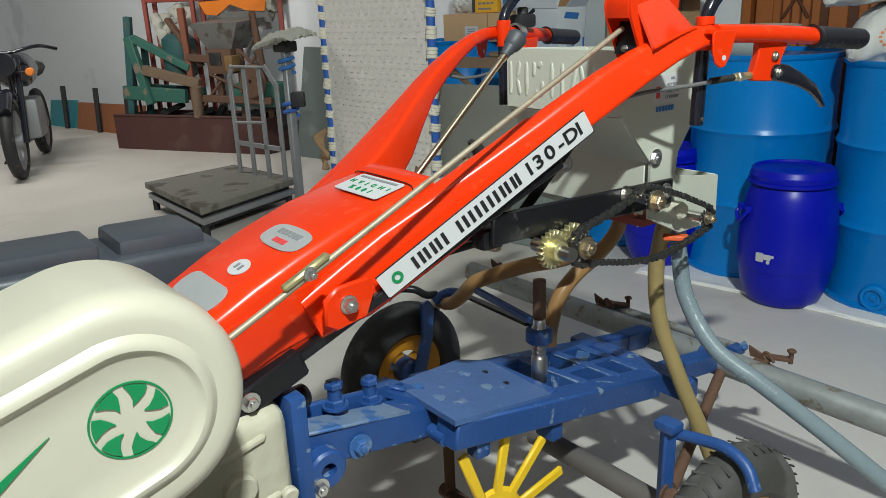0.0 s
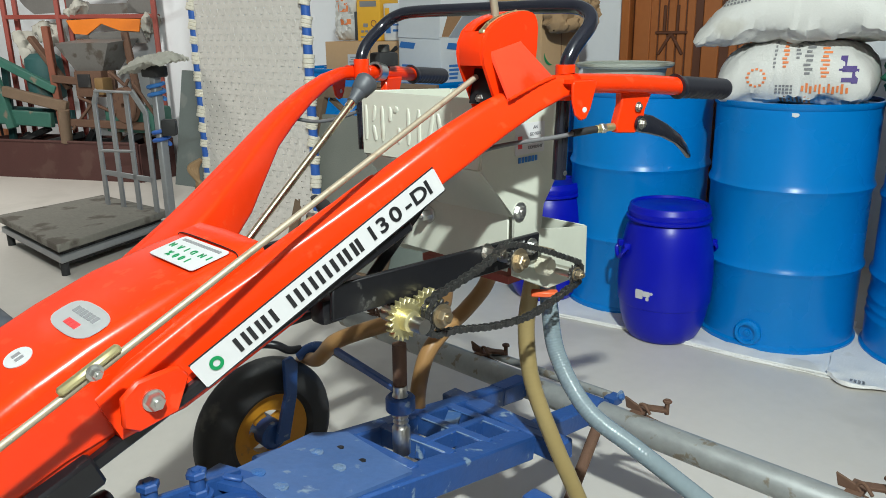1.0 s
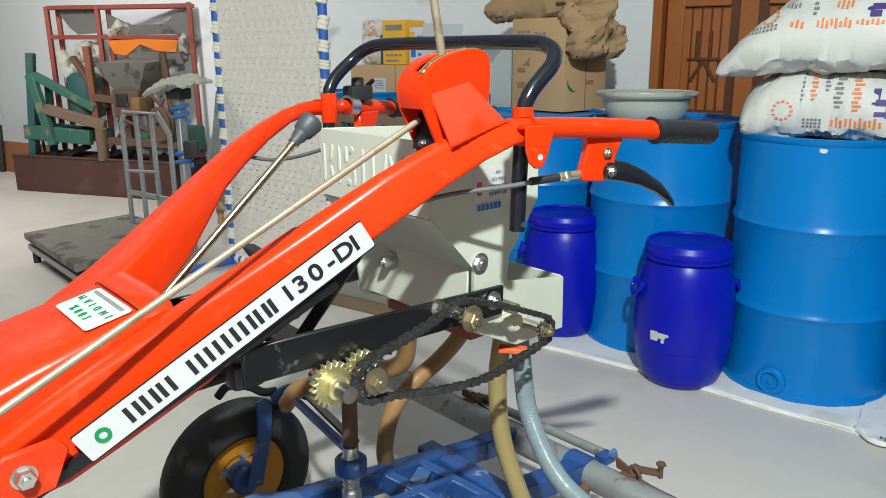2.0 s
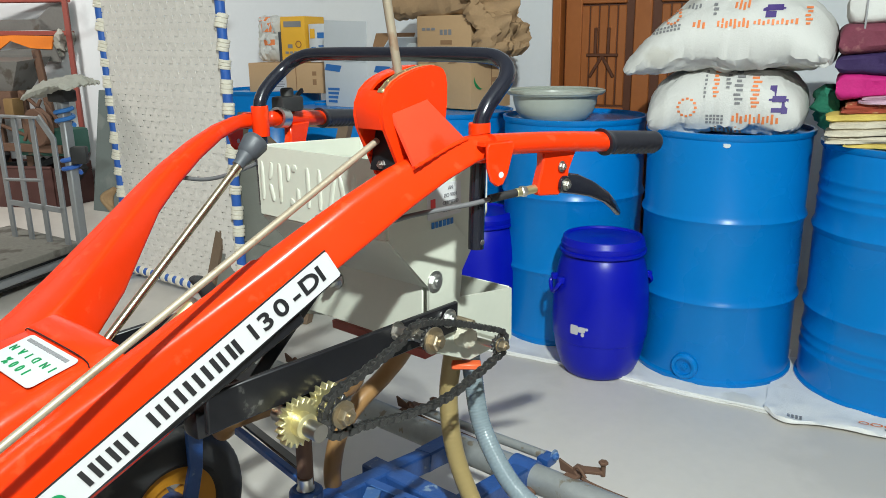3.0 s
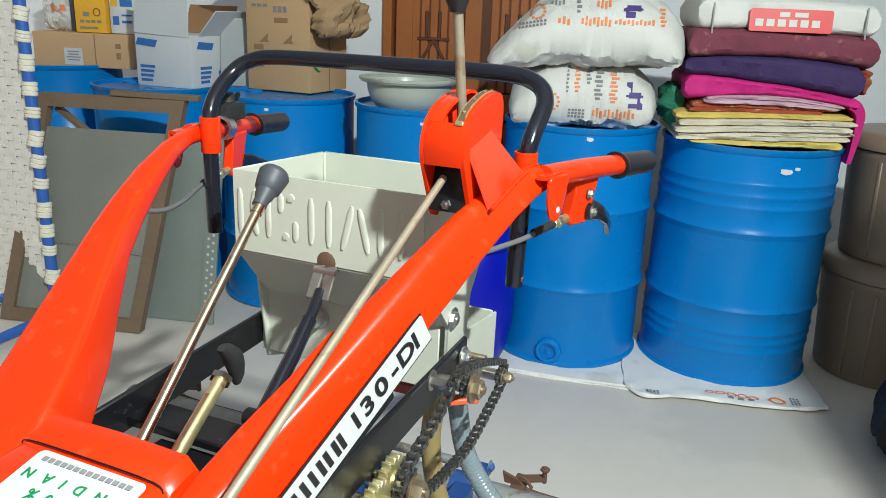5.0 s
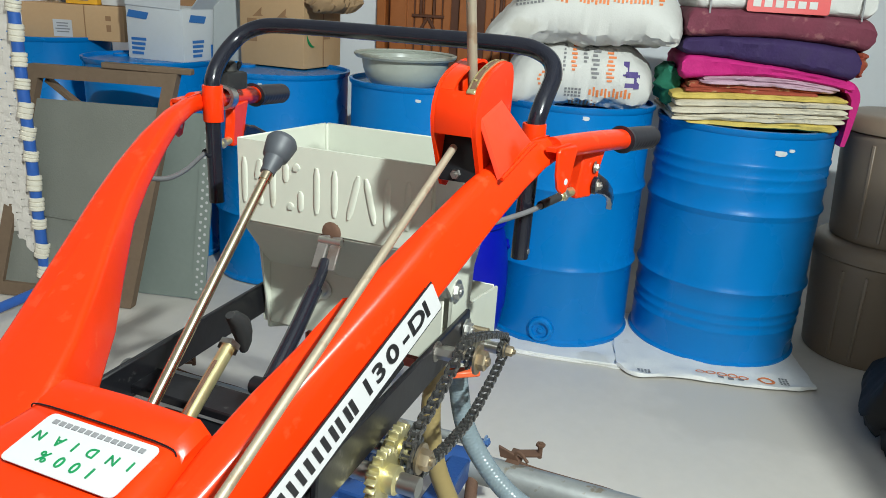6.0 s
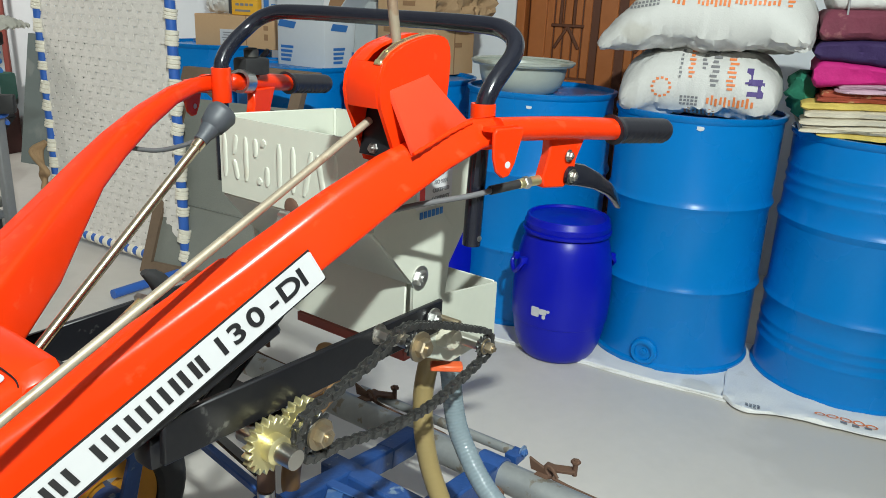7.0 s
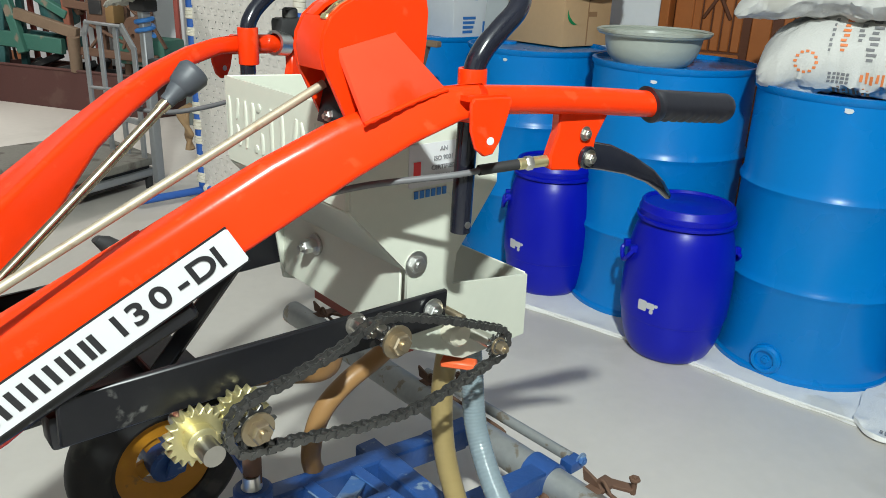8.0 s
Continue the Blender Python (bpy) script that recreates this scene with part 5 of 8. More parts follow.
for k in range(7):
    a0 = 2 * math.pi * k / 7
    outer = [(0.0355 * math.cos(a0 + t * 0.62), 0.0355 * math.sin(a0 + t * 0.62)) for t in (0, 0.2, 0.4, 0.6, 0.8, 1.0)]
    inner = [(r * math.cos(a0 + t), r * math.sin(a0 + t)) for r, t in ((0.028, 0.66), (0.020, 0.55), (0.014, 0.30), (0.020, 0.28), (0.028, 0.14))]
    part("emblem_blade", plate(outer + inner, 0.0014, em, 0), GREEN, guard, "curved green emblem blade")
part("green_stripe", plate([(0.064, 0.029), (0.116, 0.015), (0.30, -0.034), (0.30, -0.060), (0.116, 0.007)], 0.0014, em, 0), GREEN, guard)

# engine block and dark silencer box ahead of the hood
engine = part("engine_block", box((0.50, 0.34, 0.36), axes(P(-1.38, 0.0, 0.55), TU, -TV), 0.03, 3), DARK_GREY, tiller, "dark grey diesel engine block")
am = axes(P(-0.90, -0.215, 0.745), TU * 0.985 + Vector((0, 0, -0.03)), -TV)
air = part("tool_box", box((0.44, 0.16, 0.09), am, 0.016, 3), DARK_GREY, tiller, "dark grey moulded housing beside the hood")
part("housing_step", box((0.13, 0.13, 0.045), am @ Matrix.Translation((0.13, 0.0, 0.045)), 0.012, 2), DARK_GREY, air)
part("housing_cover", box((0.24, 0.12, 0.03), am @ Matrix.Translation((-0.08, 0, 0.052)), 0.01, 2), DARK_GREY, air)

# black loop bar between the handles
loop_pts = []
for s in (1, -1):
    half = [P(0.002, s * 0.237, 0.916), P(0.003, s * 0.239, 1.0), P(0.006, s * 0.241, 1.078), P(0.015, s * 0.243, 1.104), P(0.036, s * 0.245, 1.125), P(0.058, s * 0.244, 1.142), P(0.073, s * 0.235, 1.157), P(0.082, s * 0.216, 1.167), P(0.086, s * 0.188, 1.172), P(0.087, s * 0.12, 1.1735), P(0.087, s * 0.05, 1.1735)]
    loop_pts += half if s == 1 else half[::-1]
part("loop_bar", tube(loop_pts, 0.0112, 16, 7), GLOSS_BLACK, tiller, "glossy black bent tube joining both handles")
part("loop_hole", rod(P(0.002, 0.2475, 0.926), P(0.002, 0.2492, 0.926), 0.0038, 10), BOLT, tiller)

for s in (1, -1):
    part("sleeve", lathe([(0.0113, 0), (0.0143, 0), (0.0148, 0.002), (0.0148, 0.050), (0.0143, 0.052), (0.0113, 0.052)], Matrix.Translation(side(s, 0.006, 0.2400, 1.036)), 24, close=True), RED, tiller)
    part("grip_tube", tube([side(s, -0.006, 0.2670, 1.0618), side(s, 0.07, 0.2842, 1.0582), side(s, 0.14, 0.3000, 1.0535), side(s, 0.215, 0.3165, 1.0465)], 0.0145, 16, 5), RED, tiller)
    ga_, gb_ = side(s, 0.203, 0.3140, 1.0470), side(s, 0.332, 0.3400, 1.0360)
    gl = (gb_ - ga_).length
    grm = axes(ga_, gb_ - ga_, Vector((0, 0, 1)))
    secs = []
    for k in range(49):
        x = gl * k / 48
        r = 0.0170
        if x < 0.012:
            r = 0.0200 - 0.003 * (x / 0.012) ** 2
        end = (x - (gl - 0.014)) / 0.014
        if end > 0:
            r *= max(0.25, 1 - 0.75 * end ** 2.5)
        ring = []
        for j in range(24):
            a = 2 * math.pi * j / 24
            under = max(0.0, -math.sin(a)) ** 1.5
            wave_ = 0.0016 * math.sin(2 * math.pi * x / 0.0125) * under if 0.015 < x < gl - 0.016 else 0.0
            ridge = 0.0006 if j % 4 == 0 and math.sin(a) > -0.2 and 0.014 < x < gl - 0.016 else 0.0
            ring.append(grm @ Vector((x - (0.006 * math.sin(a) if x < 0.012 else 0), (r + wave_ + ridge) * math.sin(a), (r + wave_ + ridge) * math.cos(a))))
        secs.append(ring)
    part("rubber_grip", loft(secs), GRIP, tiller, "black rubber handle grip, scalloped underneath")
    # drilled tab under the tube
    tm = axes(side(s, -0.012, 0.2875, 1.040), TU + TV * s * 0.27, (0, 0, 1))
    t = part("drilled_tab", plate([(-0.0225, 0.022), (-0.0215, -0.004), (-0.016, -0.021), (-0.006, -0.0295), (0.004, -0.0275), (0.012, -0.014), (0.0225, 0.022), (0.0205, 0.0275), (-0.0195, 0.0275)], 0.005, tm, 0.0015), RED, tiller)
    part("tab_hole", rod(tm @ Vector((0, -0.014, -0.0029)), tm @ Vector((0, -0.014, 0.0029)), 0.0040, 14), WHITE_STICKER, t)
    part("tab_return", loft([[side(s, u, v, w) for u, v, w in ((-0.034, v_, 1.0635), (0.009, v_ + 0.008, 1.0635), (0.009, v_ + 0.008, 1.0685), (-0.034, v_, 1.0685))] for v_ in (0.268, 0.2790)]), RED, t, "bent top of the tab welded to the arm")
    # lever bracket, lever and cable
    bm_ = axes(side(s, 0.125, 0.2885, 1.012), TU + TV * s * 0.30, (0, 0, 1))
    br = part("lever_bracket", plate([(-0.040, -0.030), (-0.004, -0.033), (0.012, -0.022), (0.015, 0.002), (0.030, 0.034), (-0.034, 0.034), (-0.034, 0.012), (-0.042, -0.016)], 0.016, bm_, 0.002), RED, tiller)
    for x, y, r in ((0.004, -0.018, 0.0085), (-0.001, 0.008, 0.0075)):
        c = bm_ @ Vector((x, y, 0.0085 if (bm_.to_3x3() @ Vector((0, 0, 1))).dot(TV) * s > 0 else -0.0085))
        if y < 0:
            part("lever_boss", rod(c - TV * s * 0.002, c + TV * s * 0.004, 0.0125, 20, soft=0.001), GLOSS_BLACK, br, "round black lever boss")
            c = c + TV * s * 0.004
        part("bracket_bolt", hexbolt(c, TV * s, r * 0.72, 0.006), OLD_ZINC, br)
    lv = [(0.130, 0.285, 0.995, 0.014), (0.165, 0.292, 0.988, 0.0135), (0.205, 0.297, 0.975, 0.0105), (0.245, 0.299, 0.957, 0.008), (0.275, 0.297, 0.939, 0.006), (0.297, 0.293, 0.924, 0.004), (0.302, 0.292, 0.920, 0.003)]
    secs = []
    for u, v, w, h in lv:
        secs.append([side(s, u + h * 0.3 * y * 2, v + 0.010 * x, w + h * y) for x, y in round_rect(1.0, 2.0, 0.4, 2)])
    part("clutch_lever", loft(secs), GLOSS_BLACK, tiller, "curved black steel hand lever")
    part("cable_ferrule", rod(side(s, 0.112, 0.2825, 0.992), side(s, 0.050, 0.269, 0.990), 0.0062, 16, soft=0.001), BRASS, tiller, "dull zinc cable adjuster")
    part("cable_nut", hexbolt(side(s, 0.068, 0.273, 0.9905), (side(s, 0.050, 0.269, 0.990) - side(s, 0.118, 0.284, 0.992)), 0.008, 0.010, washer=0), STEEL, tiller)
    part("cable", tube([side(s, 0.050, 0.269, 0.990), side(s, 0.02, 0.262, 0.989), side(s, -0.02, 0.249, 0.984)] + ([side(s, -0.10, 0.212, 0.977), side(s, -0.16, 0.185, 0.965)] if s > 0 else [side(s, -0.08, 0.222, 0.982), side(s, -0.135, 0.204, 0.984), side(s, -0.18, 0.200, 0.994)]), 0.0034, 10, 5), CABLE, tiller, "grey sheathed clutch cable")
    part("cable_boot", tube([side(s, 0.051, 0.269, 0.990), side(s, 0.005, 0.2575, 0.9875)], 0.0056, 10, 3), RUBBER, tiller)

# dark switch cluster on the left handle
sw = part("switch_box", box((0.05, 0.035, 0.028), axes(P(0.10, -0.283, 1.083), TU, TV), 0.006), RUBBER, tiller, "black plastic light switch cluster")
part("switch_knob", rod(P(0.10, -0.283, 1.095), P(0.10, -0.283, 1.112), 0.012, 16, soft=0.003), RUBBER, sw)
part("switch_lever", beam(P(0.12, -0.29, 1.09), P(0.15, -0.30, 1.105), 0.006, 0.008, 0.001), RUBBER, sw)
part("switch_clamp", lathe([(0.0145, -0.012), (0.019, -0.012), (0.019, 0.012), (0.0145, 0.012)], frame_at(P(0.075, -0.274, 1.060), P(0.14, -0.295, 1.053)), 18, close=True), BOLT, sw)

# quadrant housing on the right arm
gate_top = [(-0.154, 1.092), (-0.157, 1.108), (-0.155, 1.122), (-0.147, 1.137), (-0.135, 1.1465), (-0.121, 1.153), (-0.106, 1.1575), (-0.091, 1.161), (-0.077, 1.163), (-0.064, 1.1635), (-0.054, 1.162), (-0.047, 1.1585), (-0.042, 1.151), (-0.040, 1.140), (-0.041, 1.114)]
gate_right = gate_top + [(-0.048, 1.068), (-0.085, 1.052), (-0.128, 1.038)]
gate_left = gate_top + [(-0.052, 1.070), (-0.085, 1.040), (-0.112, 1.026), (-0.124, 1.030)]
for outline_, v0, v1 in ((gate_left, 0.1725, 0.1765), (gate_right, 0.2185, 0.2235)):
    bm = loft([[P(u, v, w) for u, w in outline_] for v in (v0, v1)])
    bmesh.ops.bevel(bm, geom=[e for e in bm.edges if e.calc_face_angle(0) > 0.9], offset=0.0012, segments=2, affect="EDGES")
    part("quadrant_plate", bm, RED, tiller, "vermilion side plate of the lever quadrant")


def cap_strip(pts, v0, v1, lift=0.0, thick=0.0035, soft=0.0):
    """A strip of sheet that follows the top of the quadrant between two widths; soft rounds its left edge."""
    secs = []
    for k, (u, w) in enumerate(pts):
        a_, b_ = pts[max(0, k - 1)], pts[min(len(pts) - 1, k + 1)]
        t = Vector((b_[0] - a_[0], b_[1] - a_[1])).normalized()
        n_ = Vector((-t.y, t.x))
        def at(v, d):
            return P(u + n_.x * d, v, w + n_.y * d)
        secs.append([at(v0, lift - thick), at(v0, lift - soft), at(v0 + 0.3 * soft, lift - 0.3 * soft), at(v0 + soft, lift), at(v1, lift), at(v1, lift - thick)])
    return loft(secs)


part("quadrant_cap", cap_strip(gate_top[:4], 0.1735, 0.2190, 0.0008, soft=0.006), RED, tiller, "rounded vermilion front of the quadrant")
part("quadrant_cap", cap_strip(gate_top[3:12], 0.1735, 0.1935, 0.0008, soft=0.006), RED, tiller, "curved vermilion cap beside the lever slot")
part("quadrant_cap", cap_strip(gate_top[3:12], 0.2075, 0.2190, 0.0008, soft=0.001), RED, tiller, "curved vermilion cap beside the lever slot")
part("quadrant_cap", cap_strip(gate_top[11:], 0.1735, 0.2190, 0.0008, soft=0.006), RED, tiller)
for v0, v1 in ((0.2085, 0.2102), (0.2160, 0.2177)):
    part("slot_guide", cap_strip(gate_top[3:12], v0, v1, 0.0020, 0.003, soft=0.0005), BRASS, tiller, "worn brass-coloured slot rail")
part("slot_notches", cap_strip(gate_top[3:12], 0.2102, 0.2160, 0.0014, 0.003, soft=0.0005), RUST, tiller, "dark notched strip between the rails")
for k in (4, 6, 8, 10):
    u, w = gate_top[k]
    part("slot_notch_pin", rod(P(u, 0.213, w - 0.001), P(u - 0.001, 0.213, w + 0.0025), 0.0018, 8), BRASS, tiller)
part("slot_guide_end", box((0.006, 0.010, 0.003), axes(P(-0.1480, 0.2130, 1.1375), TU * 0.6 + Vector((0, 0, 0.8)), -TV), 0.001, 1), BRASS, tiller)
# black here paints in the shade inside the quadrant housing
part("front_web", box((0.004, 0.042, 0.050), axes(P(-0.128, 0.1975, 1.062), TU + Vector((0, 0, -0.25)), -TV), 0.001), BLACK, tiller, "inner wall of the quadrant, blackened for the shade inside")
part("pivot_pin", hexbolt(P(-0.126, 0.196, 1.046), -TU, 0.006, 0.012), STEEL, tiller)
lev = part("main_lever", rod(P(-0.090, 0.196, 1.10), P(-0.116, 0.192, 1.258), 0.0056, 14), DULL_ROD, tiller, "dull main clutch lever rod")
part("lever_knob", lathe([(0.008, -0.01), (0.012, 0.0), (0.02, 0.02), (0.021, 0.032), (0.014, 0.042), (0, 0.045)], frame_at(P(-0.116, 0.192, 1.258), P(-0.119, 0.192, 1.276)), 20), RUBBER, lev)
# braced gusset box between quadrant and arm
g_hi, g_lo = [(-0.141, 0.2255, 1.107), (-0.078, 0.2255, 1.120)], [(-0.126, 0.2450, 1.047), (-0.036, 0.2520, 1.071)]
secs = []
for k in range(2):
    a_, b_ = g_hi[k], g_lo[k]
    secs.append([P(a_[0], a_[1] - 0.002, a_[2] + 0.004), P(*a_), P(*b_), P(b_[0], b_[1] - 0.004, b_[2] - 0.004), P(a_[0], a_[1] - 0.004, a_[2] - 0.004)])
bm = loft(secs)
bmesh.ops.bevel(bm, geom=list(bm.edges), offset=0.0008, segments=1, affect="EDGES")
part("gusset", bm, FADED_RED, tiller, "slanting vermilion gusset plate")

part("weld_bead", tube([P(-0.130, 0.2475, 1.0465), P(-0.10, 0.2510, 1.0565), P(-0.07, 0.2535, 1.0655), P(-0.040, 0.2560, 1.0725)], 0.0022, 8, 6, radii=lambda t: 1 + 0.25 * math.sin(70 * t)), RED, tiller, "painted weld bead")
part("weld_bead", tube([P(-0.134, 0.2205, 1.040), P(-0.128, 0.228, 1.041), P(-0.124, 0.238, 1.045)], 0.0035, 8, 6, radii=lambda t: 1 + 0.3 * math.sin(40 * t)), RED, tiller, "painted weld bead")

# gear levers and rods
rod1 = part("gear_lever", rod(P(-0.445, 0.028, 0.845), P(-0.206, 0.009, 1.045), 0.0054, 16), CHROME, tiller, "slanting plated gear lever")
d = (P(-0.206, 0.009, 1.045) - P(-0.445, 0.028, 0.845)).normalized()
k0 = P(-0.217, 0.009, 1.036)
part("gear_knob", lathe([(0.0060, 0), (0.0080, 0.001), (0.0084, 0.009), (0.0104, 0.014), (0.0112, 0.020), (0.0116, 0.021), (0.0142, 0.0235), (0.0162, 0.033), (0.0176, 0.042), (0.0178, 0.044), (0.0150, 0.0490), (0, 0.050)], frame_at(k0, k0 + d), 32), KNOB, rod1, "dark grey flared rubber knob")
part("rod_collar", rod(P(-0.224, 0.0103, 1.0300), P(-0.2165, 0.0098, 1.0362), 0.0066, 14), CHROME, rod1)
c0, c1 = P(-0.83, 0.186, 0.750), P(-0.138, 0.1935, 1.076)
part("clutch_rod", rod(c0, c1, 0.0042, 12), DULL_ROD, tiller, "long dull steel clutch rod beside the hood")
dirc = (c1 - c0).normalized()
h0 = P(-0.702, 0.189, 0.815)
hk = part("rod_turnbuckle", beam(h0 - dirc * 0.038 + Vector((0, 0, 0.004)), h0 + dirc * 0.034 + Vector((0, 0, 0.004)), 0.012, 0.009, 0.003), BRASS, tiller, "yellow zinc turnbuckle with bolt")
part("turnbuckle_bolt", hexbolt(h0 + Vector((0, 0, 0.002)) + TV * 0.008, TV, 0.006, 0.010), BOLT, hk)
short = part("short_lever", rod(P(-0.405, 0.037, 0.825), P(-0.312, 0.025, 0.873), 0.0076, 14), BRASS, tiller, "short rusty plated selector lever")
part("lever_slot", beam(P(-0.395, 0.0355, 0.8375), P(-0.335, 0.0275, 0.8685), 0.004, 0.003, 0.0005), RUST, short)
part("lever_nut", hexbolt(P(-0.316, 0.0255, 0.871), P(-0.30, 0.0235, 0.8793) - P(-0.316, 0.0255, 0.871), 0.012, 0.010, washer=0), STEEL, short)
ax_ = (P(-0.30, 0.0235, 0.8793) - P(-0.316, 0.0255, 0.871)).normalized()
sd_ = ax_.cross(Vector((0, 0, 1))).normalized()
cw = P(-0.290, 0.0225, 0.884)
nrm = sd_.cross(ax_)
wsec = []
for x, t, h in ((-0.040, 0.006, -0.006), (-0.030, 0.010, -0.001), (-0.012, 0.013, 0.004), (0.0, 0.014, 0.005), (0.012, 0.013, 0.004), (0.030, 0.010, -0.001), (0.040, 0.006, -0.006)):
    wsec.append([cw + nrm * x * 0.72 + ax_ * (0.8 * h + 0.85 * t * math.cos(a)) + sd_ * t * 0.8 * math.sin(a) for a in [2 * math.pi * k / 10 for k in range(10)]])
part("wing_knob", loft(wsec), RUBBER, short, "black winged plastic knob")
# black floor of the neck behind the hood
part("neck_tray", box((0.17, 0.16, 0.012), axes(P(-0.36, -0.02, 0.742), TU + Vector((0, 0, 0.02)), -TV), 0.002), BLACK, tiller, "black steel tray between the arms")
part("neck_front", box((0.012, 0.15, 0.09), axes(P(-0.435, 0.0, 0.79), TU, -TV), 0.002), BLACK, tiller)


# ---- seed drill behind the tiller ----
drill = thing("seed_drill", P(0.05, 0, 0), "grey-cream seed drill with hopper, chain drive and hoses", "seed drill")


def panel(name, corners, thick, mat, label="", parent=None):
    """A sheet through corners (in order), made thick to its back."""
    c = [P(*p) for p in corners]
    nrm = (c[1] - c[0]).cross(c[2] - c[0]).normalized() * thick
    bm = loft([c, [p - nrm for p in c]])
    bmesh.ops.bevel(bm, geom=list(bm.edges), offset=min(0.0012, thick * 0.3), segments=1, affect="EDGES")
    return part(name, bm, mat, parent or drill, label)


HL, HV, U0, U1, WT, WR, WB = 0.130, 0.148, -0.081, 0.138, 1.039, 1.029, 0.930
face = panel("hopper_front", [(U0, -HL, WB), (U0, HV, WB), (U0, HV, WT), (U0, -HL, WT)], -0.004, HOPPER, "hopper front with worn embossed lettering")
panel("hopper_back", [(U1, -HL, WB), (U1, HV, WB), (U1, HV, WR), (U1, -HL, WR)], 0.004, HOPPER)
panel("hopper_side", [(U0, -HL, WB), (U1, -HL, WB), (U1, -HL, WR), (U0, -HL, WT)], 0.004, HOPPER)
panel("hopper_side", [(U0, HV, WB), (U1, HV, WB), (U1, HV, WR), (U0, HV, WT)], -0.004, HOPPER)
for u in (U0 + 0.002, U1 - 0.002):
    for v in (-HL + 0.002, HV - 0.002):
        part("corner_weld", beam(P(u, v, WB), P(u, v, (WT if u < 0 else WR) - 0.001), 0.004, 0.004, 0.001), HOPPER, drill)
# funnel down to the metering box
LV, LU0, LU1, LW = 0.145, 0.003, 0.075, 0.842
panel("hopper_slope", [(U0, -HL, WB), (U0, HV, WB), (LU0, LV, LW), (LU0, -LV, LW)], 0.004, HOPPER)
panel("hopper_slope", [(U1, -HL, WB), (U1, HV, WB), (LU1, LV, LW), (LU1, -LV, LW)], -0.004, HOPPER)
panel("hopper_end", [(U0, HV, WB), (U1, HV, WB), (LU1, LV, LW), (LU0, LV, LW)], -0.004, HOPPER)
panel("hopper_end", [(U0, -HL, WB), (U1, -HL, WB), (LU1, -LV, LW), (LU0, -LV, LW)], 0.004, HOPPER)
# embossed marks: raised strokes, worn smooth
em = axes(P(U0 - 0.0044, 0.0, 0.985), TV, Vector((0, 0, 1)))


def embossed(strokes, wide=0.0100):
    """Raised rounded strokes along short lines on the hopper front."""
    for pts in strokes:
        path_ = [em @ Vector((x, y, 0.0)) for x, y in pts]
        secs = []
        line = smooth_path(path_, 6) if len(path_) > 2 else [path_[0].lerp(path_[1], k / 6) for k in range(7)]
        nz = (em.to_3x3() @ Vector((0, 0, 1))).normalized()
        for i, p in enumerate(line):
            d = (line[min(i + 1, len(line) - 1)] - line[max(i - 1, 0)]).normalized()
            sd = nz.cross(d)
            f = 0.45 if i in (0, len(line) - 1) else 1.0
            secs.append([p + sd * x * wide * f + nz * z for x, z in ((-0.5, -0.0005), (-0.40, 0.0006), (-0.2, 0.0013), (0.2, 0.0013), (0.40, 0.0006), (0.5, -0.0005))])
        part("embossed_stroke", loft(secs), HOPPER, face, "raised worn stroke")


embossed([((-0.120, -0.030), (-0.120, 0.030)), ((-0.101, 0.004), (-0.095, 0.030)), ((-0.101, -0.004), (-0.094, -0.030)), ((-0.076, -0.030), (-0.076, 0.030)),
          ((-0.056, 0.006), (-0.056, 0.030)), ((-0.034, -0.030), (-0.034, -0.004)), ((-0.052, -0.030), (-0.046, -0.022)), ((-0.044, 0.022), (-0.036, 0.030)),
          ((-0.010, -0.030), (-0.010, 0.030)), ((0.016, -0.030), (0.016, 0.030)), ((0.036, -0.030), (0.050, 0.028)), ((0.060, 0.026), (0.073, -0.030)),
          ((0.090, -0.030), (0.090, 0.030)), ((0.118, -0.030), (0.118, 0.030))])
# metering box below the funnel
mfront = panel("metering_front", [(0.003, -0.155, 0.842), (0.003, 0.138, 0.842), (0.0, 0.138, 0.744), (0.0, -0.155, 0.744)], 0.004, HOPPER)
part("front_bolt", hexbolt(P(-0.003, -0.050, 0.815), -TU, 0.010, 0.022), BOLT, mfront)
panel("metering_side", [(0.006, -0.142, LW), (LU1, -0.142, LW), (LU1, -0.142, 0.735), (0.006, -0.142, 0.748)], 0.003, HOPPER)
panel("metering_back", [(LU1, -LV, LW), (LU1, LV, LW), (LU1, LV, 0.735), (LU1, -LV, 0.735)], -0.004, HOPPER)
endp = panel("side_plate", [(-0.0835, 0.146, 0.929), (0.02, 0.146, 0.975), (0.085, 0.146, 0.90), (0.072, 0.144, 0.805), (0.218, 0.140, 0.784), (0.222, 0.138, 0.689), (0.10, 0.142, 0.690), (0.0, 0.144, 0.738), (0.001, 0.146, 0.8405)], 0.005, HOPPER, "grey-cream side plate with bolts")
panel("side_plate", [(-0.03, -0.146, 0.925), (0.085, -0.146, 0.90), (0.09, -0.146, 0.700), (-0.005, -0.146, 0.735)], 0.005, HOPPER)
panel("outlet_end", [(0.219, 0.137, 0.784), (0.219, -0.135, 0.784), (0.219, -0.135, 0.700), (0.219, 0.137, 0.700)], 0.003, HOPPER)
part("plate_hole", rod(P(0.176, 0.1405, 0.735), P(0.176, 0.1435, 0.735), 0.005, 12), BLACK, endp)
part("stub_pin", rod(P(0.062, 0.14, 0.775), P(0.062, 0.185, 0.775), 0.005, 10), TAN_BOLT, endp)
for u, w, r in ((0.012, 0.848, 0.011),):
    part("plate_bolt", hexbolt(P(u, 0.150, w), TV, r, 0.008), BOLT, endp)
st = axes(P(0.034, 0.1530, 0.968), TU, Vector((0, 0, 1)))
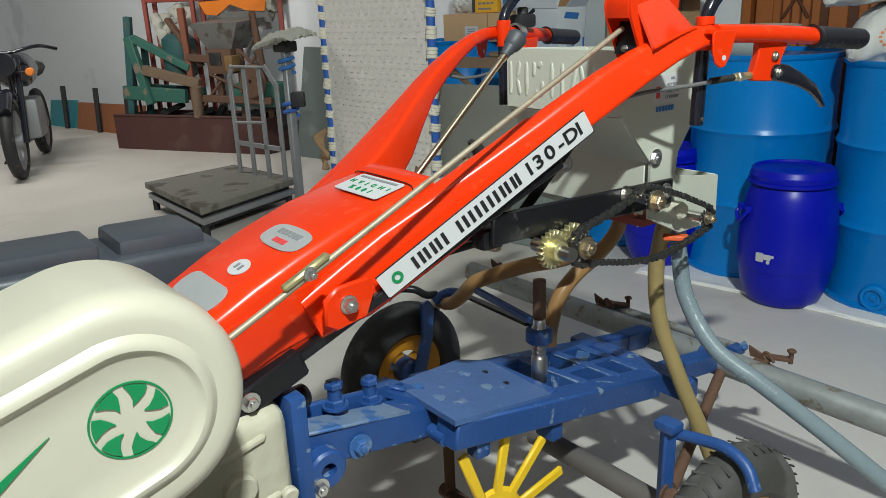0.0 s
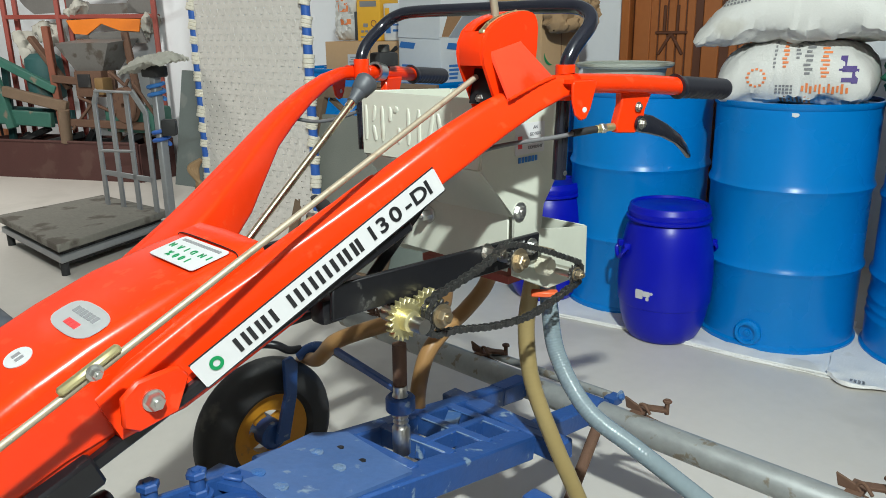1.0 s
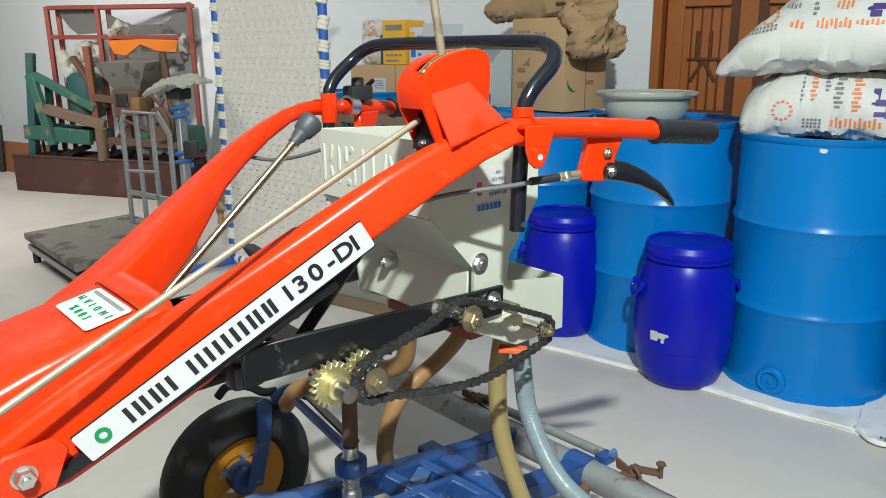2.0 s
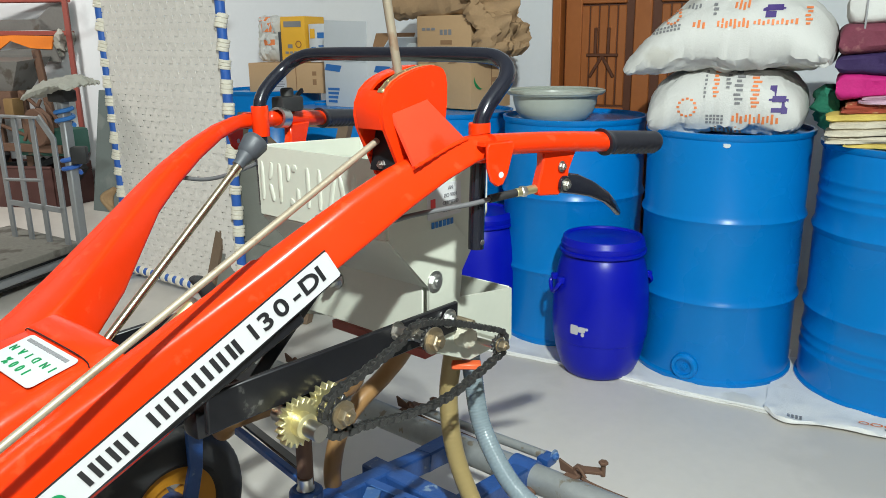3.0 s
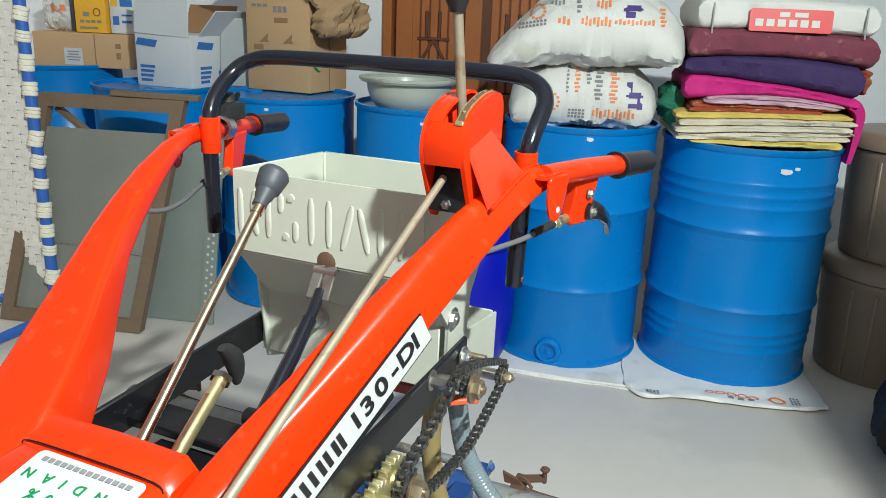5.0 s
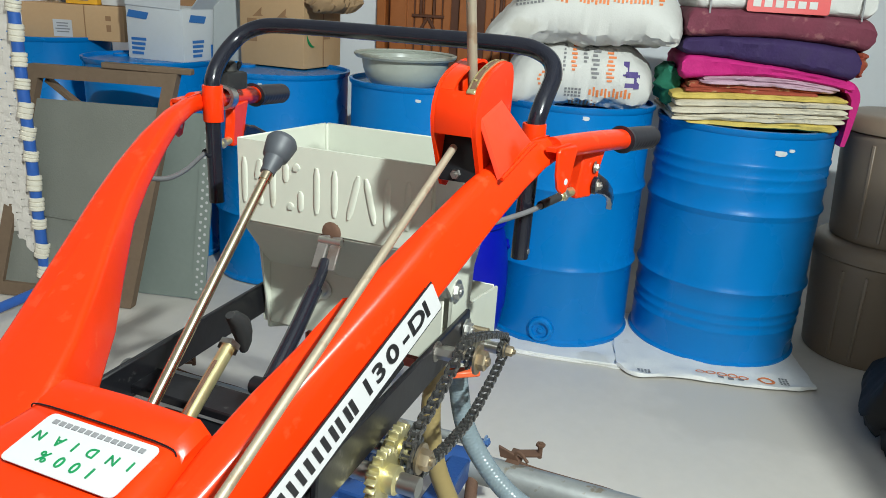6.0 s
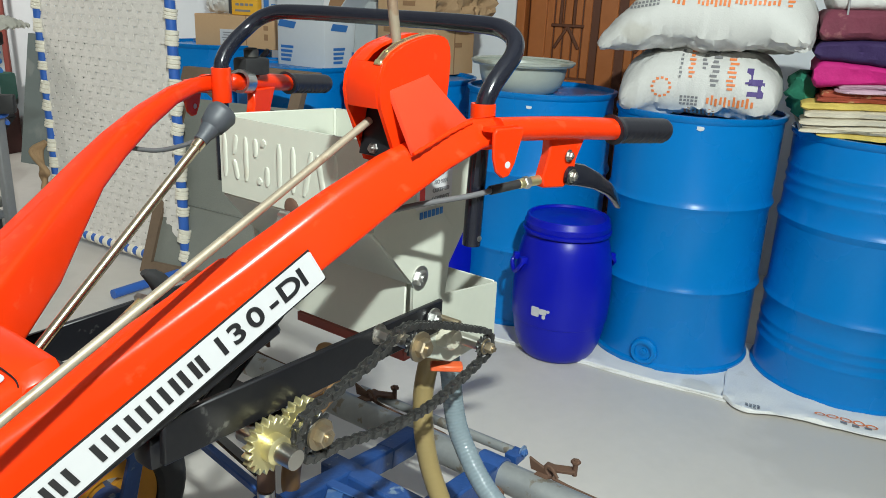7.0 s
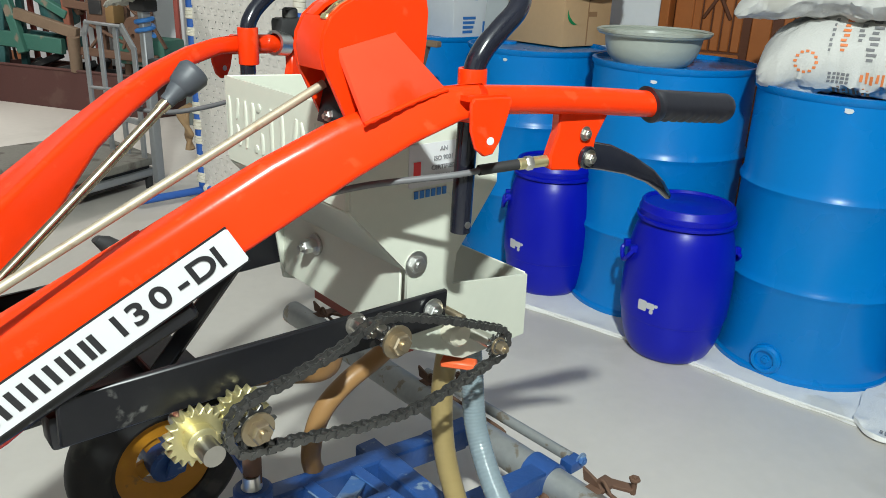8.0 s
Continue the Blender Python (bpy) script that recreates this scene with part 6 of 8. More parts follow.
notice = part("notice_sticker", plate(round_rect(0.075, 0.05, 0.002, 1), 0.001, st, 0), WHITE_STICKER, drill, "white notice sticker with small grey lettering")
panel("sticker_backing", [(-0.02, 0.146, 0.93), (0.085, 0.146, 0.93), (0.085, 0.146, 1.0), (-0.02, 0.146, 1.0)], 0.003, HOPPER)
for k, line in enumerate(("AN", "ISO 9001", "CERTIFIED", "COMPANY")):
    write(line, 0.0078, st @ Matrix.Translation((0.013, 0.017 - 0.0108 * k, 0.001)), GREY_PRINT, notice)
part("print_bar", bars([(-0.026, -0.005, 0.010, 0.020)], st @ Matrix.Translation((0, 0, 0.0006))), RED_PRINT, notice)
part("print_bar", bars([(-0.026 + 0.0085 * k, -0.034, 0.0055, 0.009) for k in range(6)], st @ Matrix.Translation((0, 0, 0.0002))), BLUE_PRINT, notice)
# lower tray in red oxide
part("outlet_tray", loft([[P(u, v, w) for u, v in ((0.02, -0.095), (0.13, -0.095), (0.13, 0.122), (0.02, 0.122))] for w in (0.712, 0.726)]), RACK_RED, drill, "red oxide outlet tray under the hopper")
# black side arms and their cross plates
for v in (0.160, -0.150):
    a, b = P(-0.400, v + (0.022 if v > 0 else 0.008), 0.806 if v > 0 else 0.775), P(0.060, v - 0.008, 0.780)
    arm = part("side_arm", beam(a, b, 0.008, 0.048, 0.002, (0, 0, 1)), BLACK, drill, "long black flat-steel side arm")
    part("arm_bolt", hexbolt(P(0.032, v + 0.001, 0.786), TV if v > 0 else -TV, 0.010, 0.010), BOLT, arm)
part("cross_bar", beam(P(-0.37, -0.15, 0.765), P(-0.37, 0.172, 0.790), 0.03, 0.030, 0.003), BLACK, drill)
part("cross_bar", beam(P(-0.26, -0.15, 0.765), P(-0.26, 0.165, 0.765), 0.05, 0.012, 0.002), BLACK, drill)
part("hitch_block", box((0.04, 0.03, 0.035), axes(P(-0.385, 0.155, 0.788), TU, -TV), 0.006), BLACK, drill)
part("brace", beam(P(-0.30, 0.10, 0.76), P(-0.23, 0.19, 0.925), 0.016, 0.016, 0.002), BLACK, drill)
part("adjusting_link", tube([P(-0.262, 0.040, 0.812), P(-0.20, 0.034, 0.850), P(-0.150, 0.028, 0.882)], 0.0095, 14, 5), GLOSS_BLACK, drill, "black adjusting link bolted to the hopper")
part("link_neck", tube([P(-0.154, 0.0285, 0.880), P(-0.130, 0.024, 0.893), P(-0.112, 0.020, 0.905)], 0.0072, 12, 5), GLOSS_BLACK, drill)
for dv in (-0.009, 0.009):
    part("link_clevis", beam(P(-0.122, 0.021 + dv, 0.897), P(-0.088, 0.014 + dv, 0.930), 0.004, 0.015, 0.0015, TV), OLD_STEEL, drill, "bare steel clevis cheek")
part("link_pin", rod(P(-0.094, 0.000, 0.925), P(-0.094, 0.032, 0.925), 0.0050, 12), BOLT, drill)
part("link_weld", lathe([(0.0, 0.0), (0.020, 0.0), (0.017, 0.0035), (0.010, 0.006), (0.0, 0.007)], frame_at(P(-0.0805, 0.012, 0.934), P(-0.15, 0.012, 0.934)), 14), RUST, drill, "scorched weld on the hopper front")
part("link_knob", rod(P(-0.268, 0.020, 0.807), P(-0.268, 0.058, 0.807), 0.0105, 14, soft=0.002), BLACK, drill)
part("link_pin", hexbolt(P(-0.255, 0.056, 0.806), TV, 0.006, 0.008), BOLT, drill)
part("shaft", rod(P(-0.062, 0.165, 0.793), P(-0.062, 0.215, 0.793), 0.009, 16), STEEL, drill)
part("shaft", rod(P(0.116, 0.10, 0.725), P(0.116, 0.198, 0.725), 0.009, 16), STEEL, drill)
part("shaft", rod(P(-0.287, 0.155, 0.755), P(-0.287, 0.236, 0.754), 0.011, 18), STEEL, drill)
part("shaft", rod(P(-0.232, 0.15, 0.749), P(-0.232, 0.218, 0.749), 0.009, 16), STEEL, drill)


def gear(c, r, teeth, depth, thick, mat, name, label, hub=0.5):
    bm = bmesh.new()
    own = []
    for k in range(teeth * 4):
        rr = r if k % 4 in (0, 1) else r - depth
        a = 2 * math.pi * (k + (0.25 if k % 4 in (0,) else 0)) / (teeth * 4)
        own.append((rr * math.cos(a), rr * math.sin(a)))
    m = frame_at(c, Vector(c) + TV)
    plate(own, thick, m, 0.0008, bm)
    lathe([(0.008, -thick), (r * hub, -thick), (r * hub, thick * 1.5), (r * hub * 0.8, thick * 1.7), (0.008, thick * 1.7)], m, 24, bm, True)
    return part(name, bm, mat, drill, label)


gear(P(-0.287, 0.194, 0.755), 0.031, 20, 0.006, 0.012, BRASS, "gear_wheel", "yellow zinc spur gear")
gear(P(-0.238, 0.187, 0.756), 0.030, 17, 0.006, 0.012, BRASS, "gear_wheel", "smaller yellow zinc spur gear")
SPROCKETS = [((-0.232, 0.206, 0.749), 0.024), ((-0.062, 0.202, 0.793), 0.016), ((0.116, 0.190, 0.725), 0.016)]
for (u, v, w), r in SPROCKETS:
    gear(P(u, v, w), r, 11, 0.006, 0.005, CHAIN, "sprocket", "dark steel chain sprocket", 0.6)
for u, v, w, r in ((-0.232, 0.212, 0.749, 0.012), (-0.062, 0.212, 0.793, 0.013), (0.116, 0.195, 0.725, 0.008)):
    part("shaft_bolt", hexbolt(P(u, v, w), TV, r, 0.014), TAN_BOLT, drill)
part("tensioner", hexbolt(P(-0.085, 0.165, 0.803), TV, 0.009, 0.030), STEEL, drill)
part("nylon_roller", rod(P(0.075, 0.10, 0.742), P(0.075, 0.172, 0.742), 0.017, 20, soft=0.004), CREAM, drill, "pale nylon idler roller")

# chain: links along a taut upper and a sagging lower run
run = [Vector((-0.232 + 0.030 * math.cos(radians(a)), 0.749 + 0.030 * math.sin(radians(a)))) for a in (260, 225, 190, 155, 120, 95)]
run += [Vector((-0.18, 0.788)), Vector((-0.12, 0.802)), Vector((-0.085, 0.817)), Vector((-0.06, 0.816)), Vector((-0.03, 0.807)), Vector((0.03, 0.785)), Vector((0.085, 0.762))]
run += [Vector((0.116 + 0.022 * math.cos(radians(a)), 0.725 + 0.022 * math.sin(radians(a)))) for a in (75, 40, 0, -40, -75)]
run += [Vector((0.06, 0.692)), Vector((-0.02, 0.683)), Vector((-0.11, 0.694)), Vector((-0.19, 0.713))]
loop = [P(p.x, 0.206 - 0.047 * (p.x + 0.232), p.y) for p in run]
path = smooth_path(loop + [loop[0]], 16)
dist, marks, step = 0.0, [path[0]], 0.0142
for a, b in zip(path, path[1:]):
    dist += (b - a).length
    while dist >= step:
        dist -= step
        marks.append(b - (b - a).normalized() * dist if (b - a).length else b)
LS = 1.22
link_shape = [(LS * x, LS * y) for x, y in [(-0.0085, 0.0), (-0.0078, 0.0034), (-0.004, 0.0040), (0.0, 0.0027), (0.004, 0.0040), (0.0078, 0.0034), (0.0085, 0.0), (0.0078, -0.0034), (0.004, -0.0040), (0.0, -0.0027), (-0.004, -0.0040), (-0.0078, -0.0034)]]
chain = part("roller_chain", rod(marks[0] - TV * 0.004, marks[0] + TV * 0.004, 0.003, 8), CHAIN, drill, "black oiled roller chain")
for k, (a, b) in enumerate(zip(marks, marks[1:])):
    m = axes((a + b) / 2, b - a, TV.cross(b - a))
    bm = bmesh.new()
    off = 0.0038 if k % 2 else 0.0056
    for z in (-off, off):
        plate(link_shape, 0.0014, m @ Matrix.Translation((0, 0, z)), 0, bm)
    rod(m @ Vector((-0.0071, 0, -0.0072)), m @ Vector((-0.0071, 0, 0.0072)), 0.0033, 8, bm=bm)
    part("chain_link", bm, CHAIN, chain)

# hoses
part("amber_hose", tube([P(0.125, 0.10, 0.715), P(0.128, 0.085, 0.66), P(0.130, 0.075, 0.58), P(0.132, 0.09, 0.477), P(0.141, 0.138, 0.364), P(0.163, 0.19, 0.241), P(0.19, 0.22, 0.13)], 0.0165, 18, 40, radii=lambda t: 1 + 0.012 * math.sin(2 * math.pi * 70 * t)), AMBER_HOSE, drill, "amber ribbed plastic seed hose")
clear = part("clear_hose", tube([P(0.150, 0.105, 0.70), P(0.155, 0.11, 0.63), P(0.148, 0.138, 0.541), P(0.135, 0.218, 0.462), P(0.150, 0.32, 0.412), P(0.189, 0.426, 0.342), P(0.236, 0.538, 0.259), P(0.27, 0.62, 0.20)], 0.0165, 20, 96, radii=lambda t: 1 + 0.010 * math.sin(2 * math.pi * 130 * t)), CLEAR_HOSE, drill, "clear bluish braided plastic hose")
part("outlet_lip", beam(P(0.088, 0.118, 0.678), P(0.118, 0.156, 0.678), 0.020, 0.010, 0.002), OXIDE, drill, "orange painted outlet lip above the hoses")
part("brown_hose", tube([P(-0.01, 0.0, 0.70), P(-0.001, -0.038, 0.625), P(-0.046, -0.133, 0.588), P(-0.099, -0.219, 0.546), P(-0.085, -0.29, 0.492), P(-0.045, -0.375, 0.438), P(0.02, -0.50, 0.378), P(0.08, -0.62, 0.335), P(0.11, -0.70, 0.22), P(0.12, -0.73, 0.10)], 0.0165, 16, 8), BROWN_HOSE, drill, "brown rubber seed hose")
part("brown_hose", tube([P(0.19, -0.06, 0.70), P(0.182, -0.075, 0.630), P(0.142, -0.095, 0.578), P(0.080, -0.10, 0.546), P(0.036, -0.105, 0.506), P(0.018, -0.11, 0.450), P(0.030, -0.13, 0.385), P(0.09, -0.18, 0.30)], 0.0165, 16, 8), BROWN_HOSE, drill)

# ---- blue tool carriage ----
carriage = thing("tool_carriage", P(0.0, 0, 0), "worn blue welded steel tool carriage with small wheels", "implement")


def FW(u):
    """The carriage's deck falls towards its rear."""
    return 0.418 - 0.235 * (u + 0.12)


deck = part("deck_plate", loft([[P(u, v, FW(u) + h) for u, v in ((-0.466, -0.008), (-0.265, -0.085), (-0.205, -0.062), (-0.212, 0.118), (-0.462, 0.158))] for h in (-0.002, 0.008)]), DUST_SHEEN_BLUE, carriage, "dusty blue steel deck plate with pale scuffs and painted-in sheen")
for u, v in ((-0.434, 0.016), (-0.430, 0.071), (-0.310, -0.010), (-0.314, 0.056)):
    part("deck_bolt", hexbolt(P(u, v, FW(u) + 0.007), (0, 0, 1), 0.0085, 0.004, washer=1.5), WORN_BLUE, deck, "rubbed countersunk bolt head")
for u, v in ((-0.261, -0.009), (-0.261, 0.050)):
    part("deck_hole", rod(P(u, v, FW(u) + 0.004), P(u, v, FW(u) + 0.0088), 0.0065, 12), BLACK, deck)
part("side_rail", beam(P(-0.458, 0.128, FW(-0.458) - 0.026), P(0.125, 0.080, FW(0.125) - 0.022), 0.052, 0.050, 0.004), BLUE_FRAME, carriage)
part("side_rail", beam(P(-0.40, -0.045, FW(-0.40) - 0.024), P(0.40, -0.165, FW(0.40) - 0.02), 0.040, 0.044, 0.004), BLUE_FRAME, carriage)
# open lattice between the rails, its edges rubbed pale
for (u0, v0_), (u1, v1_) in (((-0.205, -0.055), (-0.19, 0.10)), ((-0.115, -0.075), (-0.085, 0.085)), ((-0.005, -0.09), (0.02, 0.08)), ((0.095, -0.105), (0.115, 0.07))):
    bar_ = part("cross_rail", beam(P(u0, v0_, FW(u0) - 0.016), P(u1, v1_, FW(u1) - 0.016), 0.022, 0.040, 0.002), BLUE_FRAME, carriage)
    part("worn_edge", beam(P(u0 - 0.010, v0_ + 0.02, FW(u0) + 0.0042), P(u1 - 0.010, v1_ - 0.01, FW(u1) + 0.0042), 0.003, 0.002, 0.0004), WORN_BLUE, bar_, "edge rubbed down to pale primer")
part("cross_rail", beam(P(-0.11, 0.025, FW(-0.11) - 0.014), P(0.11, -0.02, FW(0.11) - 0.014), 0.020, 0.034, 0.002), BLUE_FRAME, carriage)
part("cross_rail", beam(P(0.0, -0.01, FW(0.0) - 0.004), P(0.09, -0.08, FW(0.09) - 0.004), 0.030, 0.006, 0.001), WORN_BLUE, carriage)
part("rear_rail", beam(P(0.17, -0.18, FW(0.17) - 0.02), P(0.17, 0.15, FW(0.17) - 0.02), 0.045, 0.045, 0.004), BLUE_FRAME, carriage)
for (u0, v0_), (u1, v1_) in (((0.30, -0.150), (0.425, -0.170)), ((0.16, 0.06), (0.425, 0.03))):
    part("rear_strut", beam(P(u0, v0_, FW(u0) - 0.02), P(u1, v1_, 0.278), 0.045, 0.045, 0.004), BLUE_FRAME, carriage)
part("mounting_lug", box((0.03, 0.03, 0.035), axes(P(-0.39, 0.125, FW(-0.39) - 0.064), TU, -TV), 0.006), BLUE_FRAME, carriage)
part("mounting_lug", box((0.03, 0.045, 0.045), axes(P(-0.20, 0.10, FW(-0.20) - 0.066), TU, -TV), 0.006), BLUE_FRAME, carriage)
# hitch head with upright bolts
part("hitch_tongue", beam(P(-0.70, 0.088, 0.525), P(-0.40, 0.045, FW(-0.40) - 0.030), 0.055, 0.056, 0.004), BLUE_FRAME, carriage)
part("hitch_cheek", beam(P(-0.73, 0.060, 0.555), P(-0.46, 0.005, 0.490), 0.012, 0.045, 0.003), BLUE_FRAME, carriage)
part("hitch_plate", box((0.024, 0.070, 0.21), axes(P(-0.712, 0.110, 0.525), TU, -TV), 0.004), BLUE_FRAME, carriage, "upright blue hitch plate")
eye_ = part("hitch_eye", lathe([(0.012, -0.014), (0.026, -0.014), (0.030, -0.010), (0.030, 0.010), (0.026, 0.014), (0.012, 0.014)], axes(P(-0.672, 0.122, 0.497), TU, Vector((0, 0, 1))), 22, close=True), BLUE_FRAME, carriage, "round blue hitch eye")
part("eye_pin", hexbolt(P(-0.690, 0.136, 0.478), TV, 0.010, 0.012), BOLT, eye_, "bare steel pin")
part("hitch_ledge", beam(P(-0.700, 0.095, 0.556), P(-0.500, 0.062, 0.503), 0.050, 0.006, 0.002), WORN_BLUE, carriage, "top ledge rubbed down to pale primer")
part("hitch_pin", rod(P(-0.700, 0.075, 0.590), P(-0.665, 0.070, 0.590), 0.018, 14, soft=0.003), BLACK, carriage)
for u, v, w in ((-0.534, 0.028, 0.502), (-0.613, 0.058, 0.534)):
    part("hitch_bolt", rod(P(u, v, w - 0.03), P(u, v, w + 0.045), 0.011, 12), BLUE_FRAME, carriage)
    part("hitch_nut", hexbolt(P(u, v, w + 0.012), (0, 0, 1), 0.016, 0.014, washer=1.3), BLUE_FRAME, carriage)
    part("hitch_bolt_head", hexbolt(P(u, v, w + 0.042), (0, 0, 1), 0.015, 0.012, washer=0), BLUE_FRAME, carriage)
for u, v, w in ((-0.675, 0.118, 0.475), (-0.603, 0.105, 0.495)):
    part("side_bolt", hexbolt(P(u, v, w), TV, 0.013, 0.012), WORN_BLUE, carriage)
latch = part("latch_plate", loft([[P(u, v, w + h) for u, v, w in ((-0.522, -0.005, 0.512), (-0.470, -0.030, 0.502), (-0.408, 0.055, 0.478), (-0.452, 0.078, 0.488))] for h in (0.0, 0.012)]), BLUE_FRAME, carriage, "blue latch plate behind the bolts")
part("latch_rib", beam(P(-0.488, 0.010, 0.518), P(-0.466, 0.030, 0.511), 0.012, 0.006, 0.002), BLUE_FRAME, latch)
part("latch_block", box((0.075, 0.055, 0.045), axes(P(-0.445, 0.045, 0.455), TU, -TV), 0.004), BLACK, carriage, "dark latch block")
part("latch_pin", rod(P(-0.455, 0.085, 0.455), P(-0.455, 0.125, 0.455), 0.013, 12), BLUE_FRAME, carriage)
# upright screw post
part("screw_post", lathe([(0, 0), (0.016, 0), (0.016, 0.05)] + [(0.012 if k % 2 else 0.0145, 0.052 + 0.005 * k) for k in range(14)] + [(0.012, 0.13), (0, 0.13)], Matrix.Translation(P(-0.155, 0.028, 0.42)), 18), STEEL, carriage, "threaded steel screw post")
part("post_sleeve", rod(P(-0.153, 0.026, 0.515), P(-0.150, 0.024, 0.625), 0.0125, 16), RUST, carriage)
part("post_collar", rod(P(-0.154, 0.027, 0.500), P(-0.153, 0.026, 0.530), 0.026, 16, soft=0.004), BLUE_FRAME, carriage)
part("post_handle", beam(P(-0.15, 0.02, 0.535), P(-0.12, -0.20, 0.535), 0.013, 0.013, 0.002), BLUE_FRAME, carriage)


def carriage_wheel(c, label, rubber, lug):
    c = Vector(c)
    m = frame_at(c - TV * 0.045, c + TV)
    R = 0.184
    bm = lathe([(R * 0.56, 0.008), (R * 0.62, 0.0), (R * 0.85, 0.002), (R * 0.95, 0.014), (R, 0.03), (R, 0.06), (R * 0.95, 0.076), (R * 0.85, 0.088), (R * 0.62, 0.09), (R * 0.56, 0.082)], m, 48, close=True)
    tyre = part("tyre", bm, rubber, carriage, label)
    for k in range(44 if lug else 0):
        a = 2 * math.pi * k / 44
        for z, tw in ((0.028, 0.4), (0.062, -0.4)):
            part("tread_lug", box((lug, 0.006, 0.026), m @ Matrix.Translation((R * math.cos(a), R * math.sin(a), z)) @ pose(0, 0, 0, 0, 0, math.degrees(a)) @ pose(0, 0, 0, math.degrees(tw), 0, 0), 0.001, 1), rubber, tyre)
    rim = part("rim", lathe([(R * 0.30, 0.030), (R * 0.44, 0.030), (R * 0.54, 0.016), (R * 0.60, 0.012), (R * 0.60, 0.078), (R * 0.54, 0.074), (R * 0.44, 0.06), (R * 0.30, 0.06)], m, 40, close=True), RIM_YELLOW, carriage, "ochre yellow pressed wheel rim")
    for k in range(4):
        a = math.pi / 2 * k + 0.4
        part("spoke", box((R * 0.34, 0.035, 0.012), m @ Matrix.Translation((0, 0, 0.045)) @ pose(0, 0, 0, 0, 0, math.degrees(a)) @ Matrix.Translation((R * 0.28, 0, 0)), 0.002), RIM_YELLOW, rim)
    part("hub", lathe([(0, -0.005), (0.030, -0.005), (0.034, 0.0), (0.036, 0.09), (0.030, 0.096), (0, 0.096)], m, 24), BLUE_FRAME, carriage)
    return c


carriage_wheel(P(-0.07, -0.585, 0.192), "small worn black rubber tyre", RUBBER, 0)
part("fork_plate", plate([(-0.018, -0.02), (0.022, -0.02), (0.052, 0.09), (0.060, 0.17), (0.046, 0.192), (0.022, 0.188), (0.020, 0.10)], 0.012, axes(P(-0.065, -0.522, 0.20), TU, Vector((0, 0, 1))), 0.002), BLUE_FRAME, carriage, "blue flat steel wheel fork")
part("fork_bend", tube([P(0.00, -0.525, 0.385), P(0.035, -0.50, 0.405), P(0.05, -0.45, 0.405)], 0.014, 10, 6), BLUE_FRAME, carriage)
part("fork_bar", beam(P(0.045, -0.46, 0.41), P(-0.06, -0.10, 0.470), 0.018, 0.007, 0.001), BLACK, carriage, "thin black flat bar")
part("mudguard_hook", tube([P(-0.105, -0.585, 0.400), P(-0.085, -0.57, 0.425), P(-0.05, -0.54, 0.425), P(-0.02, -0.53, 0.405), P(0.01, -0.525, 0.40)], 0.010, 10, 6), BLACK, carriage)
carriage_wheel(P(-0.03, 0.375, 0.192), "small dusty grey rubber tyre", DUSTY_TYRE, 0.0022)
part("fork", tube([P(-0.07, 0.285, 0.385), P(-0.065, 0.33, 0.392), P(-0.065, 0.38, 0.398), P(-0.07, 0.42, 0.385), P(-0.08, 0.445, 0.355)], 0.0105, 12, 6), BLUE_FRAME, carriage)
part("fork_cap", box((0.034, 0.042, 0.018), axes(P(-0.085, 0.278, 0.405), TU, -TV), 0.006), BLUE_FRAME, carriage)
part("fork_post", beam(P(-0.085, 0.275, 0.16), P(-0.08, 0.275, 0.40), 0.032, 0.022, 0.004), BLUE_FRAME, carriage)
part("fork_pin", hexbolt(P(-0.09, 0.285, 0.27), TV, 0.016, 0.02), RUST, carriage)
part("axle_pipe", rod(P(-0.045, -0.10, 0.20), P(-0.045, 0.30, 0.20), 0.024, 18), OLD_STEEL, carriage, "dusty old axle pipe")
part("support_strut", rod(P(0.10, 0.16, 0.12), P(0.42, 0.06, 0.26), 0.013, 12), RUST, carriage)

# yellow star wheel
yc = P(-0.36, 0.12, 0.243)
star = thing("star_wheel", P(-0.36, 0.12, 0), "bright yellow spiked star wheel under the carriage", "wheel")
ym = axes(yc, TU, Vector((0, 0, 1)))
disc = part("disc", lathe([(0, -0.006), (0.066, -0.006), (0.072, -0.002), (0.066, 0.004), (0.02, 0.008), (0, 0.008)], ym, 32), BRIGHT_YELLOW, star)
for k in range(11):
    a = radians(12.5 + 360 / 11 * k)
    part("spike", beam(ym @ Vector((0.058 * math.cos(a), 0.058 * math.sin(a), 0.0)), ym @ Vector((0.177 * math.cos(a), 0.177 * math.sin(a), 0.0)), 0.010, 0.020, 0.003, (-math.sin(a) * TU.x, -math.sin(a) * TU.y, math.cos(a))), BRIGHT_YELLOW, star)
part("star_axle", rod(yc - TV * 0.14, yc + TV * 0.02, 0.014, 14), RUST, star)
part("star_leg", beam(P(-0.36, 0.0, 0.0), P(-0.36, 0.0, 0.42), 0.02, 0.02, 0.002), RUST, star)

# galvanized tool bar pipe across the rear
def PU(v):
    """The pipe lies a little askew to the carriage."""
    return 0.439 + 0.016 * v


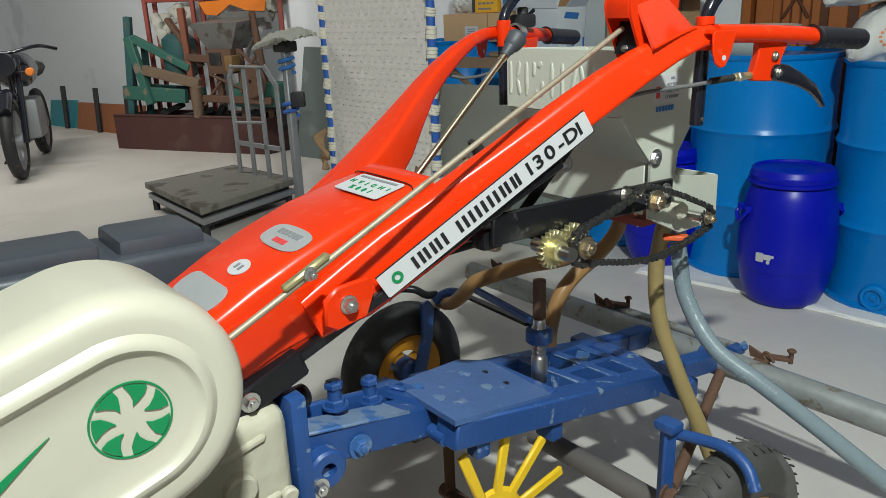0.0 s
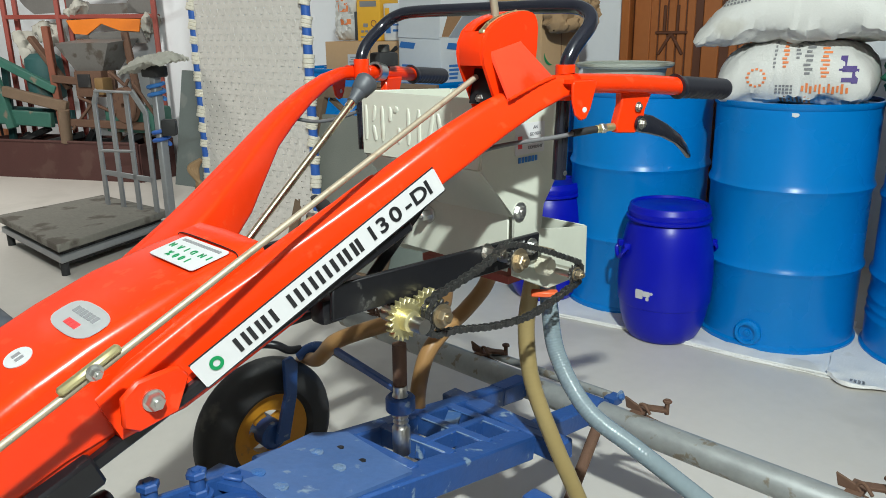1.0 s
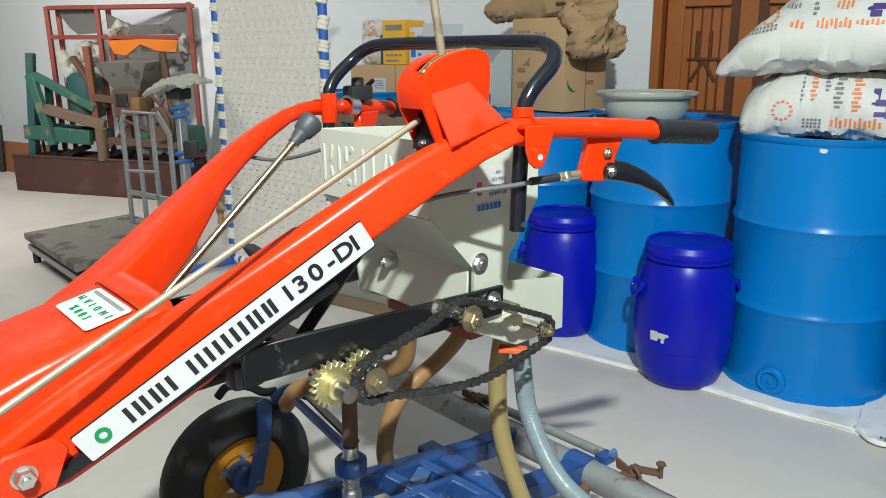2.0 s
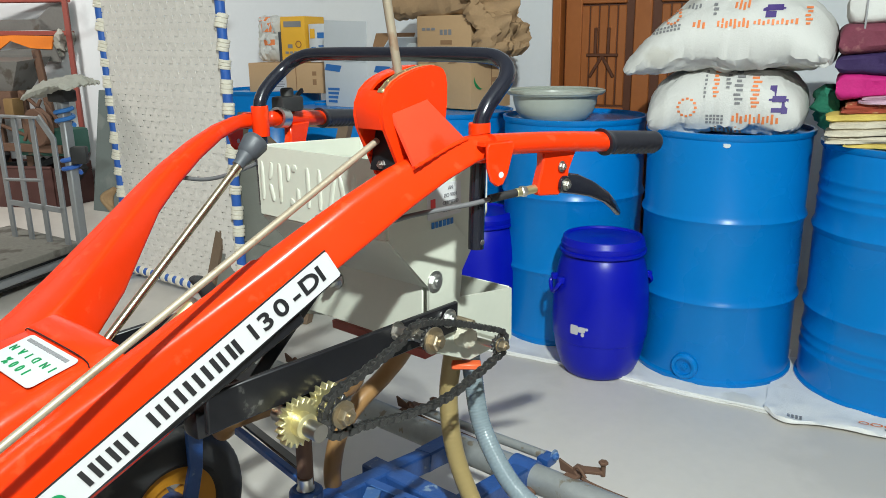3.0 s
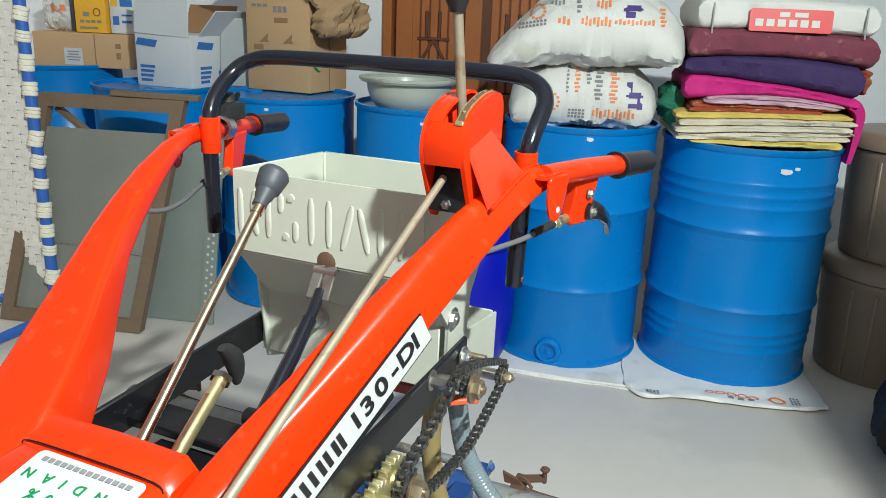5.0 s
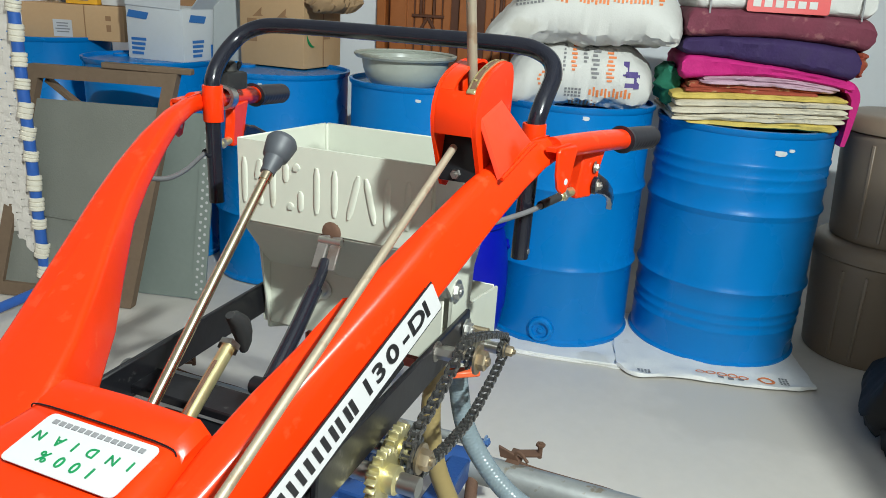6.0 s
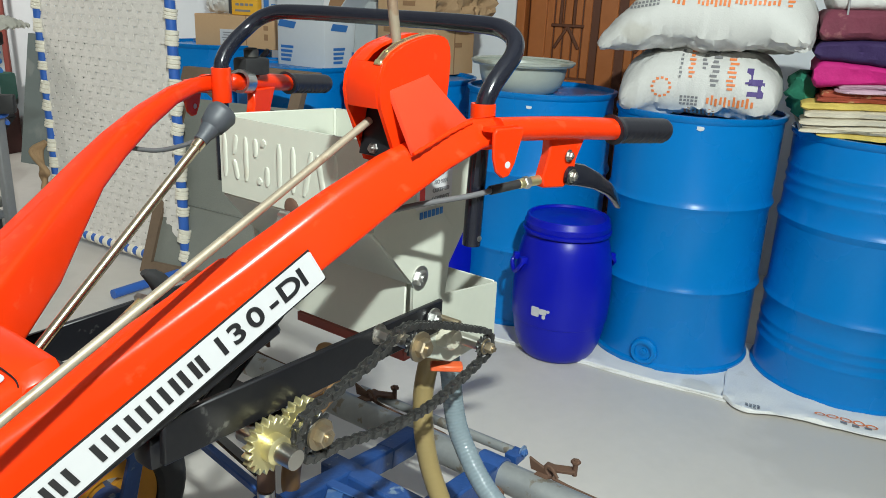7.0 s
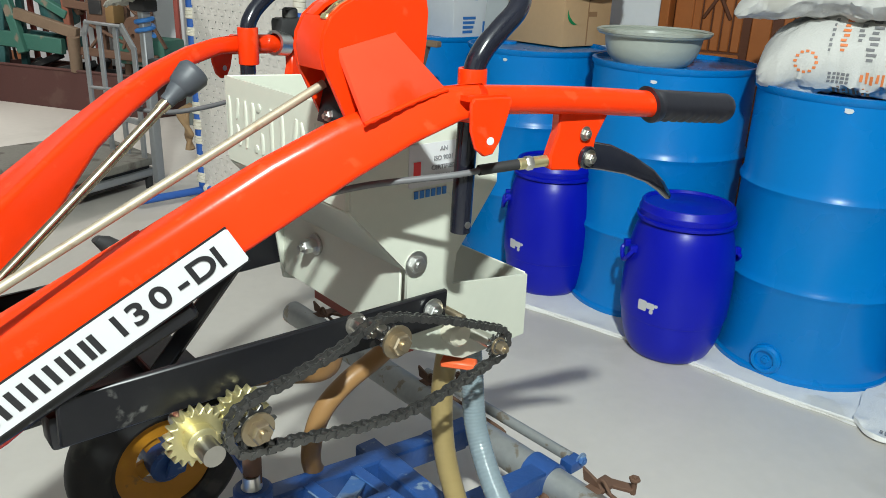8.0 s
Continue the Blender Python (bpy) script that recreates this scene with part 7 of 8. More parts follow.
PIPE_W, PIPE_R = 0.272, 0.0315
pipe = thing("tool_bar", P(0.44, 0, 0.0), "long dusty galvanized steel tool bar pipe behind the carriage", "pipe")
bm = lathe([(0.026, 0), (PIPE_R - 0.001, 0), (PIPE_R, 0.002), (PIPE_R, 1.858), (PIPE_R - 0.001, 1.86), (0.026, 1.86)], frame_at(P(PU(-0.89), -0.89, PIPE_W), P(PU(0.97), 0.97, PIPE_W)), 40, close=True)
part("pipe_tube", bm, GALVANIZED, pipe)
for v in (-0.78, -0.34, 0.135, 0.59):
    c = P(PU(v) + 0.022, v, PIPE_W + PIPE_R - 0.004)
    ck = part("clamp_plate", box((0.060, 0.030, 0.008), axes(c + TU * 0.012, TU, -TV), 0.002), RUST, pipe, "rusty clamp with a square-head bolt")
    part("clamp_fin", plate([(-0.026, 0), (0.018, 0), (0.006, 0.014), (-0.032, 0.026)], 0.006, axes(c - TV * 0.004 + Vector((0, 0, 0.002)), TV, Vector((0, 0, 1))), 0.001), RUST, ck)
    part("clamp_hook", tube([c + TV * 0.000 + Vector((0, 0, 0.004)), c + TV * 0.004 + Vector((0, 0, 0.020)), c + TV * 0.014 + Vector((0, 0, 0.022)), c + TV * 0.030 + Vector((0, 0, 0.004))], 0.0035, 8, 4), RUST, ck)
    b0 = c + TU * 0.052 + TV * 0.042
    part("clamp_rod", tube([c + TU * 0.020 - TV * 0.03 - Vector((0, 0, 0.002)), c + TU * 0.030 + TV * 0.02 - Vector((0, 0, 0.024)), c + TU * 0.032 + TV * 0.10 - Vector((0, 0, 0.028)), c + TU * 0.032 + TV * 0.205 - Vector((0, 0, 0.028)), c + TU * 0.030 + TV * 0.215 - Vector((0, 0, 0.040))], 0.0042, 8, 4), RUST, ck, "thin rusty hooked rod")
    part("clamp_arm", beam(c + TU * 0.03, b0, 0.022, 0.007, 0.001), RUST, ck)
    part("clamp_bolt", rod(b0 - Vector((0, 0, 0.010)), b0 + Vector((0, 0, 0.020)), 0.0055, 10), RUST, ck)
    part("clamp_bolt_head", hexbolt(b0 + Vector((0, 0, 0.017)), (0, 0, 1), 0.0105, 0.008, washer=0), RUST, ck)
part("blue_clamp", lathe([(PIPE_R - 0.001, -0.028), (PIPE_R + 0.005, -0.028), (PIPE_R + 0.005, 0.028), (PIPE_R - 0.001, 0.028)], frame_at(P(PU(0.025), 0.025, PIPE_W), P(PU(0.3), 0.3, PIPE_W)), 32, close=True), BLUE_FRAME, pipe, "blue painted pipe clamp")
part("side_rod", rod(P(0.500, -0.40, 0.283), P(0.516, 0.030, 0.283), 0.011, 14), GALVANIZED, pipe)
part("rod_bracket", box((0.040, 0.030, 0.022), axes(P(0.508, 0.040, 0.280), TU, -TV), 0.004), BLUE_FRAME, pipe, "blue bracket at the rod's end")
part("bracket_bolt", hexbolt(P(0.520, 0.050, 0.288), TV, 0.010, 0.010), WORN_BLUE, pipe)
for v in (0.85,):
    part("pipe_leg", beam(P(PU(v), v, 0.0), P(PU(v), v, PIPE_W - 0.025), 0.03, 0.03, 0.002), RUST, pipe)


# ---- string cot stood on end ----
cot_l, cot_r = RW(2.90, -0.17, 0), RW(2.00, -0.33, 0)
cx = (cot_r - cot_l).normalized()
cot_w = (cot_r - cot_l).length
cn = Vector((0, 0, 1)).cross(cx).normalized()
if cn.dot(RB) > 0:
    cn = -cn
COT_H = 1.86
cot = thing("string_cot", (cot_l + cot_r) / 2, "blue framed string cot with woven cotton webbing, stood on end", "cot")


def CT(x, z, d=0.0):
    return cot_l + cx * x + Vector((0, 0, z)) + cn * d


rails = [(CT(0, 0.02), CT(0, COT_H)), (CT(cot_w, 0.02), CT(cot_w, COT_H)), (CT(0, 0.05), CT(cot_w, 0.05)), (CT(0, COT_H - 0.03), CT(cot_w, COT_H - 0.03))]
for a, b in rails:
    part("cot_rail", rod(a, b, 0.021, 16), COT_BLUE, cot, "blue painted tubular rail")
for x in (0.0, cot_w):
    for z in (0.03, COT_H - 0.10):
        part("cot_leg", rod(CT(x, z, -0.08), CT(x, z, 0.36), 0.019, 14), COT_BLUE, cot)
# bands of webbing wound round the rails
for x in (0.0, cot_w):
    k = 0
    z = 0.10
    while z < COT_H - 0.12:
        h = 0.052 + 0.012 * math.sin(k * 2.1)
        bm = lathe([(0.0215, -h / 2), (0.0268, -h / 2 + 0.003), (0.0272, -h / 6 - 0.004), (0.0232, -h / 6), (0.0272, -h / 6 + 0.003), (0.0266, h / 6 - 0.003), (0.0232, h / 6), (0.0272, h / 6 + 0.004), (0.0266, h / 2 - 0.003), (0.0215, h / 2)], Matrix.Translation(CT(x, z)) @ pose(0, 0, 0, 5 * math.sin(k * 1.3), 9 + 5 * math.cos(k), 0), 14, close=True)
        part("webbing_band", bm, COT_BAND, cot)
        z += h + 0.038 + 0.008 * math.sin(k * 1.7)
        k += 1
x = 0.06
while x < cot_w - 0.04:
    part("webbing_band", lathe([(0.0215, -0.016), (0.026, -0.014), (0.026, 0.014), (0.0215, 0.016)], frame_at(CT(x, 0.05), CT(x + 0.1, 0.05)), 12, close=True), COT_BAND, cot)
    x += 0.062
# woven tapes: uprights and cross tapes pass over and under in pairs
NV, NH = 28, 58
tw, th = (cot_w - 0.02) / NV, (COT_H - 0.14) / NH
for i in range(NV):
    xc = 0.010 + tw * (i + 0.5)
    secs = []
    for j in range(NH + 1):
        zz = 0.06 + th * j + 0.002 * math.sin(i * 3 + j)
        d = 0.0031 * (1 if ((j + 2 * i) % 4) < 2 else -1)
        hw = tw * 0.472
        secs.append([CT(xc - hw, zz, d - 0.0012), CT(xc + hw, zz, d - 0.0012), CT(xc + hw, zz, d + 0.0012), CT(xc - hw, zz, d + 0.0012)])
    part("webbing_tape", loft(secs), COT_WEB, cot)
for j in range(NH):
    zc = 0.06 + th * (j + 0.5)
    secs = []
    for i in range(NV + 1):
        xx = 0.010 + tw * i
        d = -0.0031 * (1 if ((j + 2 * i) % 4) < 2 else -1)
        hw = th * 0.424
        dz = 0.003 * noise.noise(Vector((i * 0.3, j * 0.7, 0)))
        secs.append([CT(xx, zc - hw + dz, d - 0.0012), CT(xx, zc + hw + dz, d - 0.0012), CT(xx, zc + hw + dz, d + 0.0012), CT(xx, zc - hw + dz, d + 0.0012)])
    part("webbing_tape", loft(secs), COT_WEB, cot)
knot = thing("cord_knot", CT(-0.04, 0.36, 0.04), "bundle of knotted brown cord hanging on the cot", "cord")
for k in range(4):
    part("cord_loop", tube([CT(-0.03, 0.47, 0.02), CT(-0.06 - 0.01 * k, 0.42, 0.03 + 0.01 * k), CT(-0.03 + 0.012 * k, 0.34, 0.05), CT(-0.075 + 0.01 * k, 0.30, 0.03), CT(-0.04, 0.24, 0.02 + 0.01 * k)], 0.013, 10, 6), BURLAP, knot)

# ---- screens leaning by the drums ----
screen = thing("window_screen", RW(1.9, -0.3, 0), "old wooden window screen with dusty dark wire mesh, leaning", "screen")


def SCR(x, z, d=0.0):
    return RW(2.22 - x - 0.17 * z, -0.36 + 0.20 * z - d, 0.004 + z * 0.98)


SW, SH = 0.60, 0.90
part("mesh_pane", loft([[SCR(x, z, d) for x, z in ((0.03, 0.03), (SW - 0.03, 0.03), (SW - 0.03, SH - 0.13), (0.03, SH - 0.13))] for d in (-0.004, 0.0)]), MESH_GREY, screen, "dusty grey wire mesh")
for x0, x1, z0, z1 in ((0, 0.05, 0, SH), (SW - 0.05, SW, 0, SH), (0.05, SW - 0.05, 0, 0.05), (0.05, SW - 0.05, SH - 0.05, SH)):
    part("frame_rail", loft([[SCR(x, z, d) for x, z in ((x0, z0), (x1, z0), (x1, z1), (x0, z1))] for d in (-0.02, 0.018)]), OLD_WOOD, screen, "weathered wooden rail")
part("top_batten", beam(SCR(SW - 0.30, SH + 0.015, 0.01), SCR(SW + 0.05, SH + 0.01, 0.0), 0.035, 0.022, 0.003), OLD_WOOD, screen)
part("brace", beam(SCR(0.06, SH - 0.06, -0.03), SCR(0.30, SH - 0.20, -0.03), 0.03, 0.02, 0.003), OLD_WOOD, screen)
part("mesh_fold", beam(SCR(0.05, 0.33, 0.001), SCR(SW - 0.05, 0.30, 0.001), 0.010, 0.004, 0.001), MESH_GREY, screen, "creased fold across the mesh")
sheet = thing("sheet_panel", RW(1.6, -0.2, 0), "dusty grey-green sheet panel with a perforated edge", "panel")


def SP(x, z, d=0.0):
    return RW(2.05 - x + 0.0 - 0.06 * z, -0.22 + 0.12 * z - d, 0.004 + z * 0.99)


part("sheet", loft([[SP(x, z, d) for x, z in ((0.0, 0.0), (0.60, 0.0), (0.60, 0.74), (0.0, 0.74))] for d in (-0.004, 0.0)]), DUSTY_GLASS, sheet)
strip_p = part("edge_channel", loft([[SP(x, z, d) for x, z in ((0.602, 0.0), (0.66, 0.0), (0.66, 0.74), (0.602, 0.74))] for d in (-0.004, 0.006)]), DUSTY_GLASS, sheet)
for k in range(22):
    for x in (0.622, 0.642):
        part("edge_hole", rod(SP(x, 0.03 + 0.032 * k + (0.016 if x > 0.63 else 0), 0.0055), SP(x, 0.03 + 0.032 * k + (0.016 if x > 0.63 else 0), 0.0068), 0.006, 8), WHITE_STICKER, strip_p)

# ---- platform scale ----
sc_a, sc_b, sc_c, sc_d = RW(3.945, -0.78, 0), RW(3.05, -1.00, 0), RW(3.18, -0.235, 0), RW(3.90, -0.14, 0)
scale_ = thing("platform_scale", (sc_a + sc_c) / 2, "grey iron platform weighing scale with railing", "scale")


def quad(name, z0, z1, grow, mat, label=""):
    mid = (sc_a + sc_b + sc_c + sc_d) / 4
    ring = [mid + (p - mid) * grow for p in (sc_a, sc_b, sc_c, sc_d)]
    bm = loft([[p + Vector((0, 0, z)) for p in ring] for z in (z0, z1)])
    bmesh.ops.bevel(bm, geom=list(bm.edges), offset=0.004, segments=1, affect="EDGES")
    return part(name, bm, mat, scale_, label)


quad("base_frame", 0.072, 0.108, 0.97, GREY_METAL, "dull silver steel base frame")
quad("inner_bed", 0.050, 0.136, 0.90, RUBBER)
quad("platform", 0.134, 0.172, 1.0, PLANK_GREY, "dusty stained wooden weighing platform")
for p in (sc_a, sc_b, sc_c, sc_d):
    q = (sc_a + sc_b + sc_c + sc_d) / 4
    c = q + (p - q) * 0.88
    part("foot", rod(c, c + Vector((0, 0, 0.074)), 0.020, 14), RUBBER, scale_)
g0, g1 = RW(3.625, -0.30, 0.165), RW(3.195, -0.30, 0.165)
gd = (g1 - g0)


def RL(f, z):
    return g0 + gd * f + Vector((0, 0, z - 0.165))


def flat_bar(name, a, b, wide=0.036, thick=0.012):
    return part(name, beam(a, b, thick, wide, 0.002, RQ), GREY_METAL, scale_)


# a railing of flat bars with cut-off top corners
for f, z in ((0.0, 0.775), (0.33, 0.83), (0.66, 0.83), (1.0, 0.735)):
    flat_bar("railing_bar", RL(f, 0.165), RL(f, z))
flat_bar("railing_corner", RL(0.0, 0.765), RL(0.09, 0.835))
flat_bar("railing_top", RL(0.07, 0.830), RL(0.80, 0.830))
flat_bar("railing_corner", RL(0.78, 0.836), RL(1.0, 0.725))
part("railing_cross", rod(RL(0.0, 0.49), RL(0.68, 0.505), 0.009, 10), GREY_METAL, scale_)
part("railing_cross", beam(RL(0.0, 0.365), RL(1.0, 0.355), 0.012, 0.030, 0.002), GREY_METAL, scale_)
pc = RW(3.085, -0.30, 0.06)
part("pillar", beam(pc, pc + Vector((0, 0, 0.86)), 0.050, 0.040, 0.006, RQ), GREY_METAL, scale_, "square grey steel pillar")
for h in (0.50, 0.74):
    coil = [pc + Vector((0.040 * math.cos(k * 0.9), 0.040 * math.sin(k * 0.9), h + 0.006 * k)) for k in range(15)]
    part("pillar_wrap", tube(coil, 0.011, 8, 3), COT_BLUE if h < 0.6 else BLUE_PRINT, scale_, "blue cord wound round the pillar")
part("indicator_box", box((0.075, 0.06, 0.085), Matrix.Translation(pc - RQ * 0.07 + Vector((0, 0, 0.595))), 0.01), RUBBER, scale_, "dark indicator box")
head = part("dial_head", box((0.12, 0.08, 0.06), row_pose(3.085, -0.30, 0.945), 0.012), RUBBER, scale_, "dark dial head under a cloth")
solo("cover_cloth", pillow(row_pose(3.09, -0.31, 1.00) @ pose(0, 0, 0, 4, -12, 0), (0.38, 0.22, 0.050), 0.35, 0.014, 17, 34, 22, 0.02, 0.35, 0.014), OLD_CLOTH, RW(3.09, -0.30, 0.97), "crumpled grey-white cloth draped over a scale head", "cloth")

# ---- maroon trough and old machine ----
def TB(q, d, z):
    """A place by the trough, which stands askew to the drums: d behind its front."""
    return RW(q, 0.33 + 0.27 * (6.6 - q) + d, z)


trough = thing("trough", TB(5.5, 0.2, 0), "long dusty maroon painted sheet metal trough", "trough")
T_Q0, T_Q1, T_D, T_H = 6.36, 4.78, 0.34, 0.305
for nm, d in (("front_side", 0.0), ("back_side", T_D)):
    part(nm, loft([[TB(T_Q0, d, z), TB(T_Q1, d, z), TB(T_Q1, d + 0.012, z), TB(T_Q0, d + 0.012, z)] for z in (0.0, T_H)]), MAROON, trough)
    part("rim_fold", rod(TB(T_Q0, d + 0.004, T_H), TB(T_Q1, d + 0.004, T_H), 0.012, 10), MAROON, trough)
for q in (T_Q0, T_Q1):
    part("trough_end", loft([[TB(q, d, z) for d in (0.012, T_D)] + [TB(q - 0.012, d, z) for d in (T_D, 0.012)] for z in (0.0, T_H - 0.004)]), MAROON, trough)
part("trough_floor", loft([[TB(T_Q0 - 0.014, 0.013, z), TB(T_Q1 + 0.004, 0.013, z), TB(T_Q1 + 0.004, T_D - 0.001, z), TB(T_Q0 - 0.014, T_D - 0.001, z)] for z in (0.02, 0.05)]), MAROON, trough)

mach = thing("old_thresher", TB(5.6, 0.2, 0), "old green and rusty farm machine standing in a trough", "machine")


def MB(name, a, b, w, h, mat, label=""):
    return part(name, beam(TB(*a), TB(*b), w, h, 0.006), mat, mach, label)


# faded green A-frame
MB("green_leg", (6.28, 0.10, 0.05), (6.14, 0.10, 1.15), 0.075, 0.06, DARK_TEAL)
MB("green_leg", (5.96, 0.05, 0.40), (6.11, 0.05, 0.98), 0.055, 0.085, MACHINE_GREEN, "faded green sloping leg")
MB("green_leg", (6.24, 0.26, 0.05), (6.12, 0.20, 0.90), 0.06, 0.05, DARK_TEAL)
for d, mat in ((0.08, MACHINE_GREEN), (0.27, DARK_TEAL)):
    MB("green_rail", (6.28, d, 0.50), (5.60, d, 0.47), 0.05, 0.12, mat, "faded green lower rail")
MB("green_brace", (6.08, 0.06, 0.97), (5.50, 0.06, 0.71), 0.055, 0.065, MACHINE_GREEN)
MB("wood_bar", (5.98, 0.04, 0.70), (5.40, 0.04, 0.58), 0.05, 0.085, OLD_WOOD, "weathered wooden bar")
part("green_hopper", lathe([(0.10, 0), (0.135, 0.02), (0.150, 0.18), (0.140, 0.33), (0.09, 0.37), (0, 0.37)], Matrix.Translation(TB(5.76, 0.22, 0.62)), 24), DARK_TEAL, mach, "dark teal dented drum housing")
# rusty posts and braces
MB("rust_leg", (5.50, 0.08, 0.05), (5.54, 0.08, 1.20), 0.075, 0.05, RUST_PAINT)
MB("rust_leg", (5.40, 0.26, 0.05), (5.42, 0.26, 1.10), 0.07, 0.05, RUST)
MB("rust_brace", (5.74, 0.12, 1.12), (5.44, 0.12, 0.72), 0.06, 0.04, RUST)
MB("rust_leg", (4.84, 0.20, 0.05), (4.96, 0.20, 1.15), 0.06, 0.05, RUST)
MB("rust_leg", (5.08, 0.14, 0.05), (5.06, 0.14, 0.86), 0.06, 0.05, RUST)
MB("rust_rail", (5.52, 0.06, 0.80), (5.02, 0.06, 0.76), 0.04, 0.06, RUST)
MB("rust_rail", (5.48, 0.04, 0.46), (4.70, 0.04, 0.44), 0.04, 0.06, RUST)
part("chute", loft([[TB(5.42, 0.02, 1.07), TB(4.94, 0.02, 1.07), TB(4.94, 0.30, 1.10), TB(5.42, 0.30, 1.10)], [TB(5.32, 0.08, 0.86), TB(5.08, 0.08, 0.86), TB(5.08, 0.24, 0.86), TB(5.32, 0.24, 0.86)]]), DARK_SHEET, mach, "dull grey sheet metal chute")
part("chute_box", box((0.26, 0.18, 0.20), row_pose(5.20, 0.84, 0.76, 14), 0.012), RUST, mach, "rusty box below the chute")
part("chute_mouth", box((0.12, 0.02, 0.10), row_pose(5.21, 0.745, 0.785, 14), 0.004), RUBBER, mach)
part("yellow_block", box((0.09, 0.10, 0.13), row_pose(5.06, 0.80, 0.745, 8), 0.012), OCHRE_BLOCK, mach, "ochre painted block")
part("green_case", box((0.46, 0.24, 0.20), row_pose(4.92, 0.98, 0.48, 14), 0.03), MACHINE_GREEN, mach)
part("pulley", lathe([(0.02, 0), (0.13, 0), (0.14, 0.01), (0.125, 0.03), (0.14, 0.05), (0.13, 0.06), (0.02, 0.06)], frame_at(TB(4.86, 0.06, 0.60), TB(4.86, -0.2, 0.60)), 28, close=True), RUST, mach)
part("crank_shaft", rod(TB(5.44, 0.03, 0.30), TB(5.40, 0.0, 0.56), 0.045, 12), OLD_WOOD, mach)
for k, (q0, q1, z0, z1) in enumerate(((5.36, 5.20, 0.40, 0.62), (5.30, 4.98, 0.66, 0.52), (5.02, 4.80, 0.86, 0.66), (4.98, 4.86, 0.50, 0.80), (4.80, 4.66, 0.78, 0.52))):
    MB("loose_rod", (q0, 0.02 + 0.03 * (k % 3), z0), (q1, 0.08, z1), 0.028, 0.022, RUST)
# dark blocks added for the clutter and shadow inside the trough
for k in range(9):
    q = 6.18 - 0.16 * k
    MB("scrap_iron", (q, 0.10 + 0.05 * (k % 3), 0.06 + 0.22 * (k % 2)), (q - 0.22, 0.18 + 0.04 * (k % 2), 0.34 + 0.05 * math.sin(k * 2.1)), 0.07, 0.05, RUBBER, "dark filler for the clutter and shade in the trough")
for q0, q1 in ((6.56, 6.26), (6.48, 6.24)):
    strip_ = beam(TB(q0, 0.40, 0.0), TB(q1, 0.16, 0.76), 0.022, 0.010, 0.002)
    solo("iron_strip", strip_, RUBBER, TB(q0, 0.40, 0.0), "thin dark iron strip leaning on a green frame", "strip", "leaning strips")

rack = thing("angle_iron_rack", TB(5.5, 0.38, 0), "red oxide angle-iron rack holding grey sheet metal", "rack")
for q in (6.22, 5.70, 4.82):
    for d in (0.36, 0.46):
        part("rack_post", beam(TB(q, d, 0), TB(q + 0.01, d, 1.53), 0.045, 0.035, 0.004), RACK_RED, rack)
for z in (1.28, 1.52):
    for d in (0.36, 0.46):
        part("rack_rail", beam(TB(6.22, d, z), TB(4.82, d, z - 0.015), 0.035, 0.035, 0.004), RACK_RED, rack)


def hung_sheet(pts, mat, label, name="metal_sheet"):
    return part(name, loft([[TB(q, d, z) for q, z in pts] for d in (0.40, 0.412)]), mat, rack, label)


hung_sheet(((6.18, 1.51), (5.74, 1.50), (5.74, 1.31), (5.98, 1.30), (6.06, 1.36)), DARK_SHEET, "bent grey sheet metal")
hung_sheet(((5.66, 1.46), (5.44, 1.37), (5.08, 1.37), (5.00, 1.29), (5.66, 1.29)), DARK_SHEET, "bent grey sheet metal")
hung_sheet(((5.10, 1.38), (4.98, 1.47), (4.85, 1.48), (4.85, 1.29), (5.10, 1.29)), DARK_SHEET, "bent grey sheet metal")
part("orange_sheet", loft([[TB(q, d, z) for q, z in ((5.58, 1.245), (5.24, 1.255), (4.90, 1.245), (4.93, 1.15), (5.10, 1.16), (5.26, 1.215), (5.40, 1.13), (5.52, 1.14))] for d in (0.30, 0.312)]), ORANGE, rack, "faded orange sheet panel")
part("metal_sheet", loft([[TB(q, d, z) for q, z in ((5.42, 1.14), (4.92, 1.17), (4.88, 1.06), (5.36, 1.08))] for d in (0.31, 0.325)]), DARK_SHEET, rack, "dark bent sheet metal")
for q, z, tilt, size in ((5.86, 1.14, 34, (0.26, 0.2, 0.16)), (5.56, 1.325, -16, (0.22, 0.16, 0.10)), (6.08, 1.02, 62, (0.34, 0.2, 0.10)), (4.95, 1.20, -30, (0.24, 0.18, 0.12))):
    m = row_pose(q, 0.33 + 0.27 * (6.6 - q) + 0.40, z) @ pose(0, 0, 0, 0, tilt, 0)
    solo("white_sack", pillow(m, size, 0.5, 0.05, 40 + q * 7, 18, 12, 0.0, 0.0, 0.014), OLD_CLOTH, m.translation, "crumpled soiled white plastic sack on the rack", "sack", "sacks on the rack")

# low panels and posts along the wall
for q0, q1, mat, label in ((8.75, 8.16, TEAL, "teal painted low panel leaning on the wall"), (8.12, 6.80, BROWN_PAINT, "rust brown low panel leaning on the wall")):
    bm = loft([[RW(q0, 0.90, 0.0), RW(q1, 0.90, 0.0), RW(q1, 0.93, 0.0), RW(q0, 0.93, 0.0)], [RW(q0, 0.96, 0.28), RW(q1, 0.96, 0.30), RW(q1, 0.99, 0.30), RW(q0, 0.99, 0.28)]])
    solo("low_panel", bm, mat, RW((q0 + q1) / 2, 0.9, 0), label, "panel", "panels by the wall", smooth=False)
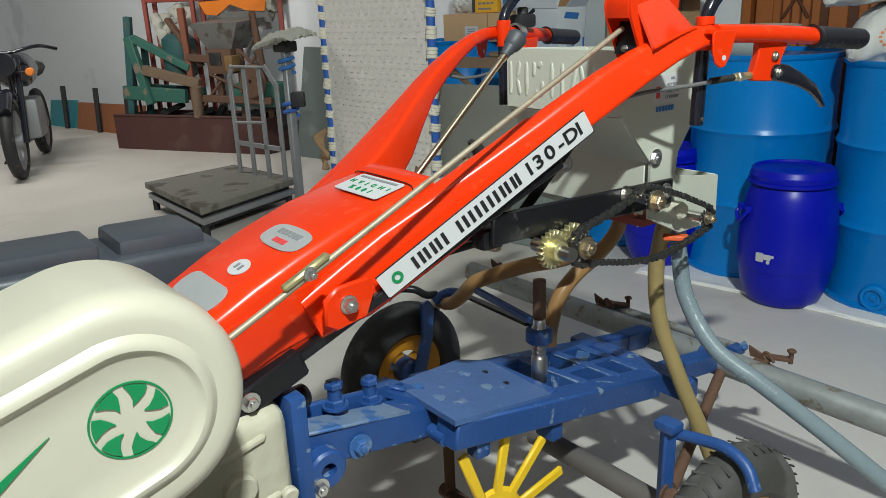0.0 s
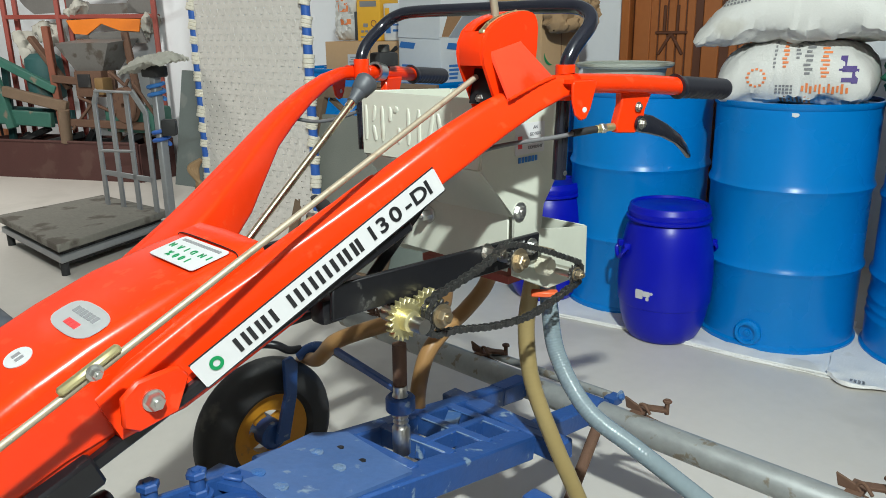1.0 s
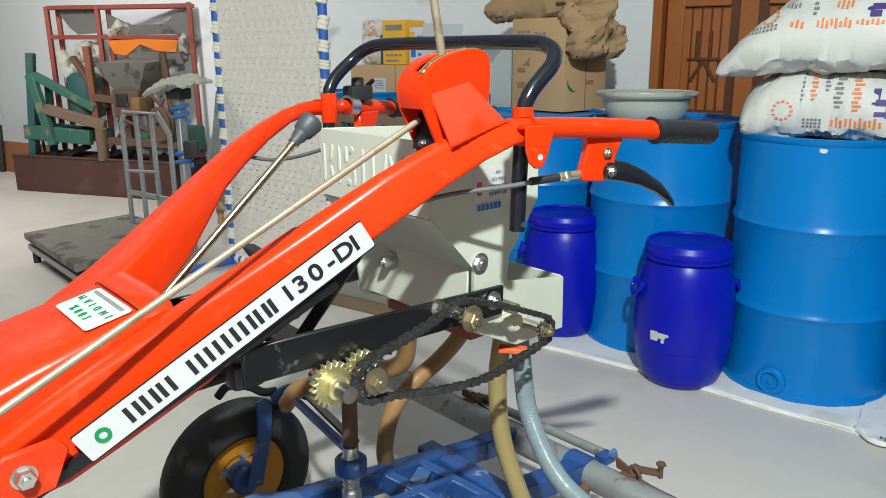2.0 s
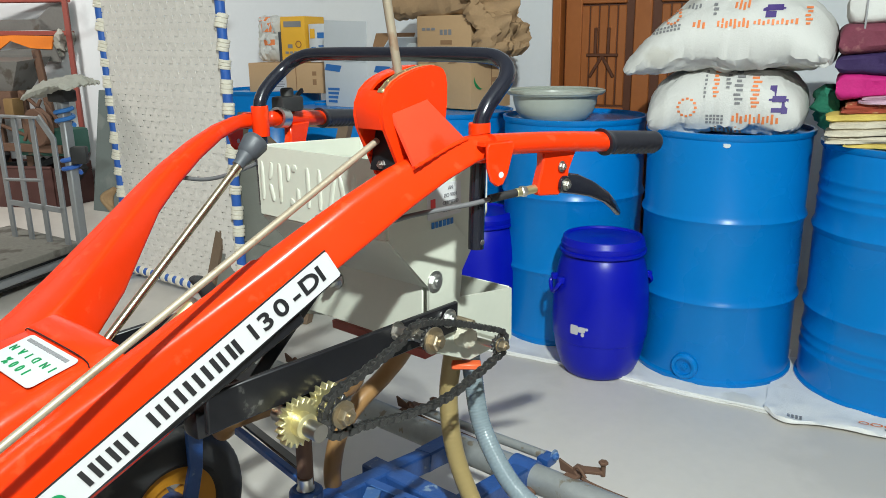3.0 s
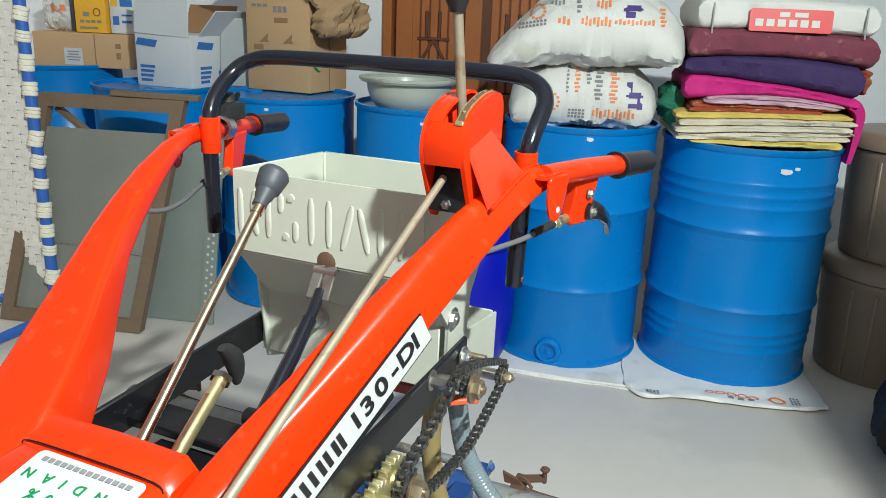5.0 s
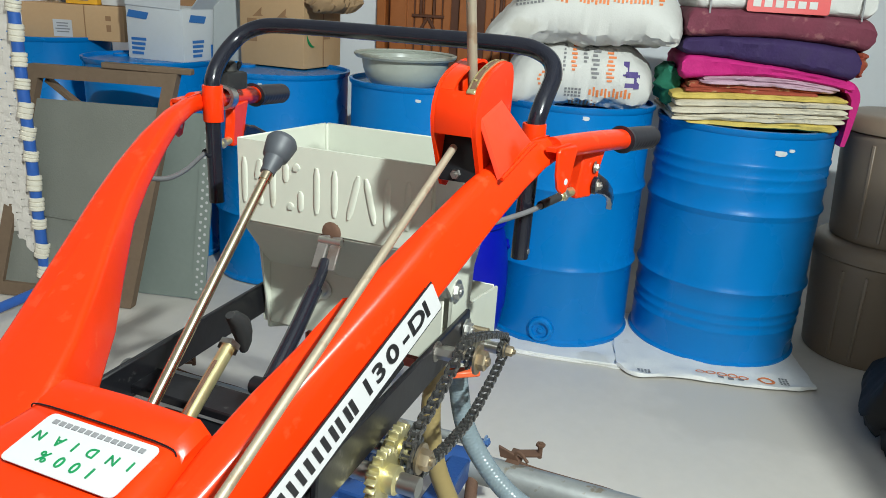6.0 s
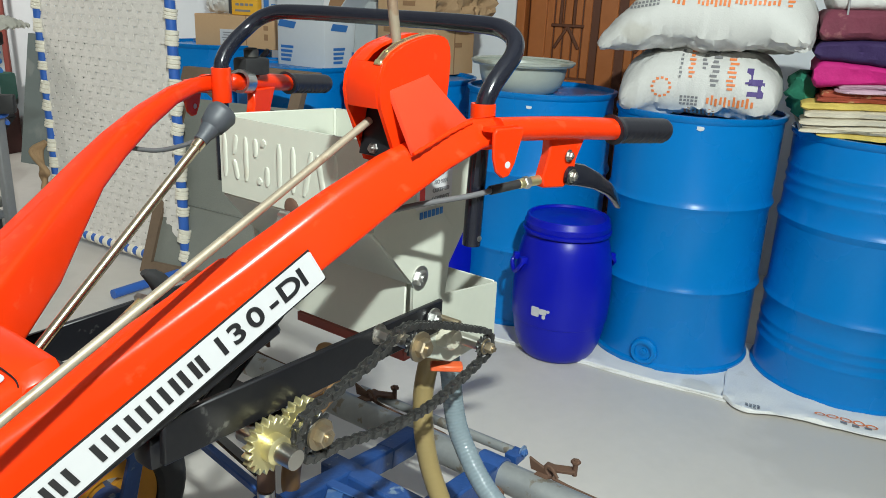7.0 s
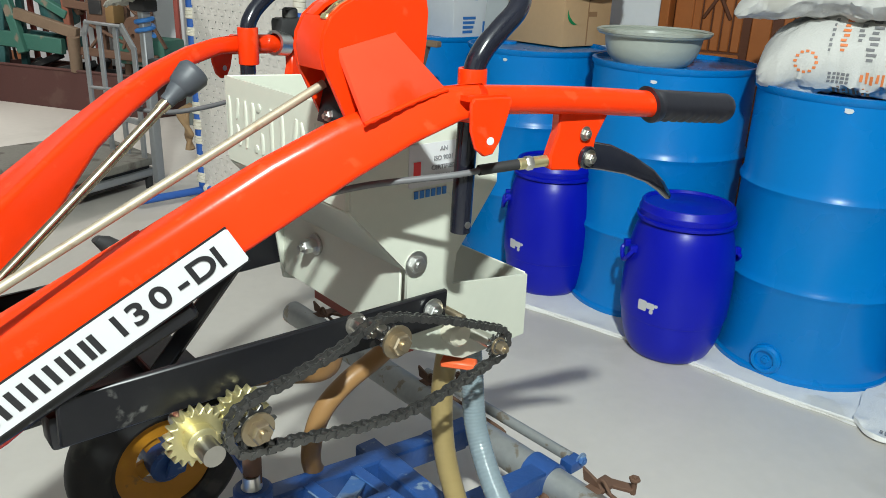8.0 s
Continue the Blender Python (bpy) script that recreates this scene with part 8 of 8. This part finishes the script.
for q in (8.25, 7.55, 6.95):
    solo("iron_post", beam(RW(q, 0.86, 0), RW(q + 0.03, 0.90, 0.46), 0.045, 0.045, 0.006), RUBBER, RW(q, 0.86, 0), "short dark iron post standing by the wall", "post", "posts by the wall")
bm = loft([[RW(4.48, 0.90, 0.0), RW(3.98, 0.90, 0.0), RW(3.98, 0.93, 0.0), RW(4.48, 0.93, 0.0)], [RW(4.48, 1.08, 0.86), RW(3.98, 1.08, 0.84), RW(3.98, 1.11, 0.84), RW(4.48, 1.11, 0.86)]])
solo("grey_board", bm, BOARD_GREY, RW(4.2, 0.85, 0), "narrow grey-green board leaning on the wall", "board", smooth=False)

# ---- motorcycle by the far wall ----
bike = thing("motorcycle", RW(6.2, -0.6, 0), "black motorcycle with orange indicator, parked in the hall", "motorcycle")
bd = (RQ * 0.84 + RB * 0.54).normalized()
bs = Vector((-bd.y, bd.x, 0))
fw = RW(5.74, -0.74, 0.29)


def BK(x, s, z):
    """Along the motorcycle from its front axle: x back, s sideways, z up."""
    return Vector((fw.x, fw.y, 0)) + bd * x + bs * s + Vector((0, 0, z))


for x in (0.0, 1.25):
    m = frame_at(BK(x, -0.045, 0.29), BK(x, 0.1, 0.29))
    tyre = part("tyre", lathe([(0.225, 0.01), (0.25, 0.0), (0.275, 0.01), (0.29, 0.035), (0.29, 0.055), (0.275, 0.08), (0.25, 0.09), (0.225, 0.08)], m, 40, close=True), RUBBER, bike)
    part("rim", lathe([(0.19, 0.03), (0.225, 0.015), (0.23, 0.045), (0.225, 0.075), (0.19, 0.06)], m, 32, close=True), GREY_METAL, tyre)
    part("hub", rod(BK(x, -0.06, 0.29), BK(x, 0.06, 0.29), 0.05, 18), GREY_METAL, tyre)
    for k in range(6):
        a = k * math.pi / 3
        part("spoke", rod(BK(x, 0, 0.29), BK(x + 0.215 * math.cos(a), 0, 0.29 + 0.215 * math.sin(a)), 0.012, 8), GREY_METAL, tyre)
for s in (-0.075, 0.075):
    part("fork_leg", rod(BK(0.0, s, 0.27), BK(0.24, s, 0.88), 0.024, 14), GLOSS_BLACK, bike)
part("front_mudguard", tube([BK(-0.20, 0, 0.52), BK(-0.05, 0, 0.615), BK(0.12, 0, 0.60), BK(0.26, 0, 0.46)], 0.05, 12, 6), GLOSS_BLACK, bike)
part("headlamp", lathe([(0, 0), (0.085, 0.005), (0.09, 0.03), (0.075, 0.10), (0.03, 0.14), (0, 0.14)], frame_at(BK(0.10, 0, 0.84), BK(0.30, 0, 0.86)), 24), GLOSS_BLACK, bike)
part("handlebar", tube([BK(0.44, -0.34, 0.93), BK(0.32, -0.22, 0.96), BK(0.26, 0.0, 0.92), BK(0.32, 0.22, 0.96), BK(0.44, 0.34, 0.93)], 0.014, 12, 6), GLOSS_BLACK, bike)
for s in (-0.17, 0.17):
    part("indicator", rod(BK(0.10, s, 0.78), BK(0.17, s, 0.78), 0.030, 14, soft=0.008), ORANGE, bike, "orange indicator lamp")
    part("indicator_stalk", rod(BK(0.16, 0.05 if s > 0 else -0.05, 0.78), BK(0.15, s, 0.78), 0.010, 8), RUBBER, bike)
part("fuel_tank", pillow(axes(BK(0.55, 0, 0.78), bd, bs), (0.50, 0.30, 0.26), 0.4, 0.01, 2, 16, 12), GLOSS_BLACK, bike)
part("saddle", pillow(axes(BK(1.0, 0, 0.76), bd, bs), (0.62, 0.27, 0.14), 0.4, 0.01, 4, 16, 12), RUBBER, bike)
part("engine", box((0.34, 0.26, 0.32), axes(BK(0.58, 0, 0.40), bd, bs), 0.04), GREY_METAL, bike)
part("frame_tube", tube([BK(0.24, 0, 0.86), BK(0.38, 0, 0.40), BK(0.60, 0, 0.22), BK(0.95, 0, 0.28), BK(1.25, 0, 0.29)], 0.022, 10, 5), GLOSS_BLACK, bike)
part("side_stand", rod(BK(0.75, 0.10, 0.24), BK(0.80, 0.26, 0.0), 0.012, 8), GLOSS_BLACK, bike)
